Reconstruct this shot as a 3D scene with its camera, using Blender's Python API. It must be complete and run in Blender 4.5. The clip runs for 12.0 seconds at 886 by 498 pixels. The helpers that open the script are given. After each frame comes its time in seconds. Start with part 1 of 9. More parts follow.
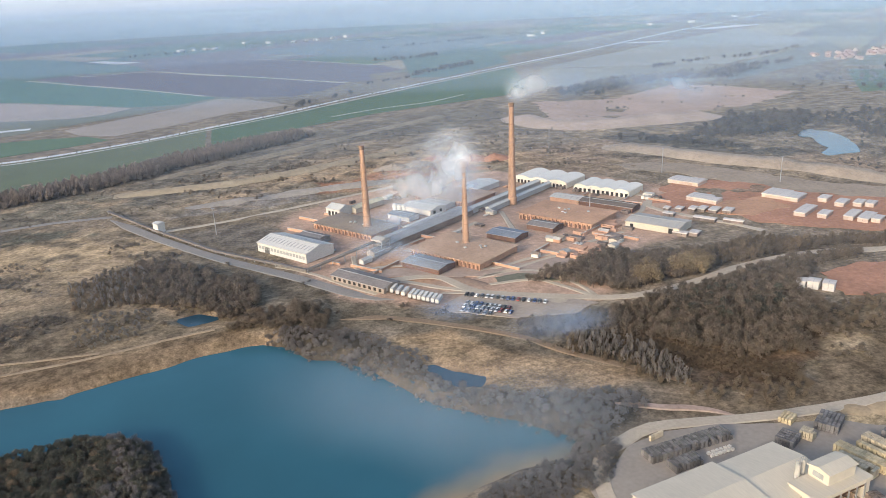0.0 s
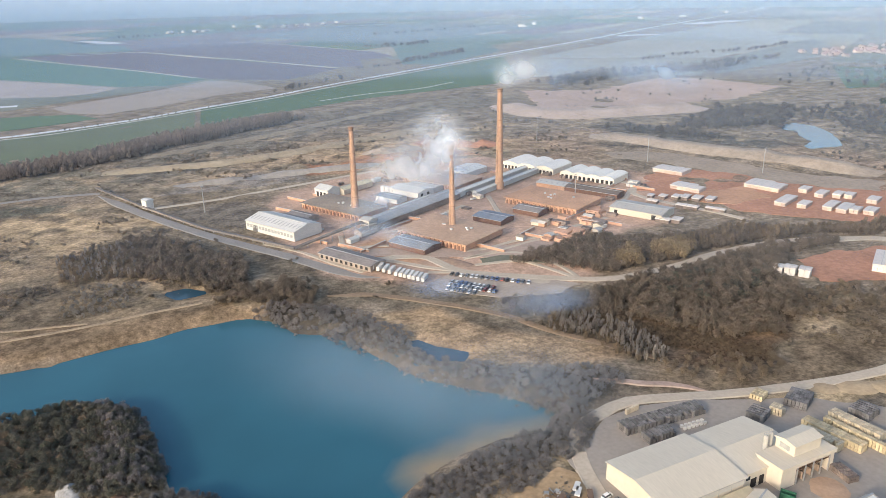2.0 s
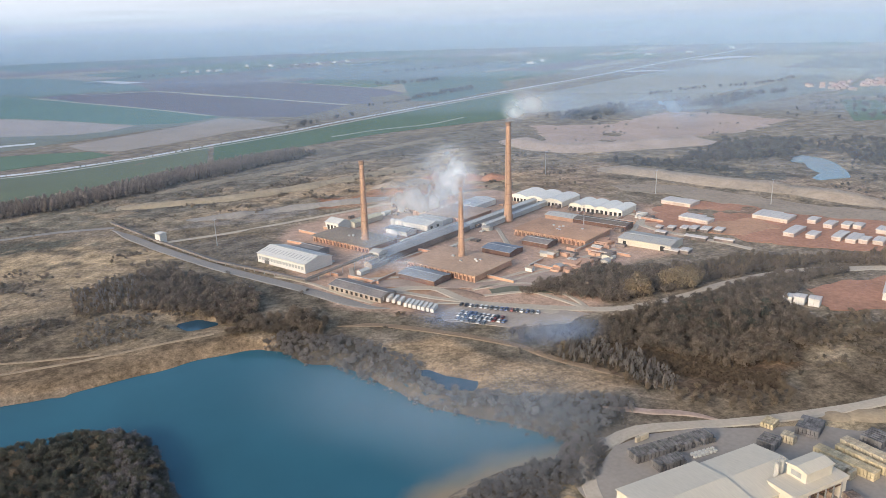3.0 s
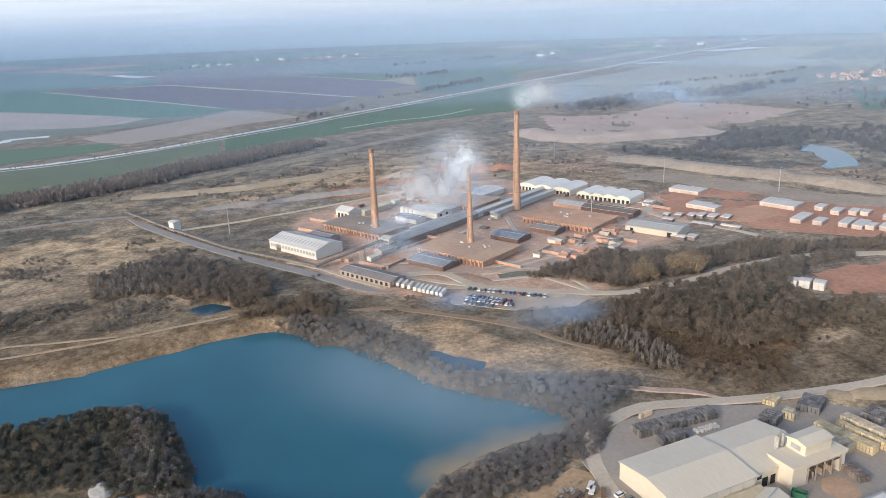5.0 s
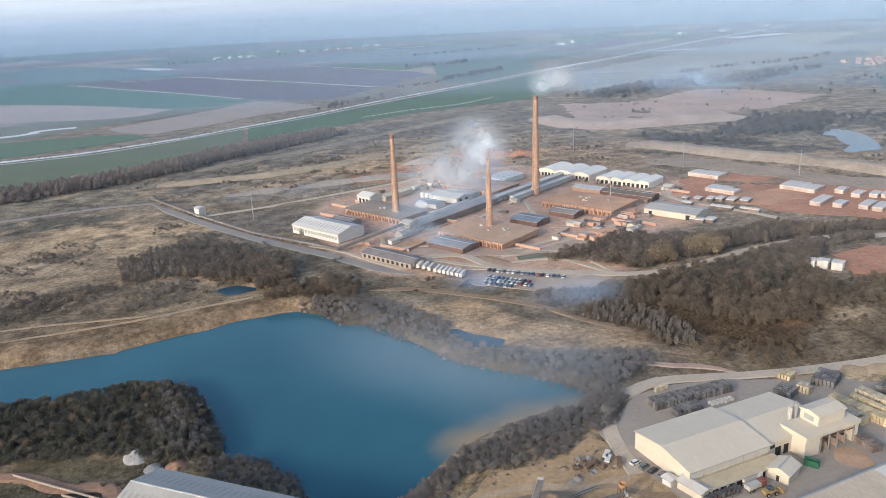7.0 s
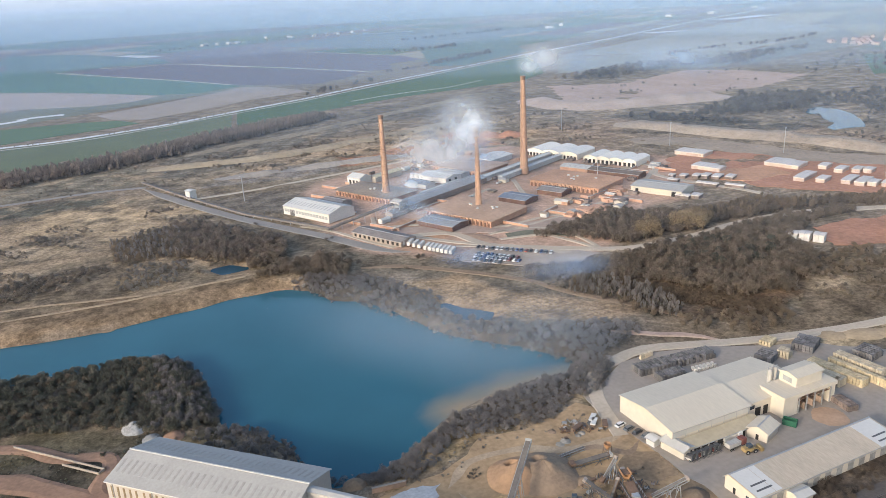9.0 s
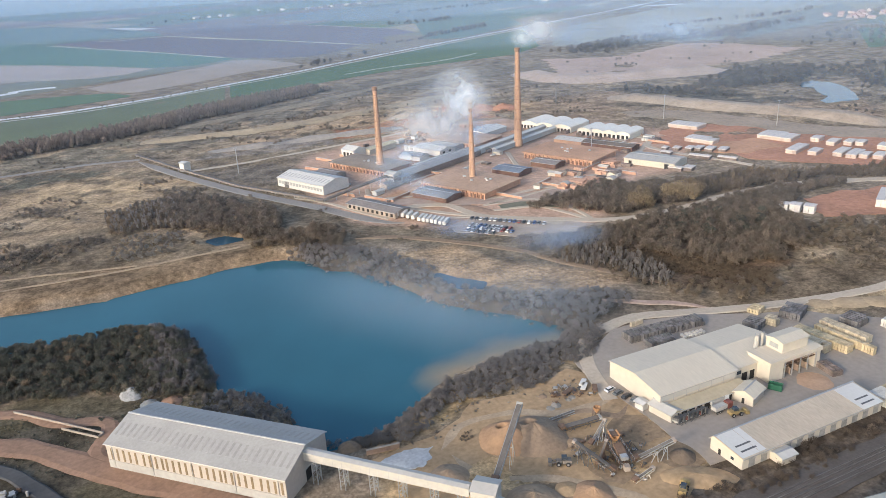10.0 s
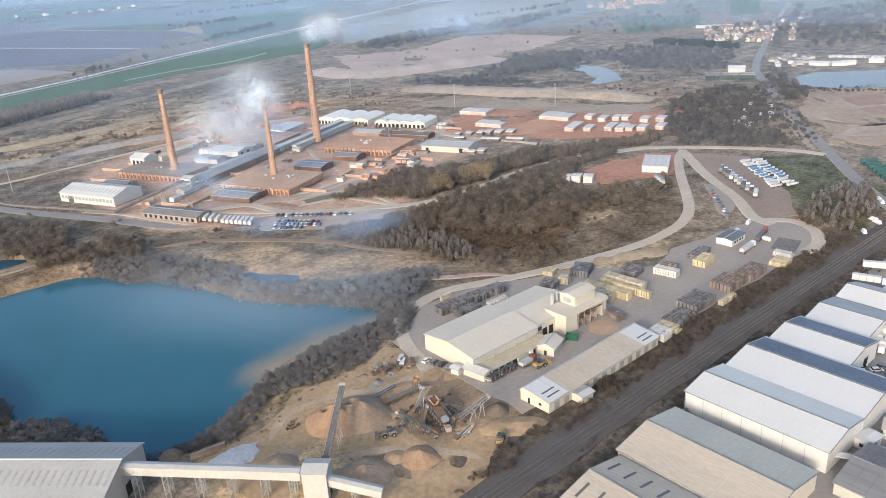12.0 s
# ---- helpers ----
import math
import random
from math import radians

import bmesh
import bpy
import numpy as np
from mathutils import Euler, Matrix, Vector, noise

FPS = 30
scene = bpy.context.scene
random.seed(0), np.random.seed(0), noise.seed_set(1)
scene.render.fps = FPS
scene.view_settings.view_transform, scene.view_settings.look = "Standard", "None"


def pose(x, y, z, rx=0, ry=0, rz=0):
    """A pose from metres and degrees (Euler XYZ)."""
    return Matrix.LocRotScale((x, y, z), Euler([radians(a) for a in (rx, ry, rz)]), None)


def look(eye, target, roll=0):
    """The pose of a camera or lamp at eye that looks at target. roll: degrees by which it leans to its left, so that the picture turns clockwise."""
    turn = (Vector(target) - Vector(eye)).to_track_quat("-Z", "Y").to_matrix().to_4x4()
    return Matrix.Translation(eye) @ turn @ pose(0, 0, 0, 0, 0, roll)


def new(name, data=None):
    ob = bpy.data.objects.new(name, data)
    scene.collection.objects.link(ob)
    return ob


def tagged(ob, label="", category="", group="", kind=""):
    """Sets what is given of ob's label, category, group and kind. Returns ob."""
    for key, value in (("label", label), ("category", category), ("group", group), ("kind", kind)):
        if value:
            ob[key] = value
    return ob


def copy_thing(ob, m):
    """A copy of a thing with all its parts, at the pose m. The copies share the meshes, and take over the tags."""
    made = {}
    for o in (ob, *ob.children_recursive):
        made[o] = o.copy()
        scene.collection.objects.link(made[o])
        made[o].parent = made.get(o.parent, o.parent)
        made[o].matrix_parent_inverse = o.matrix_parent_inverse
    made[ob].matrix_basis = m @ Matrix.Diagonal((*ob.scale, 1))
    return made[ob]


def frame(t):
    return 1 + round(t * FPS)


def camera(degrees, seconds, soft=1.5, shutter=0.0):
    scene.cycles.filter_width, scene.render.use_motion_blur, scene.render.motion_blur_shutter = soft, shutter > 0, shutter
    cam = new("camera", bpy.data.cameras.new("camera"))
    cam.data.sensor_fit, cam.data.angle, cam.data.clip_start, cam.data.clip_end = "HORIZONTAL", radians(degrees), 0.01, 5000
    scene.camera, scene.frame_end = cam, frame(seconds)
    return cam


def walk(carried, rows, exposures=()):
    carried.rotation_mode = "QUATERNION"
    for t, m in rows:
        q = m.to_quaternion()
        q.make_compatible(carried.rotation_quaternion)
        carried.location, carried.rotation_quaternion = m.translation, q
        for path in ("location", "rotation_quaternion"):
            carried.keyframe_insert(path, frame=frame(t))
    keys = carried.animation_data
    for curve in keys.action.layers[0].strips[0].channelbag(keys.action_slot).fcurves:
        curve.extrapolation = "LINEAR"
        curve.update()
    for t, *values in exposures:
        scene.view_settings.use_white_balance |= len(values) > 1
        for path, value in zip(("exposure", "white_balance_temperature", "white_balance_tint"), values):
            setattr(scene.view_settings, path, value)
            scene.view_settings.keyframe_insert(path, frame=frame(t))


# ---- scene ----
cam = camera(61.23, 12.0, 0.85)
PATH = [
    (0, (39.24, 57.84, 164.82), (80.33, 143.14, 132.63), -2.57),
    (0.5, (38.20, 55.81, 164.33), (78.07, 141.30, 131.13), -2.58),
    (1, (37.27, 53.81, 163.57), (75.76, 139.54, 129.36), -2.33),
    (1.5, (36.52, 51.70, 162.48), (75.22, 137.37, 128.36), -2.13),
    (2, (35.94, 49.98, 161.51), (78.31, 134.14, 128.02), -1.08),
    (2.5, (35.41, 48.03, 160.73), (78.07, 133.15, 130.14), -1.46),
    (3, (34.62, 45.86, 160.01), (76.49, 131.93, 131.06), -1.56),
    (5, (31.68, 37.91, 156.96), (72.20, 124.39, 127.30), -1.90),
    (5.5, (30.70, 35.81, 156.19), (70.61, 122.55, 126.44), -2.22),
    (6, (29.56, 33.38, 155.56), (68.63, 120.42, 125.62), -2.28),
    (6.5, (28.34, 30.46, 154.83), (66.77, 117.73, 124.71), -2.38),
    (7, (28.10, 29.59, 153.81), (65.96, 116.92, 123.16), -2.59),
    (9, (25.51, 22.06, 150.65), (64.12, 108.41, 118.22), -3.10),
    (9.5, (24.61, 19.61, 149.97), (63.56, 105.48, 116.68), -2.88),
    (10, (24.29, 18.22, 149.04), (62.92, 103.34, 113.52), -2.97),
    (10.5, (23.78, 16.64, 147.99), (63.53, 101.06, 112.03), -3.08),
    (11, (23.08, 14.97, 147.11), (68.03, 96.93, 111.58), -2.23),
    (11.5, (22.62, 13.01, 146.45), (75.28, 89.70, 109.76), -2.79),
    (12, (21.47, 10.39, 146.24), (80.77, 81.96, 109.33), -3.40),
]
walk(cam, [(t, look(eye, target, roll)) for t, eye, target, roll in PATH],
     exposures=[(0, 0.53, 6600, 10), (0.5, 0.47, 6600, 10), (1.5, 0.64, 6600, 10), (2, 0.67, 6600, 10), (3, 0.43, 6430, 10), (5, 0.46, 6300, 10), (7, 0.46, 6300, 10), (9.5, 0.57, 6300, 10), (10.5, 0.65, 6280, 10), (11, 0.74, 6250, 10), (12, 0.67, 6220, 10)])

# ---- world, sun ----
SUN_AZ, SUN_EL = radians(248), radians(20)   # compass-like: clockwise from +y
world = bpy.data.worlds.new("sky")
scene.world = world
world.use_nodes = True
wn, wl = world.node_tree.nodes, world.node_tree.links
sky = wn.new("ShaderNodeTexSky")
sky.sky_type, sky.sun_disc, sky.sun_elevation, sky.sun_rotation = "NISHITA", False, SUN_EL, SUN_AZ
sky.air_density, sky.dust_density, sky.ozone_density = 1.0, 2.4, 1.2
wn["Background"].inputs["Strength"].default_value = 0.185
wl.new(sky.outputs[0], wn["Background"].inputs["Color"])

sun = new("sun", bpy.data.lights.new("sun", "SUN"))
sun.data.energy, sun.data.angle, sun.data.color = 1.55, radians(8), (1.0, 0.89, 0.77)
to_sun = Vector((math.sin(SUN_AZ) * math.cos(SUN_EL), math.cos(SUN_AZ) * math.cos(SUN_EL), math.sin(SUN_EL)))
sun.matrix_world = look(to_sun * 1000, (0, 0, 0))


# ---- materials ----
def mat(name, col, rough=0.85, fine=0.8, coarse=0.06, amount=0.3, bump=0.0, metal=0.0, rnd=0.0, tint=None, stretch=(1, 1, 1), spec=0.3):
    """A surface with grain and stains at two real-world scales; rnd: how far single objects differ."""
    m = bpy.data.materials.new(name)
    m.use_nodes = True
    n, l = m.node_tree.nodes, m.node_tree.links
    b = n["Principled BSDF"]
    b.inputs["Roughness"].default_value, b.inputs["Metallic"].default_value = rough, metal
    b.inputs["Specular IOR Level"].default_value = spec
    geo = n.new("ShaderNodeNewGeometry")
    vm = n.new("ShaderNodeVectorMath")
    vm.operation = "MULTIPLY"
    vm.inputs[1].default_value = stretch
    l.new(geo.outputs["Position"], vm.inputs[0])
    tex = []
    for s, d in ((fine, 4), (coarse, 3)):
        t = n.new("ShaderNodeTexNoise")
        t.inputs["Scale"].default_value, t.inputs["Detail"].default_value = s, d
        l.new(vm.outputs[0], t.inputs["Vector"])
        tex.append(t)
    add = n.new("ShaderNodeMath")
    add.operation = "ADD"
    l.new(tex[0].outputs["Fac"], add.inputs[0])
    l.new(tex[1].outputs["Fac"], add.inputs[1])
    ramp = n.new("ShaderNodeMapRange")
    ramp.inputs["From Min"].default_value, ramp.inputs["From Max"].default_value = 0.65, 1.35
    l.new(add.outputs[0], ramp.inputs["Value"])
    mix = n.new("ShaderNodeMix")
    mix.data_type = "RGBA"
    dark = [c * (1 - amount) for c in col]
    light = list(tint) if tint else [min(1, c * (1 + amount)) for c in col]
    mix.inputs["A"].default_value, mix.inputs["B"].default_value = (*dark, 1), (*light, 1)
    l.new(ramp.outputs[0], mix.inputs["Factor"])
    out = mix.outputs["Result"]
    if rnd:
        info = n.new("ShaderNodeObjectInfo")
        mr = n.new("ShaderNodeMapRange")
        mr.inputs["To Min"].default_value, mr.inputs["To Max"].default_value = 1 - rnd, 1 + rnd
        l.new(info.outputs["Random"], mr.inputs["Value"])
        sc = n.new("ShaderNodeVectorMath")
        sc.operation = "SCALE"
        l.new(out, sc.inputs[0])
        l.new(mr.outputs[0], sc.inputs["Scale"])
        out = sc.outputs[0]
    l.new(out, b.inputs["Base Color"])
    if bump:
        bp = n.new("ShaderNodeBump")
        bp.inputs["Strength"].default_value, bp.inputs["Distance"].default_value = 0.6, bump
        l.new(tex[0].outputs["Fac"], bp.inputs["Height"])
        l.new(bp.outputs[0], b.inputs["Normal"])
    return m


def zone_mat(name):
    """Open ground: the soil and plants of each zone, broken up by tufts, patches and bare spots."""
    m = bpy.data.materials.new(name)
    m.use_nodes = True
    n, l = m.node_tree.nodes, m.node_tree.links
    b = n["Principled BSDF"]
    b.inputs["Roughness"].default_value, b.inputs["Specular IOR Level"].default_value = 0.95, 0.1
    at = n.new("ShaderNodeAttribute")
    at.attribute_name = "zone"
    geo = n.new("ShaderNodeNewGeometry")
    cur = at.outputs["Color"]
    for scale, lo, hi, det in ((0.35, 0.66, 1.36, 6), (1.1, 0.72, 1.28, 4), (0.07, 0.58, 1.42, 6), (0.012, 0.85, 1.15, 2)):
        t = n.new("ShaderNodeTexNoise")
        t.inputs["Scale"].default_value, t.inputs["Detail"].default_value = scale, det
        l.new(geo.outputs["Position"], t.inputs["Vector"])
        mr = n.new("ShaderNodeMapRange")
        mr.inputs["From Min"].default_value, mr.inputs["From Max"].default_value = 0.3, 0.7
        mr.inputs["To Min"].default_value, mr.inputs["To Max"].default_value = lo, hi
        l.new(t.outputs["Fac"], mr.inputs["Value"])
        sc = n.new("ShaderNodeVectorMath")
        sc.operation = "SCALE"
        l.new(cur, sc.inputs[0])
        l.new(mr.outputs[0], sc.inputs["Scale"])
        cur = sc.outputs[0]
        if scale == 0.35:
            bp = n.new("ShaderNodeBump")
            bp.inputs["Strength"].default_value, bp.inputs["Distance"].default_value = 0.8, 0.5
            l.new(t.outputs["Fac"], bp.inputs["Height"])
            l.new(bp.outputs[0], b.inputs["Normal"])
    wild = n.new("ShaderNodeAttribute")
    wild.attribute_name = "wild"
    calm = n.new("ShaderNodeMapRange")
    calm.inputs["To Min"].default_value = 0.35
    l.new(wild.outputs["Fac"], calm.inputs["Value"])
    even = n.new("ShaderNodeMix")
    even.data_type = "RGBA"
    l.new(calm.outputs[0], even.inputs["Factor"])
    l.new(at.outputs["Color"], even.inputs["A"])
    l.new(cur, even.inputs["B"])
    cur = even.outputs["Result"]
    for scale, lo, hi, col in ((0.055, 0.53, 0.62, (0.48, 0.50, 0.46, 1)), (0.16, 0.56, 0.64, (0.55, 0.56, 0.52, 1)), (0.09, 0.40, 0.33, (1.35, 1.3, 1.2, 1))):
        t = n.new("ShaderNodeTexNoise")
        t.inputs["Scale"].default_value, t.inputs["Detail"].default_value, t.inputs["Roughness"].default_value = scale, 8, 0.62
        l.new(geo.outputs["Position"], t.inputs["Vector"])
        mr = n.new("ShaderNodeMapRange")
        for k, v in (("From Min", lo), ("From Max", hi), ("To Max", 0.48)):
            mr.inputs[k].default_value = v
        l.new(t.outputs["Fac"], mr.inputs["Value"])
        mx = n.new("ShaderNodeMix")
        mx.data_type, mx.blend_type = "RGBA", "MULTIPLY"
        mx.inputs["B"].default_value = col
        much = n.new("ShaderNodeMath")
        much.operation = "MULTIPLY"
        l.new(mr.outputs[0], much.inputs[0])
        l.new(wild.outputs["Fac"], much.inputs[1])
        l.new(much.outputs[0], mx.inputs["Factor"])
        l.new(cur, mx.inputs["A"])
        cur = mx.outputs["Result"]
    l.new(cur, b.inputs["Base Color"])
    return m


def water_mat(name, col, rough=0.12):
    m = bpy.data.materials.new(name)
    m.use_nodes = True
    n, l = m.node_tree.nodes, m.node_tree.links
    b = n["Principled BSDF"]
    b.inputs["Roughness"].default_value, b.inputs["IOR"].default_value = rough, 1.33
    geo = n.new("ShaderNodeNewGeometry")
    big = n.new("ShaderNodeTexNoise")
    big.inputs["Scale"].default_value, big.inputs["Detail"].default_value = 0.02, 3
    l.new(geo.outputs["Position"], big.inputs["Vector"])
    mix = n.new("ShaderNodeMix")
    mix.data_type = "RGBA"
    mix.inputs["A"].default_value = (*[c * 0.8 for c in col], 1)
    mix.inputs["B"].default_value = (*[c * 1.2 for c in col], 1)
    l.new(big.outputs["Fac"], mix.inputs["Factor"])
    at = n.new("ShaderNodeAttribute")
    at.attribute_name = "shallow"
    mix2 = n.new("ShaderNodeMix")
    mix2.data_type = "RGBA"
    l.new(at.outputs["Fac"], mix2.inputs["Factor"])
    l.new(mix.outputs["Result"], mix2.inputs["A"])
    mix2.inputs["B"].default_value = (0.36, 0.265, 0.155, 1)
    l.new(mix2.outputs["Result"], b.inputs["Base Color"])
    rip = n.new("ShaderNodeTexNoise")
    rip.inputs["Scale"].default_value, rip.inputs["Detail"].default_value = 0.9, 3
    l.new(geo.outputs["Position"], rip.inputs["Vector"])
    bp = n.new("ShaderNodeBump")
    bp.inputs["Strength"].default_value, bp.inputs["Distance"].default_value = 0.15, 0.1
    l.new(rip.outputs["Fac"], bp.inputs["Height"])
    l.new(bp.outputs[0], b.inputs["Normal"])
    return m


def leaf_mat(name, col, tint):
    """Twigs and leaves: colour differs from tree to tree and from clump to clump."""
    m = bpy.data.materials.new(name)
    m.use_nodes = True
    n, l = m.node_tree.nodes, m.node_tree.links
    b = n["Principled BSDF"]
    b.inputs["Roughness"].default_value, b.inputs["Specular IOR Level"].default_value = 0.9, 0.1
    geo = n.new("ShaderNodeNewGeometry")
    t = n.new("ShaderNodeTexNoise")
    t.inputs["Scale"].default_value, t.inputs["Detail"].default_value = 0.11, 3
    l.new(geo.outputs["Position"], t.inputs["Vector"])
    mr = n.new("ShaderNodeMapRange")
    mr.inputs["From Min"].default_value, mr.inputs["From Max"].default_value = 0.35, 0.65
    l.new(t.outputs["Fac"], mr.inputs["Value"])
    mix = n.new("ShaderNodeMix")
    mix.data_type = "RGBA"
    mix.inputs["A"].default_value, mix.inputs["B"].default_value = (*col, 1), (*tint, 1)
    at = n.new("ShaderNodeAttribute")
    at.attribute_name = "tone"
    sep = n.new("ShaderNodeSeparateXYZ")
    l.new(at.outputs["Vector"], sep.inputs[0])
    half = n.new("ShaderNodeMath")
    half.operation, half.use_clamp = "MULTIPLY_ADD", True
    half.inputs[1].default_value = 0.55
    l.new(mr.outputs[0], half.inputs[0])
    l.new(sep.outputs["Y"], half.inputs[2])
    l.new(half.outputs[0], mix.inputs["Factor"])
    isl = n.new("ShaderNodeMapRange")
    isl.inputs["To Min"].default_value, isl.inputs["To Max"].default_value = 0.95, 1.05
    l.new(geo.outputs["Random Per Island"], isl.inputs["Value"])
    own = n.new("ShaderNodeMath")
    own.operation = "MULTIPLY"
    l.new(isl.outputs[0], own.inputs[0])
    l.new(sep.outputs["X"], own.inputs[1])
    sc = n.new("ShaderNodeVectorMath")
    sc.operation = "SCALE"
    l.new(mix.outputs["Result"], sc.inputs[0])
    l.new(own.outputs[0], sc.inputs["Scale"])
    l.new(sc.outputs[0], b.inputs["Base Color"])
    tl, mx = n.new("ShaderNodeBsdfTranslucent"), n.new("ShaderNodeMixShader")
    l.new(sc.outputs[0], tl.inputs["Color"])
    mx.inputs[0].default_value = 0.46
    l.new(b.outputs[0], mx.inputs[1])
    l.new(tl.outputs[0], mx.inputs[2])
    l.new(mx.outputs[0], n["Material Output"].inputs["Surface"])
    return m


GROUND = zone_mat("open_ground")
WATER = water_mat("lake_water", (0.029, 0.117, 0.158))
POND = water_mat("pond_water", (0.03, 0.08, 0.12), 0.08)
# canal and drain: the sky's white reflection is painted into the base colour
CANALWATER = water_mat("sky_white_water", (0.66, 0.67, 0.66), 0.5)
CONCRETE = mat("yard_concrete", (0.335, 0.29, 0.245), 0.9, 0.5, 0.035, 0.13, 0.02)
DUST = mat("dusty_road", (0.48, 0.405, 0.315), 0.95, 0.6, 0.05, 0.15, 0.03)
DUSTYWALL = mat("dusty_grey_brick", (0.34, 0.285, 0.24), 0.9, 1.0, 0.12, 0.2)
GALLERYWHITE = mat("dulled_white_sheet", (0.45, 0.435, 0.40), 0.55, 0.6, 0.08, 0.1)
EDGE = mat("dark_edge_trim", (0.24, 0.235, 0.225), 0.7)
TARMAC = mat("worn_tarmac", (0.275, 0.25, 0.225), 0.9, 0.6, 0.04, 0.15, 0.02)
REDROAD = mat("red_dirt_track", (0.285, 0.178, 0.12), 0.95, 0.6, 0.08, 0.28, 0.04)
CLAY = mat("red_clay_ground", (0.41, 0.208, 0.13), 0.95, 0.3, 0.03, 0.28, 0.1)
PALECLAY = mat("pale_clay_ground", (0.42, 0.31, 0.25), 0.95, 0.12, 0.015, 0.2)
SAND = mat("sand", (0.39, 0.27, 0.155), 0.95, 0.5, 0.07, 0.32, 0.15)
REDSAND = mat("orange_sand", (0.37, 0.235, 0.14), 0.95, 0.9, 0.12, 0.2, 0.12)
BROWNSAND = mat("brown_sand", (0.30, 0.215, 0.145), 0.95, 0.9, 0.12, 0.24, 0.12)
TANSAND = mat("tan_sand", (0.355, 0.255, 0.168), 0.95, 0.7, 0.1, 0.28, 0.12)
DAMP = mat("dark_damp_earth", (0.26, 0.185, 0.115), 0.9, 0.7, 0.1, 0.35, 0.12)
GRAVEL = mat("brown_gravel", (0.25, 0.18, 0.12), 0.95, 0.8, 0.1, 0.25, 0.1)
CREAM = mat("cream_sheet", (0.56, 0.505, 0.415), 0.6, 0.5, 0.08, 0.08)
CREAMROOF = mat("cream_roof_sheet", (0.565, 0.505, 0.405), 0.65, 1.6, 0.05, 0.09, stretch=(1, 0.12, 1))
TANROOF = mat("weathered_tan_roof", (0.485, 0.415, 0.325), 0.8, 1.8, 0.08, 0.16, stretch=(1, 0.2, 1))
SAGEROOF = mat("grey_green_roof", (0.50, 0.475, 0.39), 0.8, 1.6, 0.08, 0.13, stretch=(0.2, 1, 1))
PALEROOF = mat("pale_cool_roof", (0.64, 0.625, 0.56), 0.6, 1.4, 0.06, 0.06, stretch=(0.2, 1, 1))
GREYROOF = mat("grey_roof_sheet", (0.40, 0.385, 0.355), 0.7, 1.2, 0.07, 0.13)
PALEGREY = mat("pale_grey_sheet", (0.49, 0.475, 0.44), 0.55, 0.6, 0.07, 0.08)
WHITE = mat("white_sheet", (0.60, 0.58, 0.54), 0.5, 0.4, 0.05, 0.07)
WHITEROOF = mat("white_roof_sheet", (0.575, 0.565, 0.535), 0.5, 1.2, 0.06, 0.06)
DARKROOF = mat("dark_felt_roof", (0.22, 0.20, 0.19), 0.9, 0.6, 0.08, 0.25)
BROWNROOF = mat("brown_asbestos_roof", (0.28, 0.225, 0.175), 0.9, 0.6, 0.06, 0.25)
REDROOF = mat("red_tile_roof", (0.50, 0.30, 0.19), 0.9, 0.6, 0.05, 0.25)
BRICK = mat("orange_brick", (0.49, 0.30, 0.205), 0.9, 1.2, 0.15, 0.25, 0.02)
# dark brick: the recess shade of the kiln arches is put into its colour
DARKBRICK = mat("dark_shaded_brick", (0.16, 0.09, 0.065), 0.95, 1.2, 0.2, 0.3)
CHIMNEYBRICK = mat("weathered_chimney_brick", (0.43, 0.275, 0.19), 0.9, 1.0, 0.12, 0.3, 0.03, stretch=(1, 1, 0.35))
SOOT = mat("sooted_brick_rim", (0.26, 0.17, 0.125), 0.95, 1.0, 0.2, 0.35)
IRON = mat("rusty_iron", (0.20, 0.13, 0.09), 0.7, 2.0, 0.3, 0.3, metal=0.3)
STEEL = mat("galvanised_steel", (0.42, 0.42, 0.41), 0.5, 1.5, 0.2, 0.15, metal=0.5)
DARKSTEEL = mat("dark_steel", (0.10, 0.10, 0.10), 0.6, 1.5, 0.2, 0.25)
# near-black sheet on uncut walls: the shade inside open doorways, painted on
DARK = mat("opening_shade", (0.03, 0.028, 0.026), 0.9)
GLASSY = mat("window_glass", (0.05, 0.06, 0.07), 0.12, spec=0.6)
AMBERGLASS = mat("amber_glazing", (0.20, 0.15, 0.09), 0.5)
SKYLIGHT = mat("dull_skylight", (0.30, 0.31, 0.31), 0.4, 0.8, 0.1, 0.15)
DARKLIGHT = mat("dark_skylight", (0.10, 0.10, 0.10), 0.35)
SOLAR = mat("blue_solar_panel", (0.125, 0.145, 0.19), 0.5, spec=0.4)
YELLOW = mat("buff_brick_pack", (0.54, 0.44, 0.28), 0.85, 1.5, 0.2, 0.15, rnd=0.18)
BUFF = mat("pale_brick_pack", (0.50, 0.42, 0.30), 0.85, 1.5, 0.2, 0.15, rnd=0.15)
GREYPACK = mat("grey_brick_pack", (0.165, 0.155, 0.15), 0.8, 1.5, 0.2, 0.2, rnd=0.35)
BROWNPACK = mat("brown_brick_pack", (0.20, 0.158, 0.135), 0.85, 1.5, 0.2, 0.2, rnd=0.3)
WHITEPACK = mat("wrapped_white_pack", (0.56, 0.53, 0.475), 0.5, 1.5, 0.2, 0.1, rnd=0.1)
TYRE = mat("tyre_rubber", (0.025, 0.025, 0.025), 0.9)
PAINTS = [mat(nm, c, 0.3, 2.0, 0.3, 0.05, spec=0.5) for nm, c in (
    ("white_paint", (0.72, 0.72, 0.71)), ("silver_paint", (0.42, 0.43, 0.44)), ("black_paint", (0.03, 0.03, 0.035)), ("blue_paint", (0.05, 0.10, 0.25)),
    ("red_paint", (0.28, 0.05, 0.04)), ("grey_paint", (0.14, 0.15, 0.16)))]
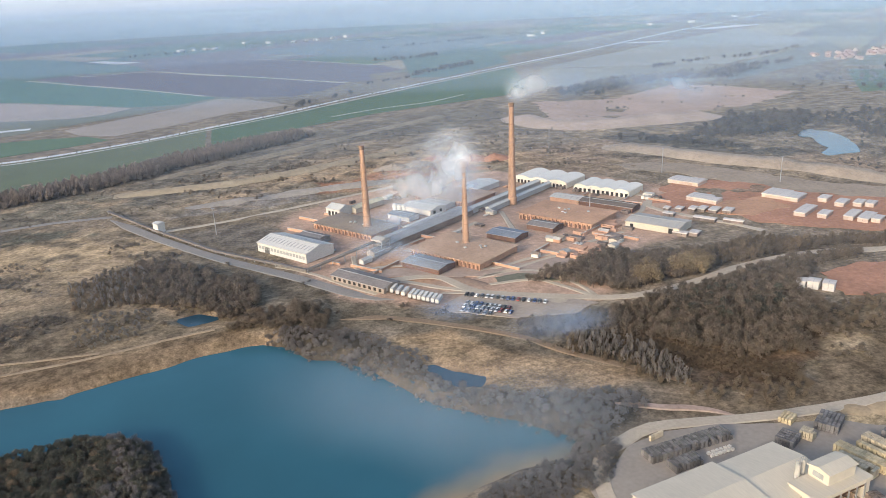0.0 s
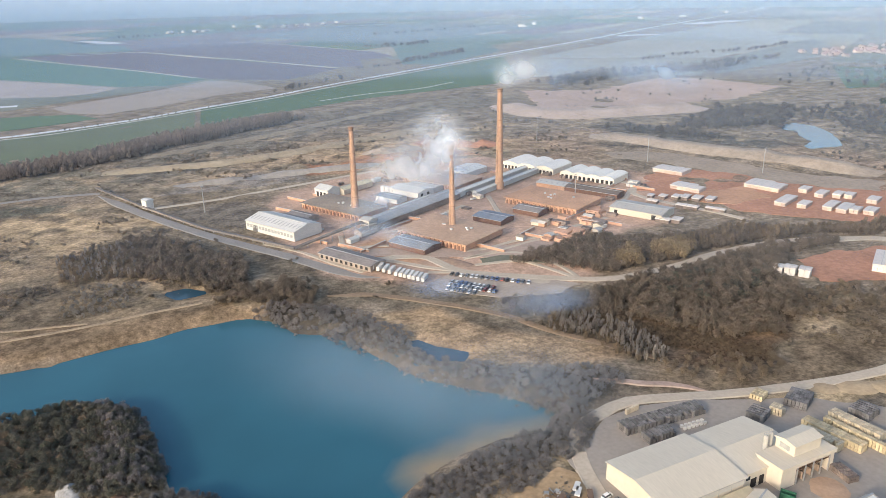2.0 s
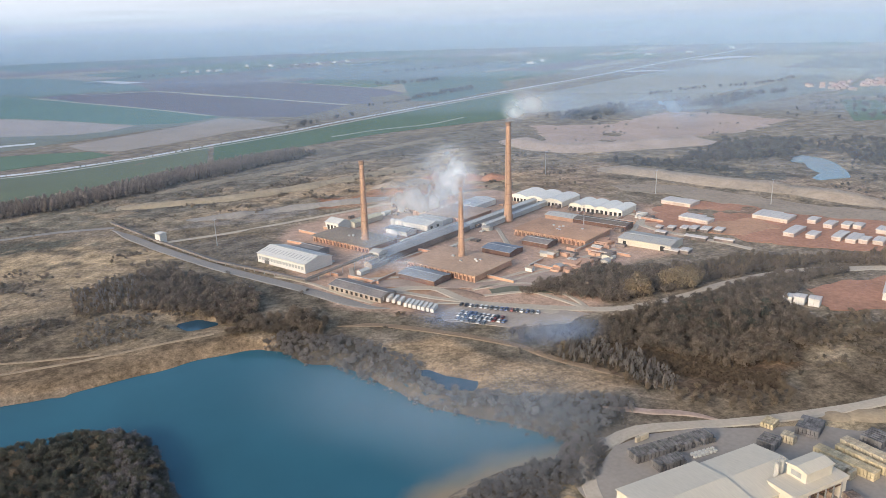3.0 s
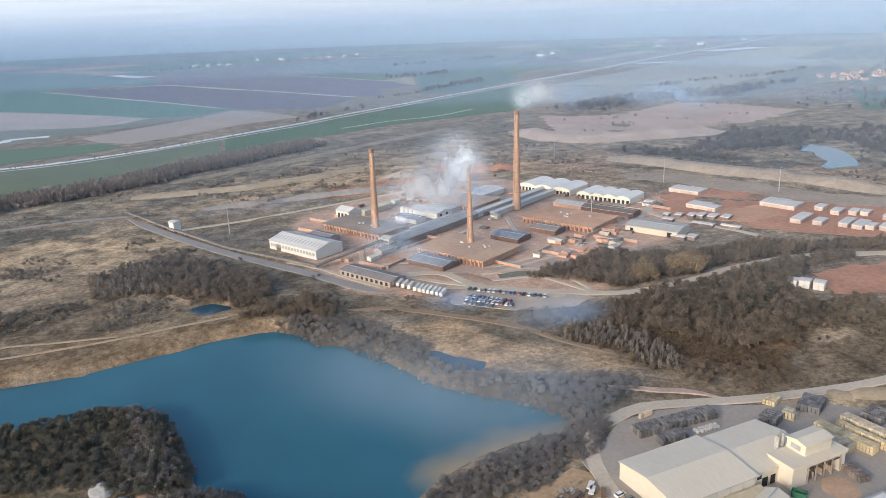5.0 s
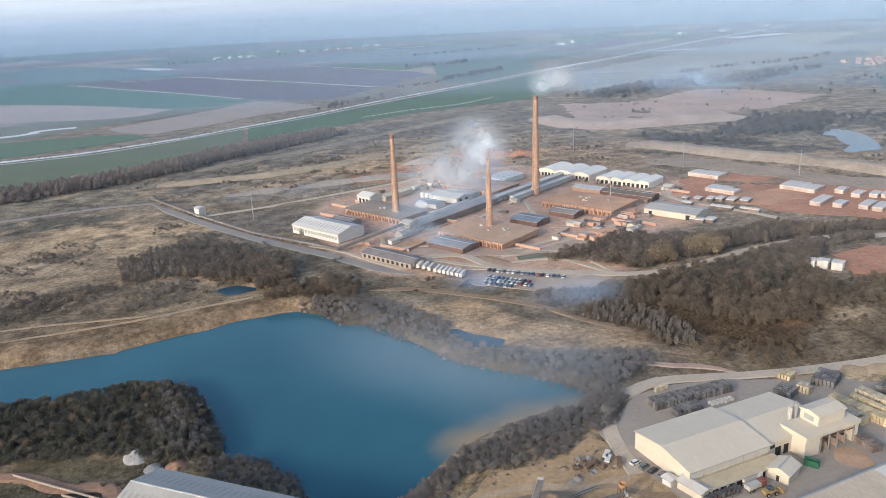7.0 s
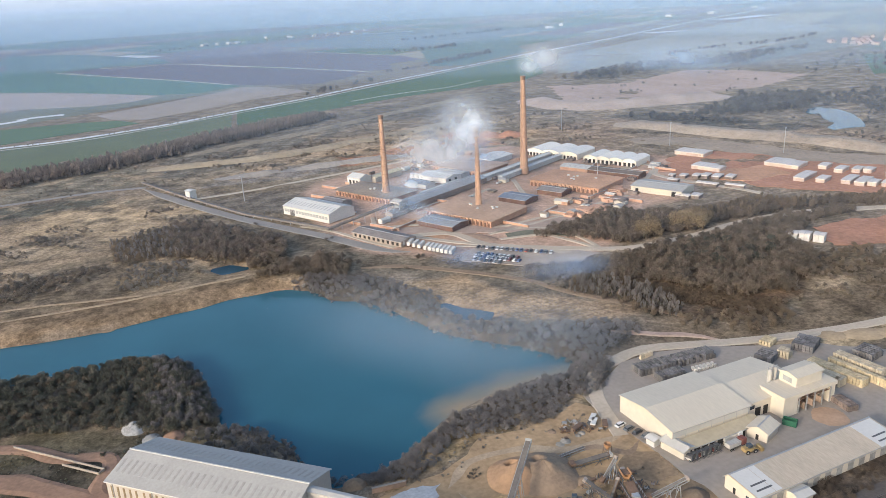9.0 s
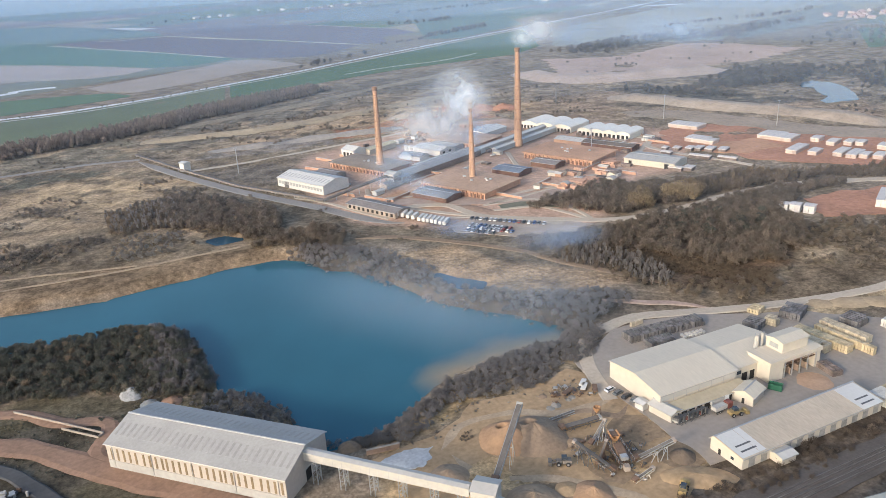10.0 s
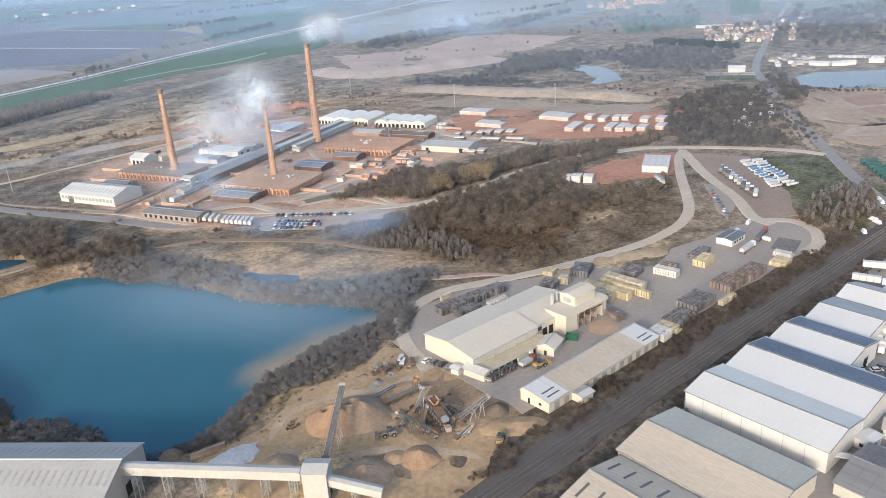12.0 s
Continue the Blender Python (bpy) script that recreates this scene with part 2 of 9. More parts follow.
ORANGE = mat("orange_plant_paint", (0.36, 0.20, 0.10), 0.6, 2.0, 0.3, 0.15)
YELLOWPAINT = mat("yellow_plant_paint", (0.36, 0.265, 0.12), 0.6, 2.0, 0.3, 0.15)
GREENPAINT = mat("green_paint", (0.03, 0.115, 0.07), 0.5, 2.0, 0.3, 0.1)
BLUETARP = mat("blue_boat_cover", (0.10, 0.20, 0.32), 0.5, 1.0, 0.2, 0.15)
BARK = mat("bark", (0.15, 0.115, 0.085), 0.95)
TWIGS = leaf_mat("bare_brown_twigs", (0.195, 0.163, 0.131), (0.277, 0.224, 0.171))
GREENLEAF = leaf_mat("dull_green_leaves", (0.11, 0.116, 0.09), (0.188, 0.174, 0.141))
GREYTWIGS = leaf_mat("grey_bare_twigs", (0.23, 0.213, 0.191), (0.316, 0.282, 0.249))
BROWNTWIGS = leaf_mat("warm_brown_twigs", (0.196, 0.158, 0.117), (0.278, 0.215, 0.15))
HEDGETWIGS = leaf_mat("brown_bank_scrub", (0.135, 0.108, 0.085), (0.20, 0.158, 0.122))
SHORETWIGS = leaf_mat("slate_grey_twigs", (0.215, 0.20, 0.19), (0.31, 0.282, 0.262))
FARTWIGS = leaf_mat("dark_far_twigs", (0.128, 0.118, 0.108), (0.195, 0.172, 0.152))
OCHRE = leaf_mat("ochre_leaves", (0.305, 0.24, 0.155), (0.385, 0.295, 0.185))
BALLAST = mat("track_ballast", (0.115, 0.099, 0.086), 0.95, 1.0, 0.1, 0.25, 0.05)
RAIL = mat("worn_rail", (0.235, 0.21, 0.19), 0.5, metal=0.5)


# ---- building blocks ----
def part(name, bm, material, parent, label="", smooth=False):
    me = bpy.data.meshes.new(name)
    bm.normal_update()
    bm.to_mesh(me)
    bm.free()
    me.materials.append(material)
    if smooth:
        me.polygons.foreach_set("use_smooth", [True] * len(me.polygons))
    ob = new(name, me)
    if parent:
        ob.parent = parent
    if label:
        ob["label"] = label
    return ob


def thing(name, x, y, z, rz, label, category, group="", kind=""):
    ob = new(name)
    ob.empty_display_size = 0.5
    ob.matrix_world = pose(x, y, z, 0, 0, rz)
    return tagged(ob, label, category, group, kind)


def box(bm, x0, x1, y0, y1, z0, z1, m=None):
    v = [bm.verts.new((x, y, z)) for z in (z0, z1) for y in (y0, y1) for x in (x0, x1)]
    for f in ((0, 2, 3, 1), (4, 5, 7, 6), (0, 1, 5, 4), (2, 6, 7, 3), (0, 4, 6, 2), (1, 3, 7, 5)):
        bm.faces.new([v[i] for i in f])
    if m is not None:
        bmesh.ops.transform(bm, matrix=m, verts=v)
    return v


def boxed(name, dims, material, parent, label="", m=None):
    bm = bmesh.new()
    box(bm, *dims, m)
    return part(name, bm, material, parent, label)


def beam(bm, a, b, w, h=None):
    """A square bar from a to b."""
    a, b = Vector(a), Vector(b)
    d = b - a
    m = Matrix.Translation(a) @ d.to_track_quat("X", "Z").to_matrix().to_4x4()
    h = w if h is None else h
    box(bm, 0, d.length, -w / 2, w / 2, -h / 2, h / 2, m)


def prism(bm, outline, z0, z1):
    """An upright prism over an outline in plan."""
    lo = [bm.verts.new((x, y, z0)) for x, y in outline]
    hi = [bm.verts.new((x, y, z1)) for x, y in outline]
    n = len(outline)
    for i in range(n):
        bm.faces.new((lo[i], lo[(i + 1) % n], hi[(i + 1) % n], hi[i]))
    bm.faces.new(hi)
    bm.faces.new(lo[::-1])


def extrude_x(bm, profile, x0, x1):
    """A bar along x with the given outline in y and z."""
    a = [bm.verts.new((x0, y, z)) for y, z in profile]
    b = [bm.verts.new((x1, y, z)) for y, z in profile]
    n = len(profile)
    for i in range(n):
        bm.faces.new((a[i], a[(i + 1) % n], b[(i + 1) % n], b[i]))
    bm.faces.new(a[::-1])
    bm.faces.new(b)


def lathe(bm, rings, seg=20):
    """A turned body from (radius, z) rings."""
    rows = [[bm.verts.new((r * math.cos(2 * math.pi * i / seg), r * math.sin(2 * math.pi * i / seg), z)) for i in range(seg)] for r, z in rings]
    for a, b in zip(rows, rows[1:]):
        for i in range(seg):
            bm.faces.new((a[i], a[(i + 1) % seg], b[(i + 1) % seg], b[i]))
    bm.faces.new(rows[0][::-1])
    bm.faces.new(rows[-1])


def smoothed(pts, step=6.0):
    """A soft curve through points of the plan."""
    p = [Vector((*q, 0)) for q in pts]
    p = [2 * p[0] - p[1]] + p + [2 * p[-1] - p[-2]]
    out = []
    for i in range(1, len(p) - 2):
        n = max(2, int((p[i + 1] - p[i]).length / step))
        for k in range(n):
            t = k / n
            out.append(0.5 * (2 * p[i] + (p[i + 1] - p[i - 1]) * t + (2 * p[i - 1] - 5 * p[i] + 4 * p[i + 1] - p[i + 2]) * t * t
                              + (3 * p[i] - p[i - 1] - 3 * p[i + 1] + p[i + 2]) * t ** 3))
    return out + [p[-2]]


def ribbon(name, pts, width, z, material, label, step=6.0, ragged=0.12, category="road", taper=0, skirt=0.6):
    """A road or track laid along a soft line, its edges uneven."""
    c = smoothed(pts, step)
    bm = bmesh.new()
    rows = []
    for i, q in enumerate(c):
        d = (c[min(i + 1, len(c) - 1)] - c[max(i - 1, 0)]).normalized()
        s = Vector((-d.y, d.x, 0))
        wl_, wr = [width / 2 * (min(1, (min(i, len(c) - 1 - i) + 0.15) / taper) if taper else 1) * (1 + ragged * noise.noise((q.x * 0.09, q.y * 0.09, k))) for k in (1.3, 7.7)]
        rows.append([bm.verts.new((q + s * o) + Vector((0, 0, zz))) for o, zz in ((wl_ + skirt, z - 0.35), (wl_, z), (-wr, z), (-wr - skirt, z - 0.35))])
    for a, b in zip(rows, rows[1:]):
        for k in range(3):
            bm.faces.new((a[k + 1], b[k + 1], b[k], a[k]))
    return tagged(part(name, bm, material, None), label, category, "", "structure")


def patch(name, outline, z, material, label, ragged=2.0, category="ground", thick=0.3):
    """A sheet of ground with an uneven border."""
    pts = []
    n = len(outline)
    fine = min(5.0, max(0.8, sum((Vector(outline[i]) - Vector(outline[i - 1])).length for i in range(n)) / 70))
    for i in range(n):
        a, b = Vector((*outline[i], 0)), Vector((*outline[(i + 1) % n], 0))
        k = max(1, int((b - a).length / fine)) if ragged else 1
        for j in range(k):
            q = a.lerp(b, j / k)
            if ragged:
                q += Vector((noise.noise((q.x * 0.07, q.y * 0.07, 3.1)), noise.noise((q.x * 0.07, q.y * 0.07, 9.4)), 0)) * ragged * 1.6
                q += Vector((noise.noise((q.x * 0.4, q.y * 0.4, 2.2)), noise.noise((q.x * 0.4, q.y * 0.4, 6.1)), 0)) * min(ragged, 1.5) * 0.8
            pts.append((q.x, q.y))
    bm = bmesh.new()
    prism(bm, pts, z - thick, z)
    bmesh.ops.recalc_face_normals(bm, faces=bm.faces)
    return tagged(part(name, bm, material, None), label, category, "", "structure")


# ---- ground, water ----
LAKE = [(-130, 427), (-37, 420), (-12, 417.5), (6, 415), (10.5, 411), (15, 414.5), (28.5, 417), (43, 418.5), (74, 423), (98, 423), (107, 421), (118, 409), (123, 392), (134, 385), (144, 369), (149, 348),
        (159, 320), (171, 303), (184, 290), (196, 268), (188, 257), (166, 261), (148, 260), (128, 254), (115, 245), (103, 238), (90, 233), (76, 233), (69, 245), (68, 262),
        (60, 280), (48, 288), (47, 315), (45, 340), (40, 358), (22, 366), (2, 368), (-33, 372), (-130, 378)]
POND_A = [(166, 351), (172, 349), (177, 338), (187, 326), (182, 320), (172, 326), (168, 338)]
POND_B = [(72, 472), (83, 473), (90, 463), (77, 461)]
POND_C = [(775, 639), (797, 642), (800, 618), (785, 590), (748, 545), (728, 532), (692, 538), (698, 550), (724, 562), (734, 584), (756, 606), (752, 622)]
LAKE_EAST = [(833, 388), (876, 376), (896, 354), (924, 327), (1010, 250), (960, 190), (830, 262), (808, 308), (790, 328), (790, 358)]


def inside_distance(x, y, outline):
    """Distance to the outline of a zone, positive within it, for arrays of places."""
    p = np.array(outline, float)
    q = np.roll(p, -1, 0)
    best = np.full(x.shape, 1e9)
    inside = np.zeros(x.shape, bool)
    for (ax, ay), (bx, by) in zip(p, q):
        ex, ey = bx - ax, by - ay
        t = np.clip(((x - ax) * ex + (y - ay) * ey) / (ex * ex + ey * ey), 0, 1)
        best = np.minimum(best, np.hypot(x - ax - t * ex, y - ay - t * ey))
        cross = (ay > y) != (by > y)
        inside ^= cross & (x < (bx - ax) * (y - ay) / (by - ay if by != ay else 1e-9) + ax)
    return np.where(inside, best, -best)


def wobble(x, y, s, k):
    """A smooth uneven field between -1 and 1."""
    return (np.sin(x / s + 1.7 * k + 1.3 * np.sin(y / s * 0.7 + k)) + np.sin(y / s * 1.1 - 2.1 * k + 1.1 * np.sin(x / s * 0.6 + 2 * k))
            + 0.6 * np.sin((x + y) / s * 1.9 + k) + 0.5 * np.sin((x - y) / s * 2.6 - k)) / 3.1


# zone outline, soil colour, softness of its border
ZONES = [
    ([(-400, 560), (60, 700), (160, 690), (160, 560), (130, 480), (110, 430), (-400, 430)], (0.215, 0.175, 0.125), 18),
    ([(-130, 640), (40, 660), (70, 590), (20, 540), (-130, 500)], (0.275, 0.215, 0.145), 16),
    ([(-200, 455), (-20, 452), (100, 440), (112, 424), (60, 414), (-32, 421), (-200, 430)], (0.225, 0.17, 0.115), 4),
    ([(-120, 800), (60, 730), (190, 640), (330, 700), (480, 640), (420, 720), (300, 800), (60, 830)], (0.26, 0.22, 0.165), 25),
    ([(200, 760), (330, 720), (430, 700), (520, 640), (470, 740), (350, 800)], (0.40, 0.29, 0.19), 14),
    ([(260, 720), (330, 700), (400, 690), (390, 730), (300, 745)], (0.36, 0.19, 0.12), 10),
    ([(125, 470), (150, 510), (178, 440), (250, 372), (290, 365), (252, 268), (225, 318), (180, 375), (140, 420)], (0.175, 0.15, 0.115), 10),
    ([(150, 390), (178, 380), (205, 345), (245, 290), (228, 282), (195, 310), (175, 345), (155, 365)], (0.35, 0.255, 0.162), 8),
    ([(150, 500), (168, 440), (255, 375), (300, 372), (330, 420), (420, 430), (480, 520), (470, 600), (400, 680), (300, 690), (190, 650), (160, 600)], (0.46, 0.335, 0.265), 8),
    ([(205, 505), (235, 455), (250, 440), (200, 450), (185, 480)], (0.42, 0.26, 0.17), 6),
    ([(400, 640), (480, 600), (560, 700), (660, 460), (640, 430), (690, 420), (720, 520), (640, 720), (500, 760)], (0.30, 0.23, 0.17), 20),
    ([(560, 700), (575, 690), (610, 600), (645, 530), (665, 450), (652, 446), (630, 520), (597, 600)], (0.46, 0.37, 0.26), 5),
    ([(430, 640), (470, 540), (560, 520), (640, 420), (580, 380), (520, 500)], (0.28, 0.20, 0.15), 12),
    ([(75, 150), (90, 225), (115, 240), (140, 228), (178, 224), (180, 150), (150, 140)], (0.40, 0.30, 0.18), 5),
    ([(150, 205), (178, 225), (200, 236), (214, 240), (196, 262), (176, 240), (150, 226)], (0.30, 0.25, 0.18), 5),
    ([(-60, 235), (20, 205), (70, 165), (90, 150), (60, 130), (-100, 200)], (0.14, 0.12, 0.085), 6),
    ([(262, 338), (268, 345), (295, 322), (322, 302), (350, 290), (380, 298), (345, 264), (330, 272), (300, 280), (278, 302)], (0.20, 0.152, 0.11), 5),
    ([(255, 262), (300, 255), (380, 240), (410, 280), (390, 300), (330, 262)], (0.175, 0.148, 0.105), 8),
    ([(268, 232), (340, 216), (345, 208), (300, 212), (270, 222)], (0.40, 0.32, 0.21), 4),
    ([(-120, 330), (-30, 316), (0, 308), (22, 296), (48, 286), (40, 276), (22, 276), (8, 250), (30, 222), (60, 190), (40, 180), (-60, 225), (-120, 260)], (0.105, 0.093, 0.064), 4),
    ([(-60, 314), (-26, 304), (-9, 290), (8, 281), (10, 274), (3, 271), (-13, 276), (-25, 290), (-60, 302)], (0.115, 0.10, 0.062), 2),
    ([(-60, 294), (-25, 282), (-13, 272), (-1, 256), (4, 246), (-6, 244), (-30, 262), (-60, 280)], (0.10, 0.09, 0.06), 2),
    ([(-90, 268), (-27, 266), (-16, 250), (0, 230), (-60, 225)], (0.075, 0.072, 0.068), 3),
    ([(98, 217), (112, 226), (130, 233), (152, 231), (176, 234), (172, 222), (150, 219), (140, 221), (124, 218), (108, 213)], (0.24, 0.20, 0.15), 3),
    ([(100, 118), (100, 158), (420, 160), (420, 118)], (0.125, 0.105, 0.085), 4),
    ([(410, 150), (450, 205), (520, 260), (560, 230), (480, 150)], (0.115, 0.118, 0.07), 6),
    ([(560, 270), (600, 300), (640, 330), (620, 260), (600, 200)], (0.30, 0.25, 0.18), 10),
]
ZONES += [
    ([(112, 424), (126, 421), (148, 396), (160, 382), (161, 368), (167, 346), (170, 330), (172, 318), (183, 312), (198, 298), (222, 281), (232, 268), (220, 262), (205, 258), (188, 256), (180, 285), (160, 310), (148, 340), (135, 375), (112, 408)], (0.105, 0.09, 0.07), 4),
    ([(157, 385), (174, 385), (190, 374), (203, 352), (225, 314), (242, 295), (240, 288), (214, 297), (200, 301), (182, 313), (188, 325), (178, 345), (167, 349), (161, 368)], (0.36, 0.265, 0.17), 5),
    ([(236, 345), (258, 335), (272, 312), (278, 293), (295, 277), (322, 268), (340, 262), (305, 254), (282, 260), (262, 268), (263, 291), (256, 313)], (0.15, 0.108, 0.074), 3),
    ([(230, 270), (250, 262), (270, 250), (300, 246), (345, 258), (376, 290), (402, 264), (440, 282), (420, 252), (380, 229), (340, 225), (300, 230), (262, 243), (240, 252)], (0.165, 0.132, 0.094), 5),
    ([(330, 262), (352, 274), (372, 268), (360, 252), (340, 248)], (0.29, 0.235, 0.165), 6),
    ([(-200, 640), (-53, 655), (-15, 685), (28, 676), (54, 628), (50, 586), (16, 584), (-14, 612), (-51, 629)], (0.40, 0.31, 0.20), 8),
    ([(-120, 561), (-48, 590), (-13, 588), (23, 575), (12, 557), (-13, 552)], (0.34, 0.27, 0.185), 7),
    ([(57, 656), (80, 629), (88, 606), (64, 602), (58, 621)], (0.44, 0.34, 0.22), 4),
    ([(-200, 726), (-32, 719), (29, 698), (49, 668), (28, 676), (-10, 689), (-35, 680), (-200, 655)], (0.125, 0.122, 0.095), 5),
    ([(-60, 500), (-30, 512), (-12, 518), (16, 510), (18, 491), (-12, 484), (-60, 470)], (0.155, 0.128, 0.095), 6),
    ([(-200, 740), (-58, 732), (40, 734), (60, 806), (35, 833), (-63, 806), (-200, 790)], (0.20, 0.18, 0.14), 8),
    ([(60, 806), (90, 848), (156, 888), (256, 944), (344, 962), (351, 935), (253, 856), (189, 807), (147, 771), (94, 742), (66, 758)], (0.185, 0.168, 0.14), 6),
    ([(309, 1022), (380, 1040), (492, 1072), (646, 1100), (570, 951), (456, 918), (359, 916), (324, 947)], (0.175, 0.155, 0.125), 8),
    ([(144, 728), (182, 777), (228, 814), (305, 849), (420, 845), (468, 818), (363, 786), (283, 769), (223, 755), (167, 710)], (0.345, 0.27, 0.19), 8),
    ([(235, 735), (274, 735), (300, 705), (258, 682), (222, 694)], (0.36, 0.19, 0.12), 6),
    ([(120, 724), (191, 724), (227, 710), (219, 682), (170, 676), (100, 690)], (0.225, 0.205, 0.185), 6),
    ([(593, 762), (641, 746), (661, 672), (699, 588), (697, 558), (660, 560), (625, 620), (585, 700)], (0.135, 0.122, 0.103), 10),
    ([(60, 640), (150, 640), (170, 600), (150, 560), (118, 600), (95, 640)], (0.19, 0.165, 0.135), 5),
    ([(-120, 300), (-40, 296), (0, 296), (18, 288), (25, 275), (20, 250), (-120, 235)], (0.095, 0.085, 0.066), 4),
]
ROUGH = [(-300, 455), (100, 445), (135, 440), (150, 480), (60, 700), (200, 680), (420, 690), (640, 440), (760, 520), (1050, 850), (1000, 1010), (700, 960), (300, 900), (-300, 820)]
BASE = (0.235, 0.195, 0.15)


def grid_lines(lo, hi, far_lo, far_hi, step):
    core = list(np.arange(lo, hi, step))
    s, v = step, hi
    up = []
    while v < far_hi:
        up.append(v)
        s *= 1.13
        v += s
    s, v = step, lo - step
    down = []
    while v > far_lo:
        down.append(v)
        s *= 1.13
        v -= s
    return np.array(down[::-1] + core + up + [far_hi])


def land_height(x, y):
    """The lie of the land: the lake's basin, ponds, low banks and small unevenness."""
    z = 0.35 * wobble(x, y, 9, 1.0) + 0.5 * wobble(x, y, 31, 2.0)
    flat = np.clip(np.minimum(np.clip((inside_distance(x, y, [(170, 150), (170, 235), (200, 262), (420, 262), (560, 330), (560, 180), (420, 118), (140, 60), (140, 140)]) + 12) / 12, 0, 1), 1), 0, 1)
    works = np.clip((inside_distance(x, y, ZONES[8][0]) + 10) / 10, 0, 1)
    z = z * (1 - 0.92 * np.maximum(flat, works)) - 0.45
    d = inside_distance(x, y, LAKE) + 1.6 * wobble(x, y, 11, 4.0)
    rim = np.clip((d + 14) / 16, 0, 1)
    z = z * (1 - rim) + rim * (-0.45 - 5.2 * np.clip((d + 14) / 14, 0, 1) ** 1.3)
    z -= 3.0 * np.clip(d / 10, 0, 1)
    # hummocks of old spoil on the heath behind the works
    heath = np.clip(inside_distance(x, y, [(100, 690), (150, 770), (300, 850), (470, 840), (560, 720), (480, 660), (300, 700), (200, 680)]) / 15, 0, 1)
    z = z + heath * (0.9 * wobble(x, y, 6, 3.0) + 0.8 * wobble(y, x, 15, 5.0))
    for pond in (POND_A, POND_B):
        z -= 3.0 * np.clip((inside_distance(x, y, pond) + 6) / 8, 0, 1)
    return z


def build_ground():
    xs, ys = grid_lines(-110, 690, -6500, 6500, 3.2), grid_lines(125, 1000, -6500, 6500, 3.2)
    X, Y = np.meshgrid(xs, ys)
    x, y = X.ravel(), Y.ravel()
    near = np.exp(-np.maximum(0, np.hypot(x - 200, y - 350) - 700) / 400)
    z = land_height(x, y) * near - 0.45 * (1 - near)
    col = np.tile(np.array(BASE), (len(x), 1))
    # distance haze put into the soil colour: greyer and cooler beyond 900 m
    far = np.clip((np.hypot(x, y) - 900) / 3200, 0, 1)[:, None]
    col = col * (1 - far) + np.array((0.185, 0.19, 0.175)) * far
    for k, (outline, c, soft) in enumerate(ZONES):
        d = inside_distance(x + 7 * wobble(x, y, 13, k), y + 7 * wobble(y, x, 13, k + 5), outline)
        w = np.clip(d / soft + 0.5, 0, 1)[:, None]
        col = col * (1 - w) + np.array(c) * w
    # tufts of straw and patches of dark scrub on the rough land
    rough = np.clip(inside_distance(x, y, ROUGH) / 30 + 0.5, 0, 1) * np.clip(-inside_distance(x, y, ZONES[8][0]) / 10, 0, 1)
    blot = wobble(x, y, 17, 3) + 0.8 * wobble(x, y, 7, 9) + 0.5 * wobble(y, x, 3.4, 4)
    for lo, c, k in ((0.35, (0.35, 0.275, 0.19), 0.75), (-0.45, (0.13, 0.11, 0.085), -0.75)):
        w = (rough * np.clip((blot - lo) * np.sign(k) * 2.5, 0, 1) * abs(k))[:, None]
        col = col * (1 - w) + np.array(c) * w
    col = col * np.array((1.05, 0.99, 0.92))
    wild = 1 - 0.8 * np.clip(inside_distance(x, y, ZONES[8][0]) / 8 + 0.5, 0, 1)
    nx, ny = len(xs), len(ys)
    i = np.arange((ny - 1) * nx).reshape(ny - 1, nx)[:, :-1].ravel()
    faces = np.stack([i, i + 1, i + nx + 1, i + nx], 1)
    me = bpy.data.meshes.new("ground")
    me.from_pydata(np.stack([x, y, z], 1).tolist(), [], faces.tolist())
    a = me.attributes.new("zone", "FLOAT_COLOR", "POINT")
    a.data.foreach_set("color", np.concatenate([col, np.ones((len(x), 1))], 1).astype(np.float32).ravel())
    a = me.attributes.new("wild", "FLOAT", "POINT")
    a.data.foreach_set("value", wild.astype(np.float32))
    me.polygons.foreach_set("use_smooth", [True] * len(me.polygons))
    me.materials.append(GROUND)
    return tagged(new("ground", me), "rough open land of dry grass, scrub and bare brown soil", "ground", "", "structure")


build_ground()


def water(name, outline, z, material, label, step=5.0, shoal=()):
    p = np.array(outline)
    xs, ys = np.arange(p[:, 0].min() - 14, p[:, 0].max() + 15, step), np.arange(p[:, 1].min() - 14, p[:, 1].max() + 15, step)
    X, Y = np.meshgrid(xs, ys)
    x, y = X.ravel(), Y.ravel()
    d = inside_distance(x, y, outline)
    nx, ny = len(xs), len(ys)
    i = np.arange((ny - 1) * nx).reshape(ny - 1, nx)[:, :-1].ravel()
    keep = d[i] > -12
    faces = np.stack([i, i + 1, i + nx + 1, i + nx], 1)[keep]
    me = bpy.data.meshes.new(name)
    me.from_pydata(np.stack([x, y, np.full(x.shape, z)], 1).tolist(), [], faces.tolist())
    sh = np.zeros(x.shape)
    if shoal:
        sh = 0.85 * np.clip((inside_distance(x + 3 * wobble(x, y, 6, 2), y + 3 * wobble(x, y, 6, 5), shoal) + 14) / 16, 0, 1)
    a = me.attributes.new("shallow", "FLOAT", "POINT")
    a.data.foreach_set("value", sh.astype(np.float32))
    me.materials.append(material)
    return tagged(new(name, me), label, "water", "", "structure")


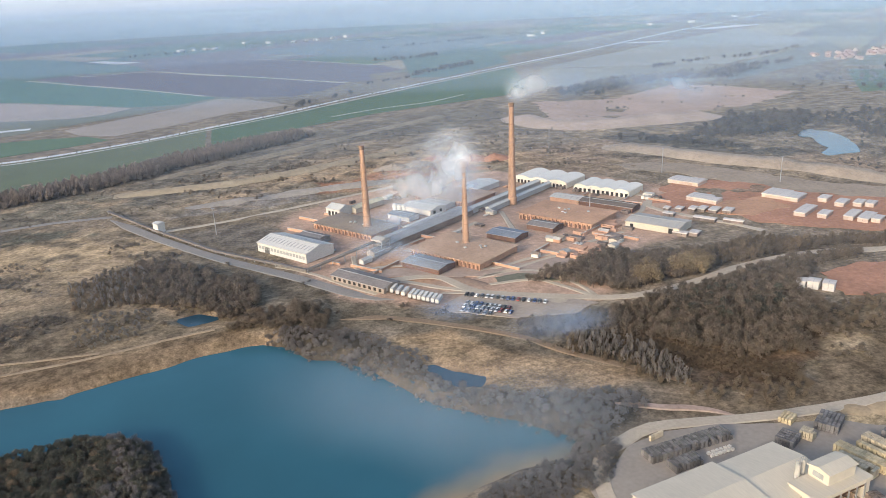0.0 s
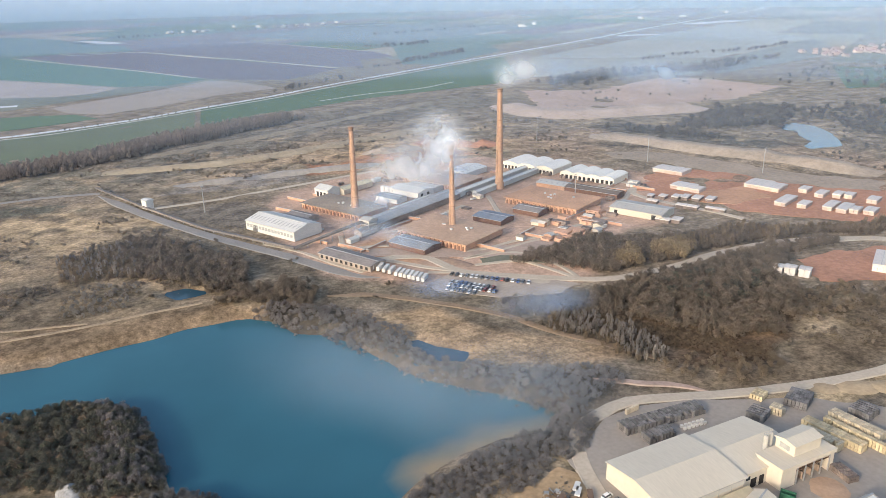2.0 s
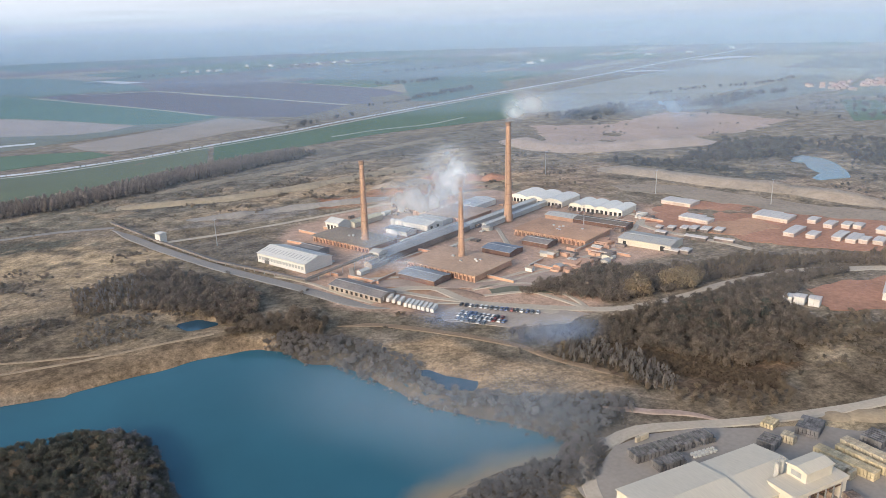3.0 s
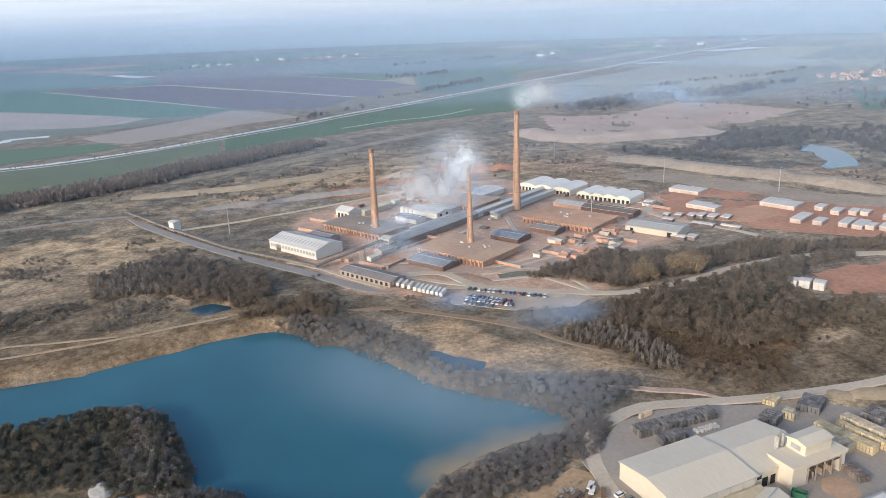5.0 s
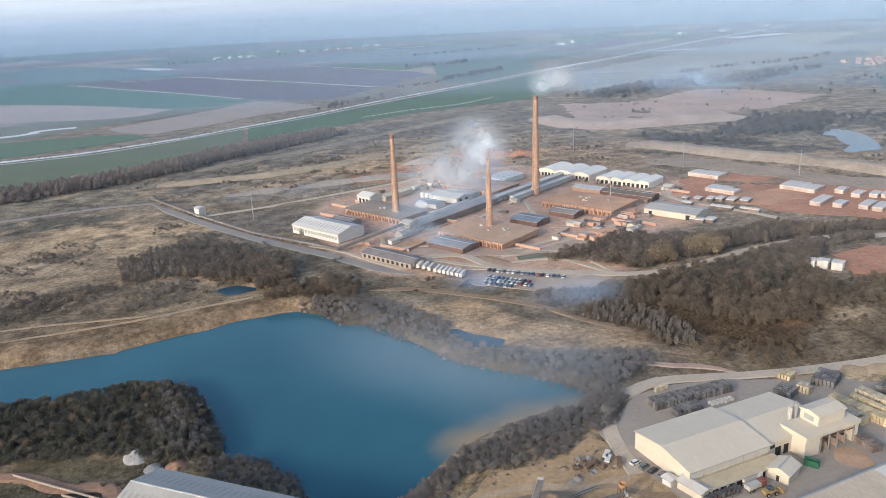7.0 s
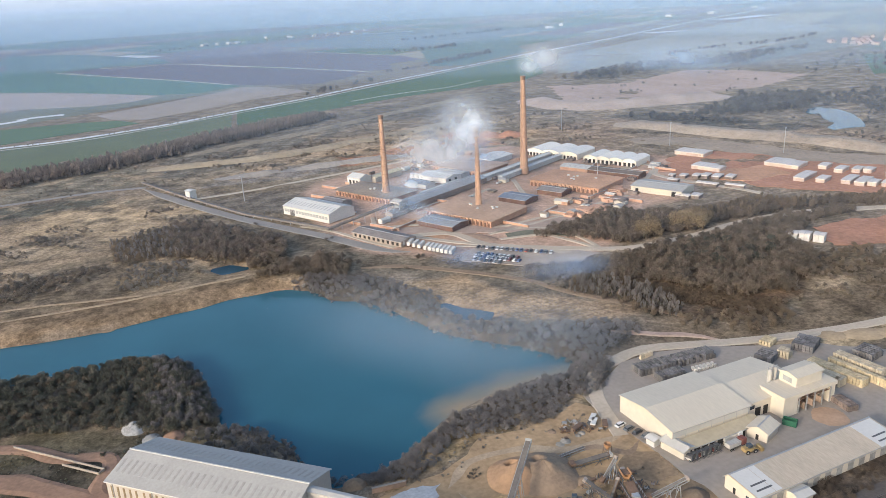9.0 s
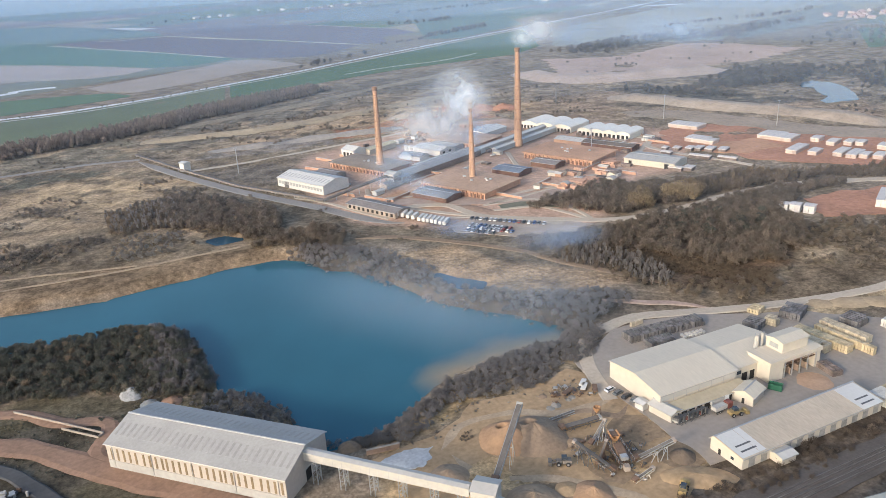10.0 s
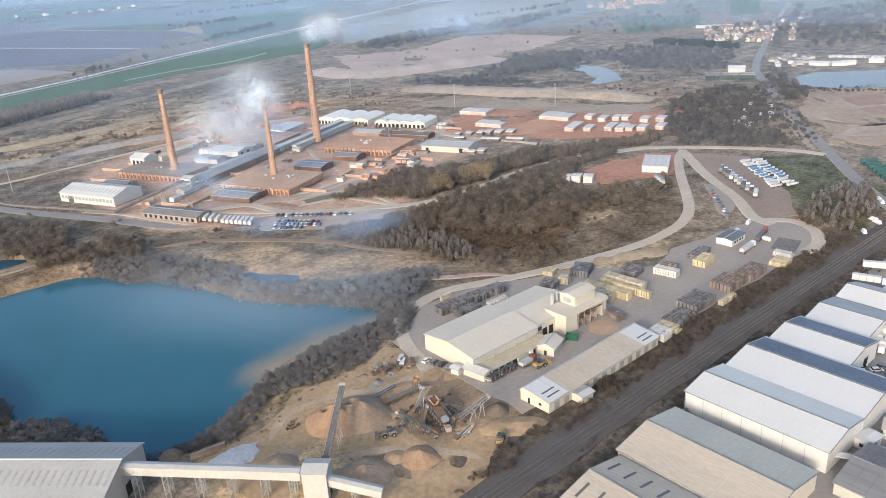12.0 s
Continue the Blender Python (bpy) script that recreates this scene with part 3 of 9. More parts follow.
water("lake_water", LAKE, -5.0, WATER, "deep blue-green lake in a flooded pit", 4.0, [(128, 257), (145, 259), (158, 264), (174, 261), (184, 260), (172, 248), (148, 246), (130, 248)])
water("pond_water", POND_A, -2.2, POND, "small dark pond among reeds", 4.0)
water("pond_water", POND_B, -2.2, POND, "small still pond beside the bank", 4.0)
patch("far_pond", POND_C, 0.05, POND, "pale pond in the far scrubland", 2, "water")
patch("east_lake", LAKE_EAST, 0.05, POND, "wide pale lake beside the main road", 3, "water")

# ---- roads, yards, tracks ----
ribbon("road_quarry", [(172, 205), (181, 232), (192, 247), (206, 252), (222, 254), (244, 246), (264, 238), (283, 232), (316, 224), (344, 221), (371, 224), (394, 234), (419, 252), (449, 275), (482, 298), (505, 309)],
       5.4, 0.1, DUST, "pale dusty haul road curving round the yard")
ribbon("road_yard", [(500, 305), (458, 261), (428, 224), (403, 200), (398, 186)], 6.5, 0.13, DUST, "pale concrete lane past parked lorries")
ribbon("road_loop", [(398, 196), (410, 181), (402, 165), (384, 156), (372, 157)], 6, 0.16, DUST, "pale looping lane round the yard's end")
ribbon("road_cross", [(470, 345), (493, 335), (510, 316), (532, 284), (548, 249), (551, 226)], 7, 0.16, DUST, "pale road crossing to the main road")
ribbon("road_main", [(1740, 830), (1356, 668), (1060, 535), (878, 451), (797, 398), (686, 322), (600, 257), (524, 201), (470, 157), (420, 110), (380, 60)], 7.5, 0.1, TARMAC, "grey main road running straight to the town", 12)
ribbon("road_works", [(188, 462), (222, 450), (232, 416), (258, 392), (292, 367), (314, 361), (348, 360), (386, 364), (432, 361), (468, 349), (500, 330)], 6, 0.12, DUST, "pale works road along the wood")
ribbon("road_west", [(52, 716), (82, 632), (114, 558), (145, 500), (172, 444), (186, 430)], 8, 0.1, TARMAC, "grey works road along the long conveyor", taper=5)
ribbon("track_north", [(88, 652), (140, 654), (212, 666), (292, 680), (350, 690)], 4, 0.08, DUST, "narrow farm track")
ribbon("track_far", [(-160, 730), (-31, 732), (10, 733), (54, 724)], 5, 0.1, TARMAC, "narrow country lane")
PALETRACK = mat("dry_rutted_sand", (0.41, 0.312, 0.21), 0.95, 0.9, 0.12, 0.25)
BANKPATH = mat("trodden_earth", (0.345, 0.262, 0.178), 0.95, 0.8, 0.1, 0.3)
ribbon("track_bank", [(-140, 452), (-38, 446), (2, 443), (30, 442), (59, 444), (87, 444)], 1.5, -0.05, BANKPATH, "worn path along the reed bank")
ribbon("track_bank_low", [(-140, 468), (-39, 463), (2, 453), (30, 446)], 1.2, -0.1, BANKPATH, "lower worn path along the reed bank")
ribbon("track_moor", [(150, 420), (177, 405), (219, 355), (232, 324), (246, 300), (262, 268)], 4, -0.1, GRAVEL, "brown track between scrub and wood", 4.0, 0.4, taper=4)
ribbon("track_pink", [(221, 276), (235, 264), (248, 255), (256, 244)], 3.4, -0.02, mat("pinkish_earth", (0.40, 0.295, 0.235), 0.95, 0.6, 0.08, 0.25), "pinkish earth track beside the haul road", 3.0, 0.6, taper=3)
ribbon("track_red_upper", [(-90, 322), (-29, 309), (-9, 292), (8, 282), (3, 264), (10, 252)], 3.4, -0.1, REDROAD, "red-brown dirt track behind the long shed", 2.5, 0.5, skirt=1.5)
ribbon("track_red_lower", [(-90, 318), (-28, 286), (-1, 260), (14, 242), (31, 225), (48, 206), (64, 196), (80, 178)], 6.2, -0.05, REDROAD, "red-brown dirt track along the long shed", 2.5, 0.45, skirt=2.0)
ribbon("road_south", [(-60, 300), (-27, 270), (-16, 254), (-5, 236), (20, 208)], 4.5, 0.0, mat("dark_tarmac", (0.075, 0.075, 0.076), 0.9, 0.6, 0.05, 0.25), "dark tarmac lane beside a scrap yard", 3.0, 0.2)
patch("yard_concrete", [(176, 235), (176, 160), (250, 158), (330, 158), (382, 156), (402, 166), (408, 180), (398, 196), (334, 206), (310, 200), (285, 222), (250, 240), (222, 250), (205, 248), (192, 240)],
      0.0, CONCRETE, "grey concrete stacking yard", 1.2)
patch("sand_yard", [(84, 214), (106, 217), (128, 227), (150, 227), (172, 230), (177, 222), (176, 165), (160, 150), (150, 146), (120, 148), (98, 160), (90, 185)], -0.1, SAND, "trampled sandy quarry yard", 3)
patch("silt_spread", [(86, 213), (91, 214), (98, 212), (105, 211), (103, 204), (99, 202), (93, 202), (88, 207)], 0.0, mat("white_silt", (0.50, 0.50, 0.49), 0.8, 0.8, 0.15, 0.3), "spread of pale silt on the sand", 3)
for nm, pts, z_ in (("by the plant", [(166, 189), (171, 187.5), (177, 183), (175, 177), (167, 178), (162, 183)], -0.086), ("round the gravel heap", [(164, 172), (170, 174), (177, 169), (173, 162), (165, 165)], -0.086),
                    ("between the heaps", [(128, 176), (131, 175), (128, 165), (125.5, 170)], -0.086), ("under the screens", [(143, 184), (152, 188), (160, 180), (157, 168), (147, 166), (141, 174)], -0.08),
                    ("on the spread heap", [(134, 171.5), (141, 166), (140, 160), (134, 160), (132, 165)], -0.08), ("below the stacker", [(118, 187), (127, 179), (125, 176), (116, 182)], -0.08), ("behind the plant", [(160, 192), (168, 196), (176, 190), (176, 182), (166, 178), (160, 184)], -0.076),
                    ("by the workshop", [(168, 176), (177, 174), (178, 164), (172, 160), (166, 168)], -0.076), ("beside the tan heap", [(125, 178), (131, 174), (133, 166), (128, 160), (126, 168)], -0.076)):
    patch("damp_ground", pts, z_, DAMP, "dark damp earth " + nm, 2.2)
for k, pts in enumerate(([(176, 206), (165, 205), (150, 208), (136, 216), (118, 217), (106, 208)], [(176, 200), (168, 196), (160, 204), (146, 206)], [(150, 152), (146, 160), (130, 178), (112, 188), (108, 204)])):
    ribbon("wheel_track", pts, 2.6 if k % 2 else 3.4, -0.07 + 0.004 * k, BROWNSAND if k % 2 else PALETRACK, "rutted haul track on the sand", 2.0, 0.6, taper=4)
patch("lorry_park", [(400, 196), (430, 228), (462, 266), (500, 300), (515, 262), (455, 205), (420, 184)], 0.02, mat("gravel_park", (0.285, 0.215, 0.165), 0.95, 0.5, 0.05, 0.15), "gravel lorry and boat park", 1.5)
patch("car_bay", [(392, 208), (400, 220), (440, 252), (448, 246), (420, 220)], 0.0, CONCRETE, "gravel bay with parked cars", 1.0)
patch("clay_stockyard", [(436, 508), (498, 544), (552, 520), (560, 470), (600, 420), (640, 370), (560, 340), (523, 360), (475, 408), (461, 460)], -0.05, CLAY, "bare red clay stock yard", 6)
patch("clay_field", [(418, 333), (474, 326), (498, 311), (474, 294), (446, 278), (400, 303)], 0.0, CLAY, "bare red clay field", 4)
patch("clay_flat", [(684, 1056), (790, 992), (970, 1065), (1028, 992), (1045, 869), (890, 814), (810, 829), (728, 794), (680, 793), (634, 851), (612, 886)], -0.1, PALECLAY, "broad pale clay flat", 7)
patch("car_park", [(206, 410), (232, 418), (262, 390), (282, 366), (262, 360), (232, 372), (205, 398)], 0.0, mat("car_park_gravel", (0.38, 0.315, 0.255), 0.95, 0.6, 0.08, 0.2), "pale gravel car park", 1.5)
patch("works_apron", [(178, 470), (206, 462), (240, 440), (290, 400), (320, 425), (300, 440), (262, 440), (222, 470), (196, 480)], -0.03, mat("works_dust", (0.40, 0.305, 0.245), 0.95, 0.3, 0.05, 0.2), "dusty pale works apron", 3)

patch("cliff_talus", [(508, 632), (546, 611), (571, 577), (579, 541), (592, 493), (615, 450), (640, 420), (600, 405), (583, 426), (561, 467), (535, 540), (521, 582), (501, 603)], 0.0,
      mat("sandy_talus", (0.33, 0.262, 0.198), 0.95, 0.25, 0.03, 0.25, 0.2), "tan sandy slope below the eroded cliff", 5)
patch("clay_spread", [(484, 478), (524, 470), (518, 438), (476, 434), (462, 451)], 0.16, mat("orange_clay_spread", (0.47, 0.27, 0.165), 0.95, 0.3, 0.04, 0.22, 0.1), "lighter orange clay spread between the stacks", 5)

# ---- fields beyond the canal ----
def field(outline, c, label, a=0.12):
    patch("field", outline, 0.0, mat("field_soil", c, 0.95, 0.02, 0.004, a), label, 0, "field", 0.3)


field([(-700, 800), (-67, 850), (-17, 876), (38, 903), (102, 950), (178, 1005), (204, 1145), (120, 1098), (46, 1070), (-20, 1050), (-82, 1050), (-700, 1010)], (0.125, 0.15, 0.085), "green winter wheat strip by the canal")
field([(186, 1010), (286, 1052), (353, 1082), (457, 1119), (562, 1134), (696, 1154), (790, 1230), (960, 1560), (675, 1400), (454, 1270), (212, 1150)], (0.075, 0.13, 0.065), "dark green grass strip along the canal")
field([(-700, 1060), (-84, 1088), (-27, 1110), (31, 1125), (78, 1147), (52, 1197), (0, 1217), (-94, 1232), (-700, 1300)], (0.10, 0.16, 0.085), "green meadow beyond the canal")
field([(24, 1283), (119, 1351), (200, 1412), (284, 1492), (327, 1445), (357, 1355), (366, 1313), (262, 1282), (172, 1219), (88, 1177), (45, 1216)], (0.34, 0.29, 0.25), "pale ploughed field")
field([(-600, 2050), (-133, 1789), (-70, 1748), (31, 1619), (135, 1479), (89, 1426), (35, 1415), (-34, 1447), (-112, 1486), (-600, 1640)], (0.37, 0.31, 0.27), "pale bare field")
field([(-600, 2100), (-138, 1830), (-29, 1717), (136, 1492), (206, 1462), (286, 1515), (274, 1554), (190, 1762), (87, 1981), (-37, 2266), (-185, 2516), (-600, 2800)], (0.07, 0.16, 0.11), "green winter crop field")
field([(-34, 2305), (46, 2338), (244, 2247), (353, 2005), (430, 1841), (554, 1553), (478, 1472), (406, 1420), (299, 1514), (262, 1597), (195, 1775), (91, 1998)], (0.12, 0.10, 0.12), "dark purplish ploughed field")
field([(251, 2320), (330, 2700), (595, 2500), (769, 1896), (759, 1726), (657, 1687), (615, 1556), (563, 1577), (437, 1873)], (0.14, 0.125, 0.15), "dark ploughed field")
field([(-188, 2567), (-252, 3456), (-51, 3274), (62, 3056), (236, 2534), (246, 2320), (47, 2385), (-38, 2354)], (0.10, 0.17, 0.15), "blue-green crop field")
for pts in ([(61, 2343), (107, 2259), (246, 2270), (356, 2024), (426, 1887), (558, 1565)], [(-50, 2282), (87, 1981), (190, 1762), (274, 1554)], [(318, 2590), (450, 2500), (595, 2401), (769, 1896)]):
    ribbon("field_border", pts, 8, 0.06, mat("pale_dry_verge", (0.42, 0.38, 0.33), 0.95), "pale dry verge between fields", 30, 0.2, "field")
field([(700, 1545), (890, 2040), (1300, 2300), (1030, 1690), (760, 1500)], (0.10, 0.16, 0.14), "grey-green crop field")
# farther fields: paler, bluer soil colours with the haze mixed in
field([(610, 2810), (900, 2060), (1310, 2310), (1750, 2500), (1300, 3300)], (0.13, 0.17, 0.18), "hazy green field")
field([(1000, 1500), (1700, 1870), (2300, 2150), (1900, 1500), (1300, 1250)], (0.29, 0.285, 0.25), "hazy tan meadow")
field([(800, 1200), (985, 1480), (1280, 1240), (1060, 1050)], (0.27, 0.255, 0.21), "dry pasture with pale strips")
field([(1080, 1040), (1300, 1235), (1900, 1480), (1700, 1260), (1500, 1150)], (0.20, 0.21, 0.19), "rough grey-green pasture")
field([(1350, 1007), (1443, 869), (1258, 755), (1106, 800)], (0.10, 0.15, 0.09), "green meadow before the town")
field([(79, 2900), (166, 2885), (263, 2690), (153, 2660)], (0.62, 0.62, 0.60), "field under pale crop sheeting")
field([(1123, 3180), (1335, 3130), (1290, 3060), (1110, 3090)], (0.60, 0.62, 0.62), "far pale flooded strip")
field([(1606, 1944), (1734, 1899), (1715, 1870), (1590, 1910)], (0.58, 0.58, 0.56), "pale sheeted strip")
field([(2190, 2280), (2480, 2320), (2520, 2240), (2220, 2210)], (0.58, 0.6, 0.6), "far pale strip of water")
ribbon("canal", [(-700, 1035), (-200, 1060), (-82, 1060), (-20, 1062), (46, 1080), (120, 1108), (204, 1155), (331, 1222), (454, 1303), (675, 1432), (978, 1608), (1406, 1847), (2062, 2239), (2801, 2642), (3999, 3338)], 8, 0.1,
       CANALWATER, "long straight canal coloured white like reflected sky", 20, 0.25, "water")
ribbon("drain", [(-300, 1290), (-99, 1304), (-78, 1330), (-55, 1340), (-20, 1338)], 16, 0.08, CANALWATER, "narrow flooded drain", 12, 0.2, "water")

# glowing backdrop ring: far haze and sky painted as a height ramp
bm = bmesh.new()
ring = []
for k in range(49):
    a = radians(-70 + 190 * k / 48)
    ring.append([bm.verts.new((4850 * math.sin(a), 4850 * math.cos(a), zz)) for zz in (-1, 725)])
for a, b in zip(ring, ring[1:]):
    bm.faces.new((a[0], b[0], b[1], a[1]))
hz = bpy.data.materials.new("painted_far_haze")
hz.use_nodes = True
hn, hl = hz.node_tree.nodes, hz.node_tree.links
hn.remove(hn["Principled BSDF"])
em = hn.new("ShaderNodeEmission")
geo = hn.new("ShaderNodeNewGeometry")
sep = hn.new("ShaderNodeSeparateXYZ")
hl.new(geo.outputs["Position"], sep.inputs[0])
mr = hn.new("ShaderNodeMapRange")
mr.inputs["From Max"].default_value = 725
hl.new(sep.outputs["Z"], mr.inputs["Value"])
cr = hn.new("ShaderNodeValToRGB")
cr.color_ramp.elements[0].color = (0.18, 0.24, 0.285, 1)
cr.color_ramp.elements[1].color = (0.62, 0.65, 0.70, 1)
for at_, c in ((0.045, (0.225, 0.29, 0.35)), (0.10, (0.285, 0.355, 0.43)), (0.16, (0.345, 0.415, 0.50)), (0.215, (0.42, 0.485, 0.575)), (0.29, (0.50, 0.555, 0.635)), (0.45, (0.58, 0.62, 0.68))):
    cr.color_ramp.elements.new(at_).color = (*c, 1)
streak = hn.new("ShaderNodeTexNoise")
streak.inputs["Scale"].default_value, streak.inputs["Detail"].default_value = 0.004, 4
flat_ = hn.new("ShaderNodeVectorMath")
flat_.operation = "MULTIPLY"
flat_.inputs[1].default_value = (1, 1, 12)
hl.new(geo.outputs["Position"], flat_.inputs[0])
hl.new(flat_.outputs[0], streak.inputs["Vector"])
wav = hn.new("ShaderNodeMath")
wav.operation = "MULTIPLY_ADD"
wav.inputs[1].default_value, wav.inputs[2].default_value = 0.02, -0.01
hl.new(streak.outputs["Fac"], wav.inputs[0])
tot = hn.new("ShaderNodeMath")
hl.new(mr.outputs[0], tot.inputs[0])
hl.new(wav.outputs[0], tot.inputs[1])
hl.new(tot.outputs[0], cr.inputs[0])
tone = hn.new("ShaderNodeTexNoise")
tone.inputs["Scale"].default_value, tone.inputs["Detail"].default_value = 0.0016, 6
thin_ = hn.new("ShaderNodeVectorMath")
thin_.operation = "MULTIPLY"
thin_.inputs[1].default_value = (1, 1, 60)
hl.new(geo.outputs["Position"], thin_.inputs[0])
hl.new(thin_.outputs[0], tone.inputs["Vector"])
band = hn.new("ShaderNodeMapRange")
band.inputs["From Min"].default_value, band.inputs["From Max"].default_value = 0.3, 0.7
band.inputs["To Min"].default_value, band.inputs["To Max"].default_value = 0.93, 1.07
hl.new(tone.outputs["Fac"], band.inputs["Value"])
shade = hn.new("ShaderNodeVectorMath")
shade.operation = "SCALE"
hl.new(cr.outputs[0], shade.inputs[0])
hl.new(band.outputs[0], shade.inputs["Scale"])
# left end painted brighter, right end dimmer, after the low sun
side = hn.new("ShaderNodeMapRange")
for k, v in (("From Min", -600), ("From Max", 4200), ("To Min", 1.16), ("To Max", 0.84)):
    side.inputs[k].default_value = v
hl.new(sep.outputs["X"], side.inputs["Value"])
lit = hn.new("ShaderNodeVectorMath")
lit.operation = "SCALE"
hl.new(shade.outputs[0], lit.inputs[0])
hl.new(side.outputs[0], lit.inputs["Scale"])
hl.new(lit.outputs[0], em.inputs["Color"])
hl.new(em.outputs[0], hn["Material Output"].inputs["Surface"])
tagged(part("backdrop", bm, hz, None), "glowing backdrop painted with pale blue haze and sky", "backdrop", "", "structure")


# ---- sheds and factory buildings ----
def shed(name, label, cx, cy, L, W, eave, ridge, rz, wall, roof, z=0.0, lights=0, light_mat=SKYLIGHT, doors=(), windows=(), roof2=None, group="", off=0.0, ridge_cap=True, category="building", seams=0, trim=STEEL):
    """A gabled shed, its ridge along local x. doors and windows: (side, along, width, low, high), side in s, n, w, e. off moves the ridge across."""
    t = thing(name, cx, cy, z, rz, label, category, group)
    h, w = L / 2, W / 2
    bm = bmesh.new()
    extrude_x(bm, [(-w, 0), (w, 0), (w, eave), (off, ridge), (-w, eave)], -h, h)
    part("wall", bm, wall, t)
    for side, mt in ((-1, roof), (1, roof2 or roof)):
        bm = bmesh.new()
        run = abs(side * w - off)
        k = (ridge - eave) / run
        y0, y1 = off, side * (w + 0.5)
        za, zb = ridge + 0.08, ridge - k * abs(y1 - off) + 0.08
        extrude_x(bm, [(y0, za), (y1, zb), (y1, zb + 0.22), (y0, za + 0.22)], -h - 0.4, h + 0.4)
        bmesh.ops.recalc_face_normals(bm, faces=bm.faces)
        rf = part("roof", bm, mt, t)

        def slope_box(nm, xa, xb, fa, fb, m_, lift=0.06, par=rf):
            ya, yb = off + side * run * fa, off + side * run * fb
            b2 = bmesh.new()
            q = lambda yy: ridge - k * abs(yy - off) + 0.30
            extrude_x(b2, [(ya, q(ya)), (yb, q(yb)), (yb, q(yb) + lift), (ya, q(ya) + lift)], xa, xb)
            bmesh.ops.recalc_face_normals(b2, faces=b2.faces)
            part(nm, b2, m_, par)
        for i in range(lights):
            xm = -h + L * (i + 0.5) / lights
            slope_box("skylight", xm - min(0.42, L / lights * 0.3), xm + min(0.42, L / lights * 0.3), 0.3, 0.72, light_mat)
        for i in range(1, seams + 1):
            xm = -h + L * i / (seams + 1)
            slope_box("seam", xm - 0.07, xm + 0.07, 0.02, 1.0, roof, 0.05)
        b2 = bmesh.new()
        box(b2, -h - 0.4, h + 0.4, y1 - 0.15, y1 + 0.15, zb - 0.12, zb + 0.16)
        part("gutter", b2, trim, t)
    if ridge_cap:
        boxed("ridge_cap", (-h - 0.45, h + 0.45, off - 0.3, off + 0.3, ridge + 0.24, ridge + 0.40), trim, t)
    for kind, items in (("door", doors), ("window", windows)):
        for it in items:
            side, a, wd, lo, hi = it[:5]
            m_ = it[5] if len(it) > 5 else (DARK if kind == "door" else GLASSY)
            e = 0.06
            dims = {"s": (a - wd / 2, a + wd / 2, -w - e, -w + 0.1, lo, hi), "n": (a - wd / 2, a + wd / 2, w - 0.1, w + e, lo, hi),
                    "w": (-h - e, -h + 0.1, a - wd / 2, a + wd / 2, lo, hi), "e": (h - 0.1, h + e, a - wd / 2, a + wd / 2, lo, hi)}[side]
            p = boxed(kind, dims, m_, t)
            if kind == "door" and wd > 2:
                x0, x1, y0, y1, z0, z1 = dims
                g = 0.12
                if side in "sn":
                    boxed("lintel", (x0 - 0.2, x1 + 0.2, y0 - g, y1 + g, hi, hi + 0.25), STEEL, p)
                else:
                    boxed("lintel", (x0 - g, x1 + g, y0 - 0.2, y1 + 0.2, hi, hi + 0.25), STEEL, p)
    return t


# long shed beside the lake, with its inclined gallery
STORE = shed("storage_shed", "long pale grey steel shed with amber window slits by the lake", 39.5, 238.5, 67, 25, 9.0, 12.6, -45, mat("cream_grey_sheet", (0.43, 0.39, 0.345), 0.6, 0.8, 0.08, 0.08), mat("dull_grey_roof", (0.375, 0.365, 0.34), 0.75, 1.2, 0.08, 0.12), lights=28, light_mat=mat("dirty_rooflight", (0.33, 0.32, 0.295), 0.6, 0.8, 0.1, 0.15), trim=WHITE,
     windows=[("s", -31.5 + 63 * i / 26 + (0.7 if i % 9 > 4 else 0), 0.8, 3.2, 7.6, AMBERGLASS) for i in range(27)],
     doors=[("e", 0.5, 3.2, 0, 4.2), ("s", -33, 1.0, 0, 2.2, STEEL), ("s", 12, 0.9, 0, 2.1, WHITE)])

boxed("plinth", (-33.4, 33.4, -12.62, -12.45, 0, 2.9), mat("grey_plinth_sheet", (0.37, 0.365, 0.35), 0.7, 0.8, 0.1, 0.12), STORE, "grey lower wall sheeting")
for i in range(5):
    boxed("downpipe", (-31 + 15.5 * i - 0.1, -31 + 15.5 * i + 0.1, -12.75, -12.55, 0, 8.9), STEEL, STORE)


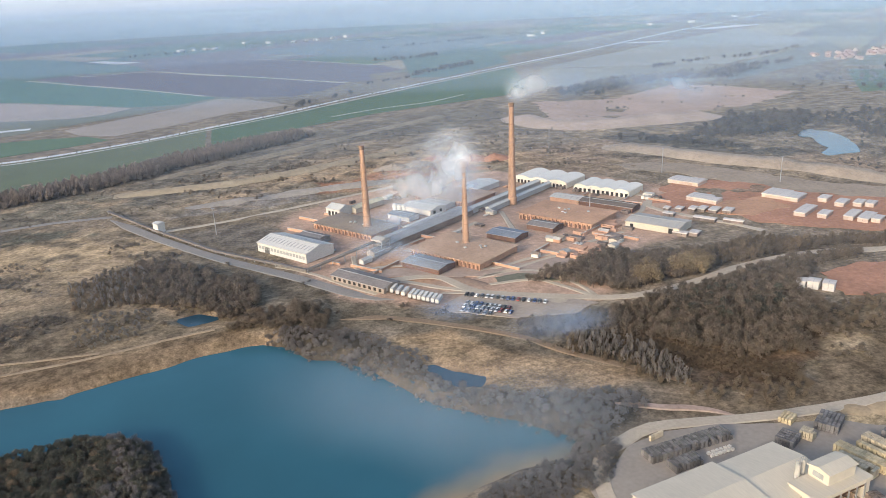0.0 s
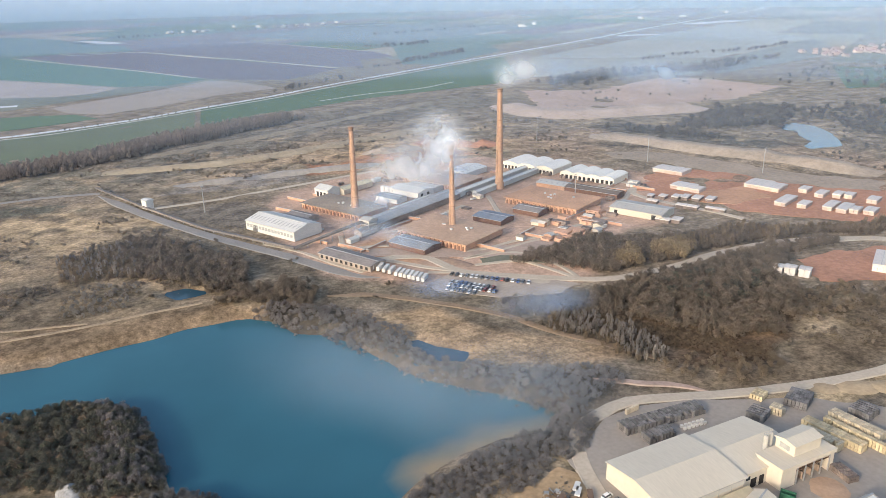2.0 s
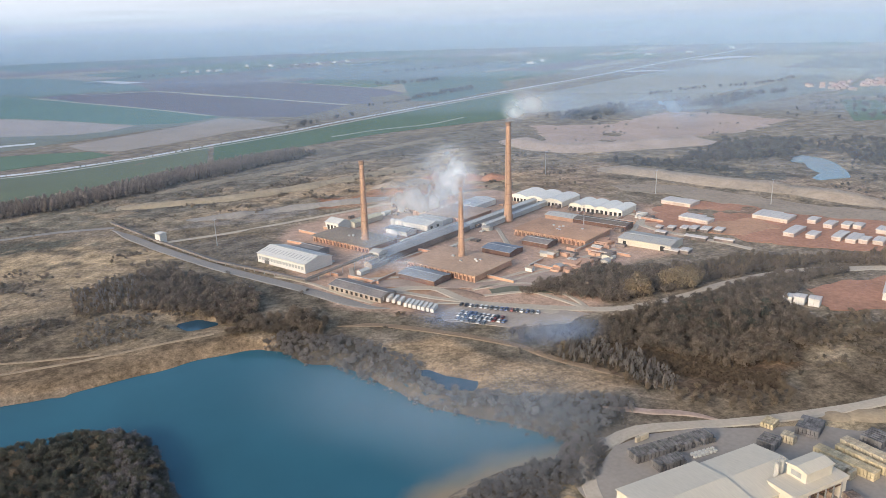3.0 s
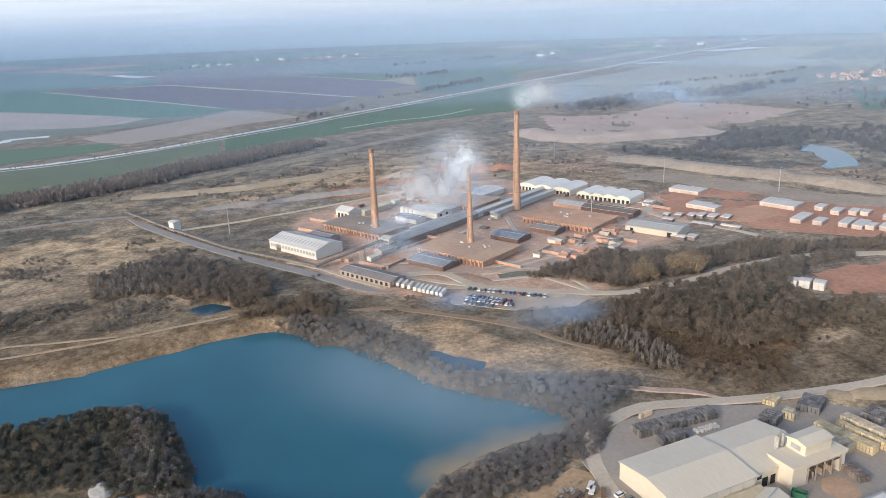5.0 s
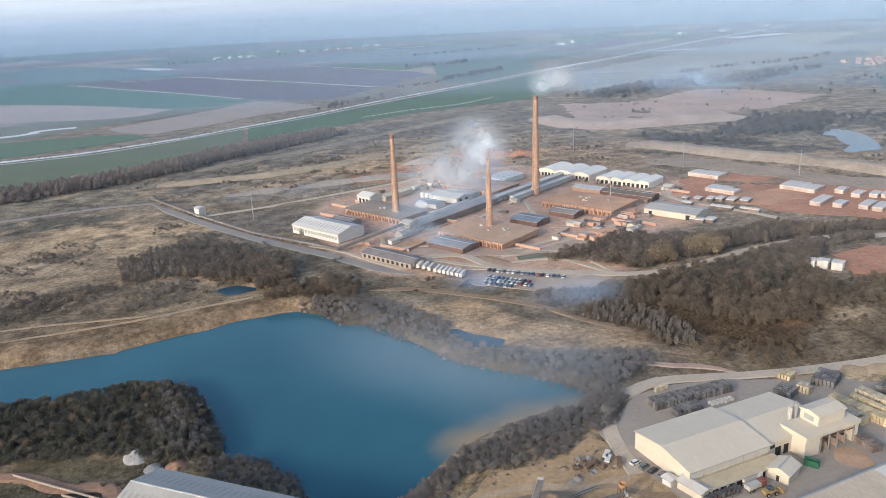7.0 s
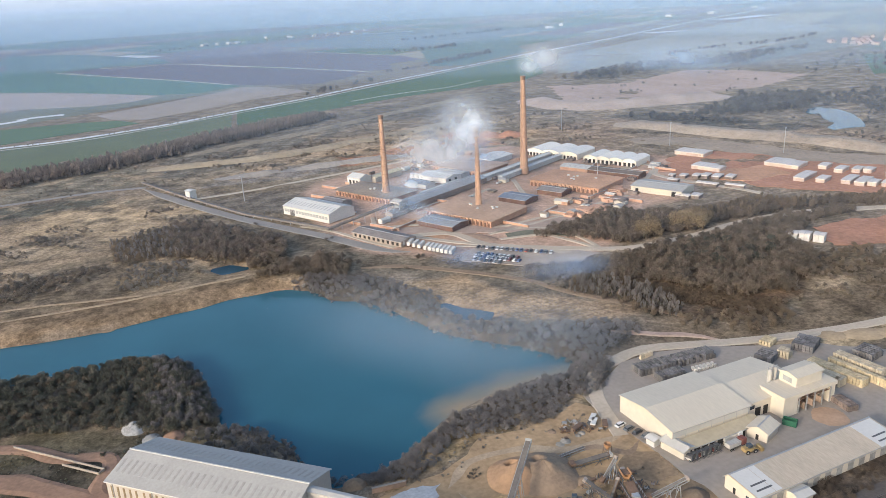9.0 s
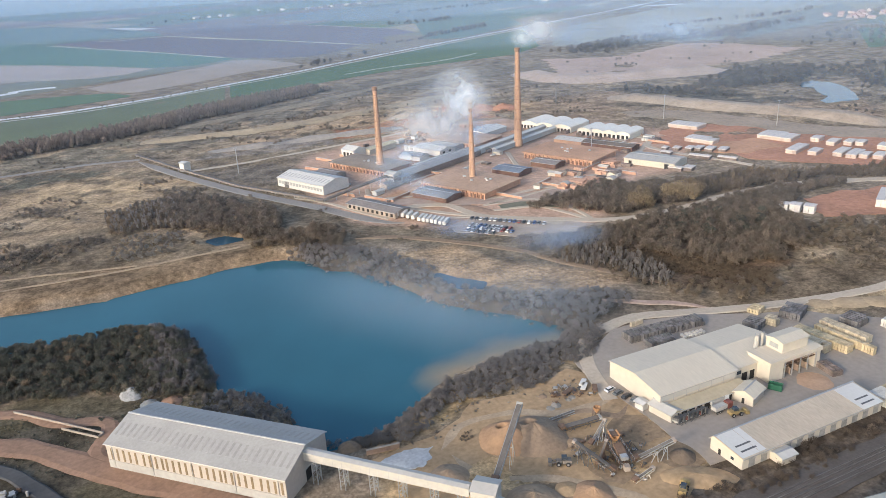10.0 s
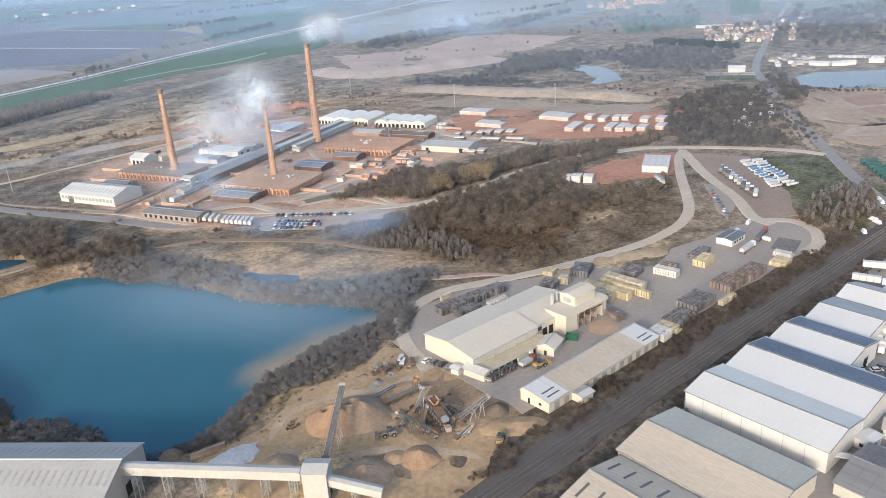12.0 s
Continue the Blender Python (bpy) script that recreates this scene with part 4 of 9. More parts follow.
def gallery(a, b, w, h, legs):
    t = thing("conveyor_gallery", *a[:2], 0, 0, "white enclosed inclined conveyor gallery on steel trestles", "conveyor")
    o = Vector((*a[:2], 0))
    va, vb = Vector(a) - o, Vector(b) - o
    d = vb - va
    m = Matrix.Translation(va) @ d.to_track_quat("X", "Z").to_matrix().to_4x4()
    bm = bmesh.new()
    extrude_x(bm, [(-w / 2, -h / 2), (w / 2, -h / 2), (w / 2, h / 2), (-w / 2, h / 2)], 0, d.length)
    bmesh.ops.transform(bm, matrix=m, verts=bm.verts)
    body = part("casing", bm, GALLERYWHITE, t)
    bm = bmesh.new()
    extrude_x(bm, [(-w / 2 - 0.15, h / 2), (w / 2 + 0.15, h / 2), (w / 2 + 0.15, h / 2 + 0.1), (0, h / 2 + 0.5), (-w / 2 - 0.15, h / 2 + 0.1)], 0, d.length)
    bmesh.ops.transform(bm, matrix=m, verts=bm.verts)
    part("roof", bm, GALLERYWHITE, t)
    n = max(2, int(d.length / 3))
    for i in range(1, n):
        boxed("rib", (d.length * i / n - 0.07, d.length * i / n + 0.07, -w / 2 - 0.04, -w / 2, -h / 2, h / 2), STEEL, body, m=m)
    side = Vector((-d.y, d.x, 0)).normalized()
    for f in legs:
        p = va + d * f
        bm = bmesh.new()
        top = p.z - h / 2
        c = [p + side * sx * w * 0.42 + d.normalized() * sy * 0.8 for sx in (-1, 1) for sy in (-1, 1)]
        for q in c:
            beam(bm, (q.x, q.y, -0.4), (q.x, q.y, top), 0.25)
        for lo in np.arange(0.5, top - 0.5, 2.2):
            hi_ = min(lo + 2.2, top)
            for u, v in ((0, 1), (1, 3), (3, 2), (2, 0)):
                beam(bm, (c[u].x, c[u].y, lo), (c[v].x, c[v].y, hi_), 0.12)
                beam(bm, (c[u].x, c[u].y, hi_), (c[v].x, c[v].y, hi_), 0.12)
        part("trestle", bm, STEEL, t)
    return t


gallery((61.5, 216.5, 9.6), (101, 177, 7.6), 3.0, 2.8, (0.1, 0.27, 0.45, 0.62, 0.8, 0.95))
tt = thing("transfer_tower", 104.5, 174, 0, -45, "white sheet-clad conveyor transfer tower", "tower")
bm = bmesh.new()
extrude_x(bm, [(-3.4, 0), (3.4, 0), (3.4, 9.8), (0, 10.8), (-3.4, 9.8)], -3.6, 3.6)
part("wall", bm, GALLERYWHITE, tt)
for s in (-1, 1):
    bm = bmesh.new()
    extrude_x(bm, [(0, 10.85), (s * 3.8, 9.75), (s * 3.8, 9.95), (0, 11.05)], -3.9, 3.9)
    bmesh.ops.recalc_face_normals(bm, faces=bm.faces)
    part("roof", bm, GALLERYWHITE, tt)
boxed("door", (3.58, 3.68, -1, 1, 0, 2.6), DARK, tt)
gallery((106, 171, 6.0), (116, 158, 3.2), 2.6, 2.4, (0.5, 0.9))


# works buildings beside the yard
FACTORY = thing("block_factory", 199, 204, 0, 0, "large cream block factory with low gabled roof", "factory")
bm = bmesh.new()
extrude_x(bm, [(-14, 0), (14, 0), (14, 6.6), (0, 8.5), (-14, 6.6)], -17.5, 17.5)
part("wall", bm, CREAM, FACTORY)
for s in (-1, 1):
    bm = bmesh.new()
    extrude_x(bm, [(0, 8.58), (s * 14.5, 6.61), (s * 14.5, 6.86), (0, 8.83)], -17.9, 17.9)
    bmesh.ops.recalc_face_normals(bm, faces=bm.faces)
    part("roof", bm, CREAMROOF, FACTORY)
    boxed("gutter", (-17.9, 17.9, s * 14.45 - 0.15, s * 14.45 + 0.15, 6.4, 6.7), STEEL, FACTORY)
    bm = bmesh.new()
    extrude_x(bm, [(0, 8.0), (s * 13.2, 6.1), (s * 13.2, 6.35), (0, 8.25)], 17.9, 46)
    bmesh.ops.recalc_face_normals(bm, faces=bm.faces)
    part("roof", bm, CREAMROOF, FACTORY)
bm = bmesh.new()
extrude_x(bm, [(-12.8, 0), (12.8, 0), (12.8, 6.1), (0, 7.9), (-12.8, 6.1)], 17.5, 45.6)
part("wall", bm, CREAM, FACTORY, "rear bay of cream sheeting")
boxed("cladding_band", (-17.4, 17.4, -14.06, -13.9, 4.2, 6.4), PALEGREY, FACTORY)
for i in range(7):
    boxed("post", (-17.4 + 5.7 * i - 0.1, -17.4 + 5.7 * i + 0.1, -14.12, -13.9, 3.4, 6.5), STEEL, FACTORY)
for x0, w_ in ((21.5, 2.6), (25.5, 2.2)):
    boxed("door", (x0, x0 + w_, -12.9, -12.7, 0, 3.6), DARK, FACTORY)
boxed("window", (18.5, 21, -12.9, -12.75, 3.6, 5), GLASSY, FACTORY)
shed("lean_to", "low cream lean-to store along the factory wall", 199.5, 186.6, 34, 5.2, 3.0, 3.6, 0, CREAM, mat("tan_sheet_roof", (0.46, 0.39, 0.27), 0.8, 0.6, 0.1, 0.12), off=2.4, ridge_cap=False,
     doors=[("s", -16 + 3.4 * i, 2.4, 0, 2.5) for i in range(10)])
shed("office_hut", "small cream gabled hut at the factory corner", 182.5, 188.5, 9.5, 5.5, 3.0, 3.9, -80, CREAM, PALEGREY)
shed("kiosk", "small white flat box hut", 178.2, 195.6, 3.5, 3, 2.5, 2.8, -80, WHITE, WHITEROOF, ridge_cap=False)
MIX = thing("mixing_house", 241, 190, 0, 0, "tall cream mixing house with an open loading bay", "factory")
for dims in ((-13, -6, -4.5, 6, 0, 8.0), (10.5, 13, -4.5, 6, 0, 8.0)):
    boxed("wall", dims, CREAM, MIX)
# shade inside the bay put into the back wall's dark colour
boxed("bay_back", (-6, 10.5, 5.4, 6, 0, 8.0), mat("shaded_bay_wall", (0.15, 0.125, 0.10), 0.9), MIX)
boxed("canopy", (-13.4, 13.4, -5, 6.4, 8.0, 8.4), CREAMROOF, MIX)
boxed("fascia", (-13.3, 13.3, -5.05, -4.8, 7.0, 8.0), CREAM, MIX)
boxed("upper_wall", (-4, 9, -1.5, 6.2, 8.4, 12.2), CREAM, MIX)
bm = bmesh.new()
extrude_x(bm, [(-2, 12.2), (6.7, 12.2), (6.7, 12.5), (2.4, 13.4), (-2, 12.5)], -4.5, 9.5)
part("upper_roof", bm, CREAMROOF, MIX)
boxed("louvre", (-4.1, -3.9, 0.5, 4.5, 9.3, 11.2), SKYLIGHT, MIX)
BAYCONCRETE = mat("bay_concrete", (0.42, 0.31, 0.235), 0.9)
boxed("bay_lining", (-5.9, 10.4, 5.0, 5.4, 0, 4.4), BAYCONCRETE, MIX, "pink dusty lining of the loading bay")
for z_ in (5.2, 6.4):
    boxed("bay_beam", (-6, 10.5, -4.4, -4.1, z_, z_ + 0.3), IRON, MIX)
for i in range(5):
    boxed("column", (-5.6 + 4 * i, -5.2 + 4 * i, -4.7, -4.3, 0, 8), STEEL, MIX)
for i in range(4):
    boxed("bay_wall", (-5.5 + 4.2 * i, -5.2 + 4.2 * i, -3.6, 5.4, 0, 2.6), BAYCONCRETE, MIX)
shed("canvas_store", "small cream gabled store", 214.5, 182, 9, 7, 3.4, 4.9, 20, CREAM, CREAMROOF, doors=[("w", 0, 1.0, 0, 2.1)])
shed("long_workshop", "long low cream workshop with weathered roof and clear panels", 214, 160.5, 64, 13, 4.0, 5.3, 0.8, CREAM, TANROOF, off=5.0, seams=8,
     doors=[("s", -28 + 5.2 * i, 2.6, 0, 2.8, mat("grey_panel_door", (0.30, 0.29, 0.27), 0.7)) for i in range(12)], windows=[("w", -2.5, 1.2, 1.4, 2.4), ("w", 2.6, 1.0, 0, 2.1, DARK)])
for x0 in (-31.8, 22):
    ob = thing("roof_panel_bay", 214 + x0 + 4.7, 160.5, 0, 0.8, "pale newer roof sheets with two dark rooflights", "roof panel")
    bm = bmesh.new()
    extrude_x(bm, [(4.8, 5.60), (-6.9, 4.28), (-6.9, 4.34), (4.8, 5.66)], -4.9, 4.9)
    part("sheet", bm, WHITEROOF, ob)
    for yy in (-2.2, -4.6):
        bm = bmesh.new()
        zz = 4.34 + (yy + 6.9) * 0.113
        extrude_x(bm, [(yy - 0.3, zz - 0.03), (yy + 0.3, zz + 0.04), (yy + 0.3, zz + 0.12), (yy - 0.3, zz + 0.05)], -3.2, 3.0)
        part("rooflight", bm, DARKLIGHT, ob)
shed("site_cabin", "small pale cabin on the workshop side", 197, 151.5, 6, 4.5, 2.6, 3.1, 0, CREAM, PALEGREY)
shed("gate_office", "small white hut with a dark flat roof", 362, 190, 14, 8.5, 3.2, 3.7, 3, WHITE, mat("slate_grey_roof", (0.16, 0.17, 0.185), 0.7), windows=[("s", -4 + 2.7 * i, 1.4, 1, 2.2) for i in range(4)])

# industrial estate south of the railway
def estate(label, x0, x1, y0, y1, eave, ridge, wall, roof, roof2=None, solar=False, lights=0, doors=(), seams=0, lm=DARKLIGHT):
    t = shed("warehouse", label, (x0 + x1) / 2, (y0 + y1) / 2, y1 - y0, x1 - x0, eave, ridge, 90, wall, roof, roof2=roof2, lights=lights, light_mat=lm, doors=doors, group="estate warehouses", seams=seams, trim=EDGE)
    L, W = y1 - y0, x1 - x0
    for s in (-1, 1):
        bm = bmesh.new()
        for e in (-1, 1):
            beam(bm, (s * (L / 2 + 0.42), 0, ridge + 0.2), (s * (L / 2 + 0.42), e * (W / 2 + 0.5), eave + 0.1), 0.16, 0.4)
        part("verge_trim", bm, EDGE, t)
    if solar:
        k = (ridge - eave) / (W / 2)
        n = int(L / 3)
        for i in range(n):
            for r in range(3):
                bm = bmesh.new()
                ya, yb = -(0.8 + r * W * 0.145), -(0.8 + r * W * 0.145 + W * 0.14)
                xa = -L / 2 + L * i / n
                q = lambda yy: ridge - k * abs(yy) + 0.34
                extrude_x(bm, [(ya, q(ya)), (yb, q(yb)), (yb, q(yb) + 0.08), (ya, q(ya) + 0.08)], xa + 0.03, xa + L / n - 0.03)
                bmesh.ops.recalc_face_normals(bm, faces=bm.faces)
                part("solar_panel", bm, SOLAR, t)


estate("weathered tan warehouse with a grey rear slope", 176, 206, 76, 121, 6.0, 8.6, CREAM, SAGEROOF, TANROOF, seams=2)
estate("big white warehouse with a panelled side wall", 215, 238, 77, 123, 7.5, 9.6, WHITE, PALEROOF, WHITEROOF, doors=[("n", -23 + 6.6 * i, 0.18, 0, 7.2, STEEL) for i in range(8)])
estate("big white warehouse with solar panels on one slope", 238.6, 266, 77, 122, 7.5, 9.9, WHITE, WHITEROOF, WHITEROOF, solar=True)
estate("white warehouse with solar panels along the ridge", 266.6, 291, 93, 121, 7.0, 9.2, WHITE, WHITEROOF, WHITEROOF, solar=True, doors=[("w", -3, 3.5, 0, 4)])
estate("white warehouse with grey rear slope", 293, 318, 97, 120, 6.0, 8.2, WHITE, SKYLIGHT, WHITEROOF)
estate("small white warehouse with rounded roof", 321, 340, 101, 120, 5.5, 8.0, WHITE, PALEGREY, WHITEROOF)
estate("grey warehouse with rows of dark rooflights", 147, 174.6, 70, 119, 5.2, 8.0, CREAM, TANROOF, TANROOF, lights=9)
estate("pale grey flat-pitched warehouse", 118, 146.5, 66, 118, 5.0, 7.0, PALEGREY, PALEGREY, GREYROOF, lights=0)
estate("low dark grey sheeted warehouse", 208, 232, 20, 72, 4.0, 6.0, GREYROOF, DARKROOF, mat("ribbed_dark_roof", (0.22, 0.215, 0.21), 0.8, 0.8, 0.1, 0.2, stretch=(4, 0.2, 1)), seams=12)

# ---- brickworks ----
E1 = -64.5   # the kilns' long sides
U, V = Vector((math.cos(radians(E1)), math.sin(radians(E1)), 0)), Vector((-math.sin(radians(E1)), math.cos(radians(E1)), 0))


def arch_plate(bm, x, y, w, h, depth, s):
    """A round-headed kiln door: a thin raised plate, recess shade put into its colour."""
    pts = [(-w / 2, 0), (w / 2, 0), (w / 2, h - w / 2)] + [(w / 2 * math.cos(a), h - w / 2 + w / 2 * math.sin(a)) for a in (math.pi * k / 6 for k in range(1, 6))] + [(-w / 2, h - w / 2)]
    a = [bm.verts.new((x + p, y, q)) for p, q in pts]
    b = [bm.verts.new((x + p, y + s * depth, q)) for p, q in pts]
    n = len(pts)
    for i in range(n):
        bm.faces.new((a[i], a[(i + 1) % n], b[(i + 1) % n], b[i]))
    bm.faces.new(b)
    bm.faces.new(a[::-1])


def kiln(label, corner, L, W, h, arches, roof):
    """A long brick kiln with a row of arches; corner: its near left corner, the long side along U, the depth along V."""
    c = Vector((*corner, 0)) + U * L / 2 + V * W / 2
    t = thing("brick_kiln", c.x, c.y, 0, E1, label, "kiln", "kilns")
    bm = bmesh.new()
    w, hl_ = W / 2, L / 2
    extrude_x(bm, [(-w, 0), (w, 0), (w - 0.7, h), (-w + 0.7, h)], -hl_, hl_)
    part("wall", bm, BRICK, t)
    bm = bmesh.new()
    lo = [bm.verts.new((x, y, h)) for x, y in ((-hl_ - 1.6, -w - 1.4), (hl_ + 1.6, -w - 1.4), (hl_ + 1.6, w + 1.4), (-hl_ - 1.6, w + 1.4))]
    lo2 = [bm.verts.new((v.co.x, v.co.y, h + 0.35)) for v in lo]
    hi = [bm.verts.new((x, y, h + 0.9)) for x, y in ((-hl_ + 9, -w * 0.35), (hl_ - 9, -w * 0.35), (hl_ - 9, w * 0.35), (-hl_ + 9, w * 0.35))]
    for a, b in ((lo, lo2), (lo2, hi)):
        for i in range(4):
            bm.faces.new((a[i], a[(i + 1) % 4], b[(i + 1) % 4], b[i]))
    bm.faces.new(hi)
    bm.faces.new(lo[::-1])
    part("roof", bm, roof, t)
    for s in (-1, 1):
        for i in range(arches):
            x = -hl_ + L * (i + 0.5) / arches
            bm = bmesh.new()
            arch_plate(bm, x, s * (w + 0.02), L / arches * 0.52, h * 0.66, -s * 0.0 + 0.06, s)
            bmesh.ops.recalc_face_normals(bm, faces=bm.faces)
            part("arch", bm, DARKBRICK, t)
            boxed("buttress", (x + L / arches / 2 - 0.4, x + L / arches / 2 + 0.4, s * w - 0.6, s * w + 0.6, 0, h * 0.93), BRICK, t)
    for i in range(6):
        x, y = random.uniform(-hl_ * 0.6, hl_ * 0.6), random.uniform(-w * 0.3, w * 0.3)
        boxed("roof_vent", (x - 0.8, x + 0.8, y - 0.6, y + 0.6, h + 0.8, h + 1.8), PALEGREY, t)
    return t


kiln("long arched brick kiln with a dark brown roof", (189, 594), 60, 30, 4.2, 16, BROWNROOF)
kiln("long arched brick kiln with a tawny roof", (226, 496), 57, 42, 4.4, 18, mat("tawny_roof", (0.46, 0.315, 0.22), 0.9, 0.5, 0.05, 0.2))
kiln("broad arched brick kiln with an orange-red roof", (331, 527), 61, 39, 4.6, 17, REDROOF)
kiln("long arched brick kiln half hidden in smoke", (289, 627), 56, 38, 4.2, 16, mat("faded_brick_roof", (0.44, 0.33, 0.26), 0.9, 0.5, 0.05, 0.2))


BANDIRON = mat("rusted_band", (0.30, 0.17, 0.11), 0.8)
PALECREAM = mat("pale_cream_render", (0.72, 0.66, 0.55), 0.8, 0.5, 0.08, 0.1)
SHEDROOF = mat("bright_white_roof", (0.73, 0.70, 0.64), 0.6, 0.5, 0.08, 0.08)


def chimney(x, y, h, r0, r1, label, square=False):
    t = thing("chimney", x, y, 0, E1, label, "chimney", "factory chimneys")
    bm = bmesh.new()
    lathe(bm, [(r0 * 1.18, 0), (r0 * 1.15, 5.5), (r0 * 1.0, 6.2)] + [(r0 + (r1 - r0) * k / 12, 6.2 + (h - 6.2) * k / 12) for k in range(1, 13)], 28)
    part("shaft", bm, CHIMNEYBRICK, t, smooth=False)
    for k in range(1, 9):
        f = k / 9
        r = r0 + (r1 - r0) * f
        bm = bmesh.new()
        lathe(bm, [(r + 0.02, 0), (r + 0.11, 0.02), (r + 0.11, 0.22), (r + 0.02, 0.24)], 28)
        ob = part("iron_band", bm, BANDIRON, t)
        ob.location = (0, 0, 6.2 + (h - 6.2) * f)
    bm = bmesh.new()
    lathe(bm, [(r1 + 0.02, h - 3.2), (r1 + 0.35, h - 2.4), (r1 + 0.35, h - 0.9), (r1 + 0.6, h - 0.5), (r1 + 0.6, h), (r1 - 0.35, h + 0.05), (r1 - 0.4, h - 1.2)], 28)
    part("crown", bm, SOOT, t)
    bm = bmesh.new()
    for s in (-0.25, 0.25):
        beam(bm, (s, -r0 - 0.3, 2), (s, -r1 - 0.3, h - 1), 0.08)
    part("ladder", bm, IRON, t)
    return t


CH1, CH2, CH3 = (220, 560), (262.5, 485), (349, 566)
chimney(*CH1, 65, 2.85, 1.6, "tall slender orange brick factory chimney")
chimney(*CH2, 60, 2.3, 1.1, "orange brick factory chimney wrapped in smoke")
chimney(*CH3, 82, 3.3, 1.8, "tallest orange brick factory chimney")


def works_shed(name, label, corner, L, W, eave, ridge, wall, roof, across=False, **kw):
    c = Vector((*corner, 0)) + U * L / 2 + V * W / 2
    if across:
        return shed(name, label, c.x, c.y, W, L, eave, ridge, E1 + 90, wall, roof, **kw)
    return shed(name, label, c.x, c.y, L, W, eave, ridge, E1, wall, roof, **kw)


works_shed("works_hall", "large white steel works hall with ribbed roof lights", (139, 563), 50, 25, 6.5, 9.6, WHITE, WHITEROOF, lights=14, windows=[("s", -22.5 + 3.2 * i, 2.4, 2.4, 4.6, SKYLIGHT) for i in range(15)], doors=[("s", -15, 5, 0, 4.6, mat("shaded_opening", (0.12, 0.115, 0.11), 0.9))], seams=9)
works_shed("works_annex", "low grey lean shed behind the white hall", (158, 568), 32, 14, 4, 5.5, GREYROOF, DARKROOF)
works_shed("works_annex", "low dark-roofed rear shed of the steel hall", (170, 572), 22, 12, 3.6, 5.0, DUSTYWALL, DARKROOF)
def barrel_shed(corner, span, depth, eave, crown, label):
    """A drying shed with a shallow arched roof; its doors face the kilns, the next one stands beside it along U."""
    t = thing("drying_shed", corner[0], corner[1], 0, E1 + 90, label, "shed", "white drying sheds")
    arc = [(-span * k / 10, eave + (crown - eave) * math.sin(math.pi * k / 10) ** 0.8) for k in range(11)]
    bm = bmesh.new()
    extrude_x(bm, [(0, 0)] + arc + [(-span, 0)], 0, depth)
    bmesh.ops.recalc_face_normals(bm, faces=bm.faces)
    part("wall", bm, PALECREAM, t)
    bm = bmesh.new()
    extrude_x(bm, [(y, z + 0.05) for y, z in arc] + [(y, z + 0.3) for y, z in arc[::-1]], -0.6, depth + 0.4)
    bmesh.ops.recalc_face_normals(bm, faces=bm.faces)
    part("roof", bm, SHEDROOF, t)
    n = max(3, int(span / 3.4))
    for k in range(n):
        y = -span * (k + 0.5) / n
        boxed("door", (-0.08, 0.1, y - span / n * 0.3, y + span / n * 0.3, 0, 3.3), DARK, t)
        boxed("post", (-0.3, 0.05, y + span / n * 0.42, y + span / n * 0.58, 0, 4.0), WHITE, t)
    boxed("valley_gutter", (-0.4, depth, -0.3, 0.3, eave - 0.3, eave + 0.2), STEEL, t)


for k in range(3):
    q = Vector((389, 629, 0)) + U * 18.2 * k
    barrel_shed((q.x, q.y), 18.0, 34, 4.8, 6.9, "white arched drying shed with dark doorways")
for k in range(4):
    q = Vector((414, 571, 0)) + U * 12.6 * k
    barrel_shed((q.x, q.y), 12.4, 28, 4.8, 6.4, "smaller white arched drying shed with dark doorways")
works_shed("low_shed", "long low brick shed with a dark felt roof", (165, 480), 44, 14, 3.4, 4.8, DUSTYWALL, DARKROOF, windows=[("s", -19 + 4.2 * i, 2.0, 0.6, 2.6, DARK) for i in range(10)])
works_shed("white_shed", "small white gabled shed with dark doors", (209, 624), 15, 14, 6, 8.4, WHITE, WHITEROOF, doors=[("s", -4 + 4 * i, 2.6, 0, 4) for i in range(3)])
works_shed("open_store", "long pale open-sided store", (226, 622), 10, 34, 4, 5.4, CREAM, mat("straw_roof", (0.52, 0.47, 0.34), 0.8), across=True)
works_shed("clay_shed", "dark-roofed low shed with white walls", (247, 586), 22, 12, 3.6, 4.8, WHITE, mat("slate_blue_roof", (0.21, 0.22, 0.235), 0.8, 0.6, 0.08, 0.2))
works_shed("press_house", "white ribbed-roof press house with dark doors", (264, 598), 30, 20, 4.6, 6.2, WHITE, WHITEROOF, lights=8, doors=[("e", -5, 3, 0, 3.4), ("e", 3, 3, 0, 3.4)])
works_shed("press_annex", "low grey-roofed annex beside the press house", (283, 606), 28, 13, 3.6, 4.6, PALEGREY, GREYROOF)
for x, y in ((261, 604.5), (263.3, 600.4), (265.5, 596.3)):
    t = thing("storage_tank", x, y, 0, 0, "squat white storage tank by the press house", "tank", "white tanks")
    bm = bmesh.new()
    lathe(bm, [(2.1, -0.2), (2.1, 5.2), (1.9, 5.5), (0.3, 6.1)], 20)
    part("shell", bm, WHITE, t)
    bm = bmesh.new()
    lathe(bm, [(2.12, 4.9), (2.22, 4.95), (2.22, 5.15), (2.12, 5.2)], 20)
    part("rim", bm, STEEL, t)
works_shed("roofed_gallery", "short white roofed gallery beside the conveyor hall", (242, 545.5), 4, 44, 4.2, 5.0, PALEGREY, WHITEROOF, across=True)
works_shed("works_shed", "white flat-roofed works shed beyond the kilns", (330, 628), 22, 34, 4.6, 6, WHITE, WHITEROOF, across=True, lights=5)
works_shed("setting_shed", "low setting shed with a pale sheet roof", (379, 556), 26, 14, 3.6, 4.8, BRICK, PALEGREY, lights=5)
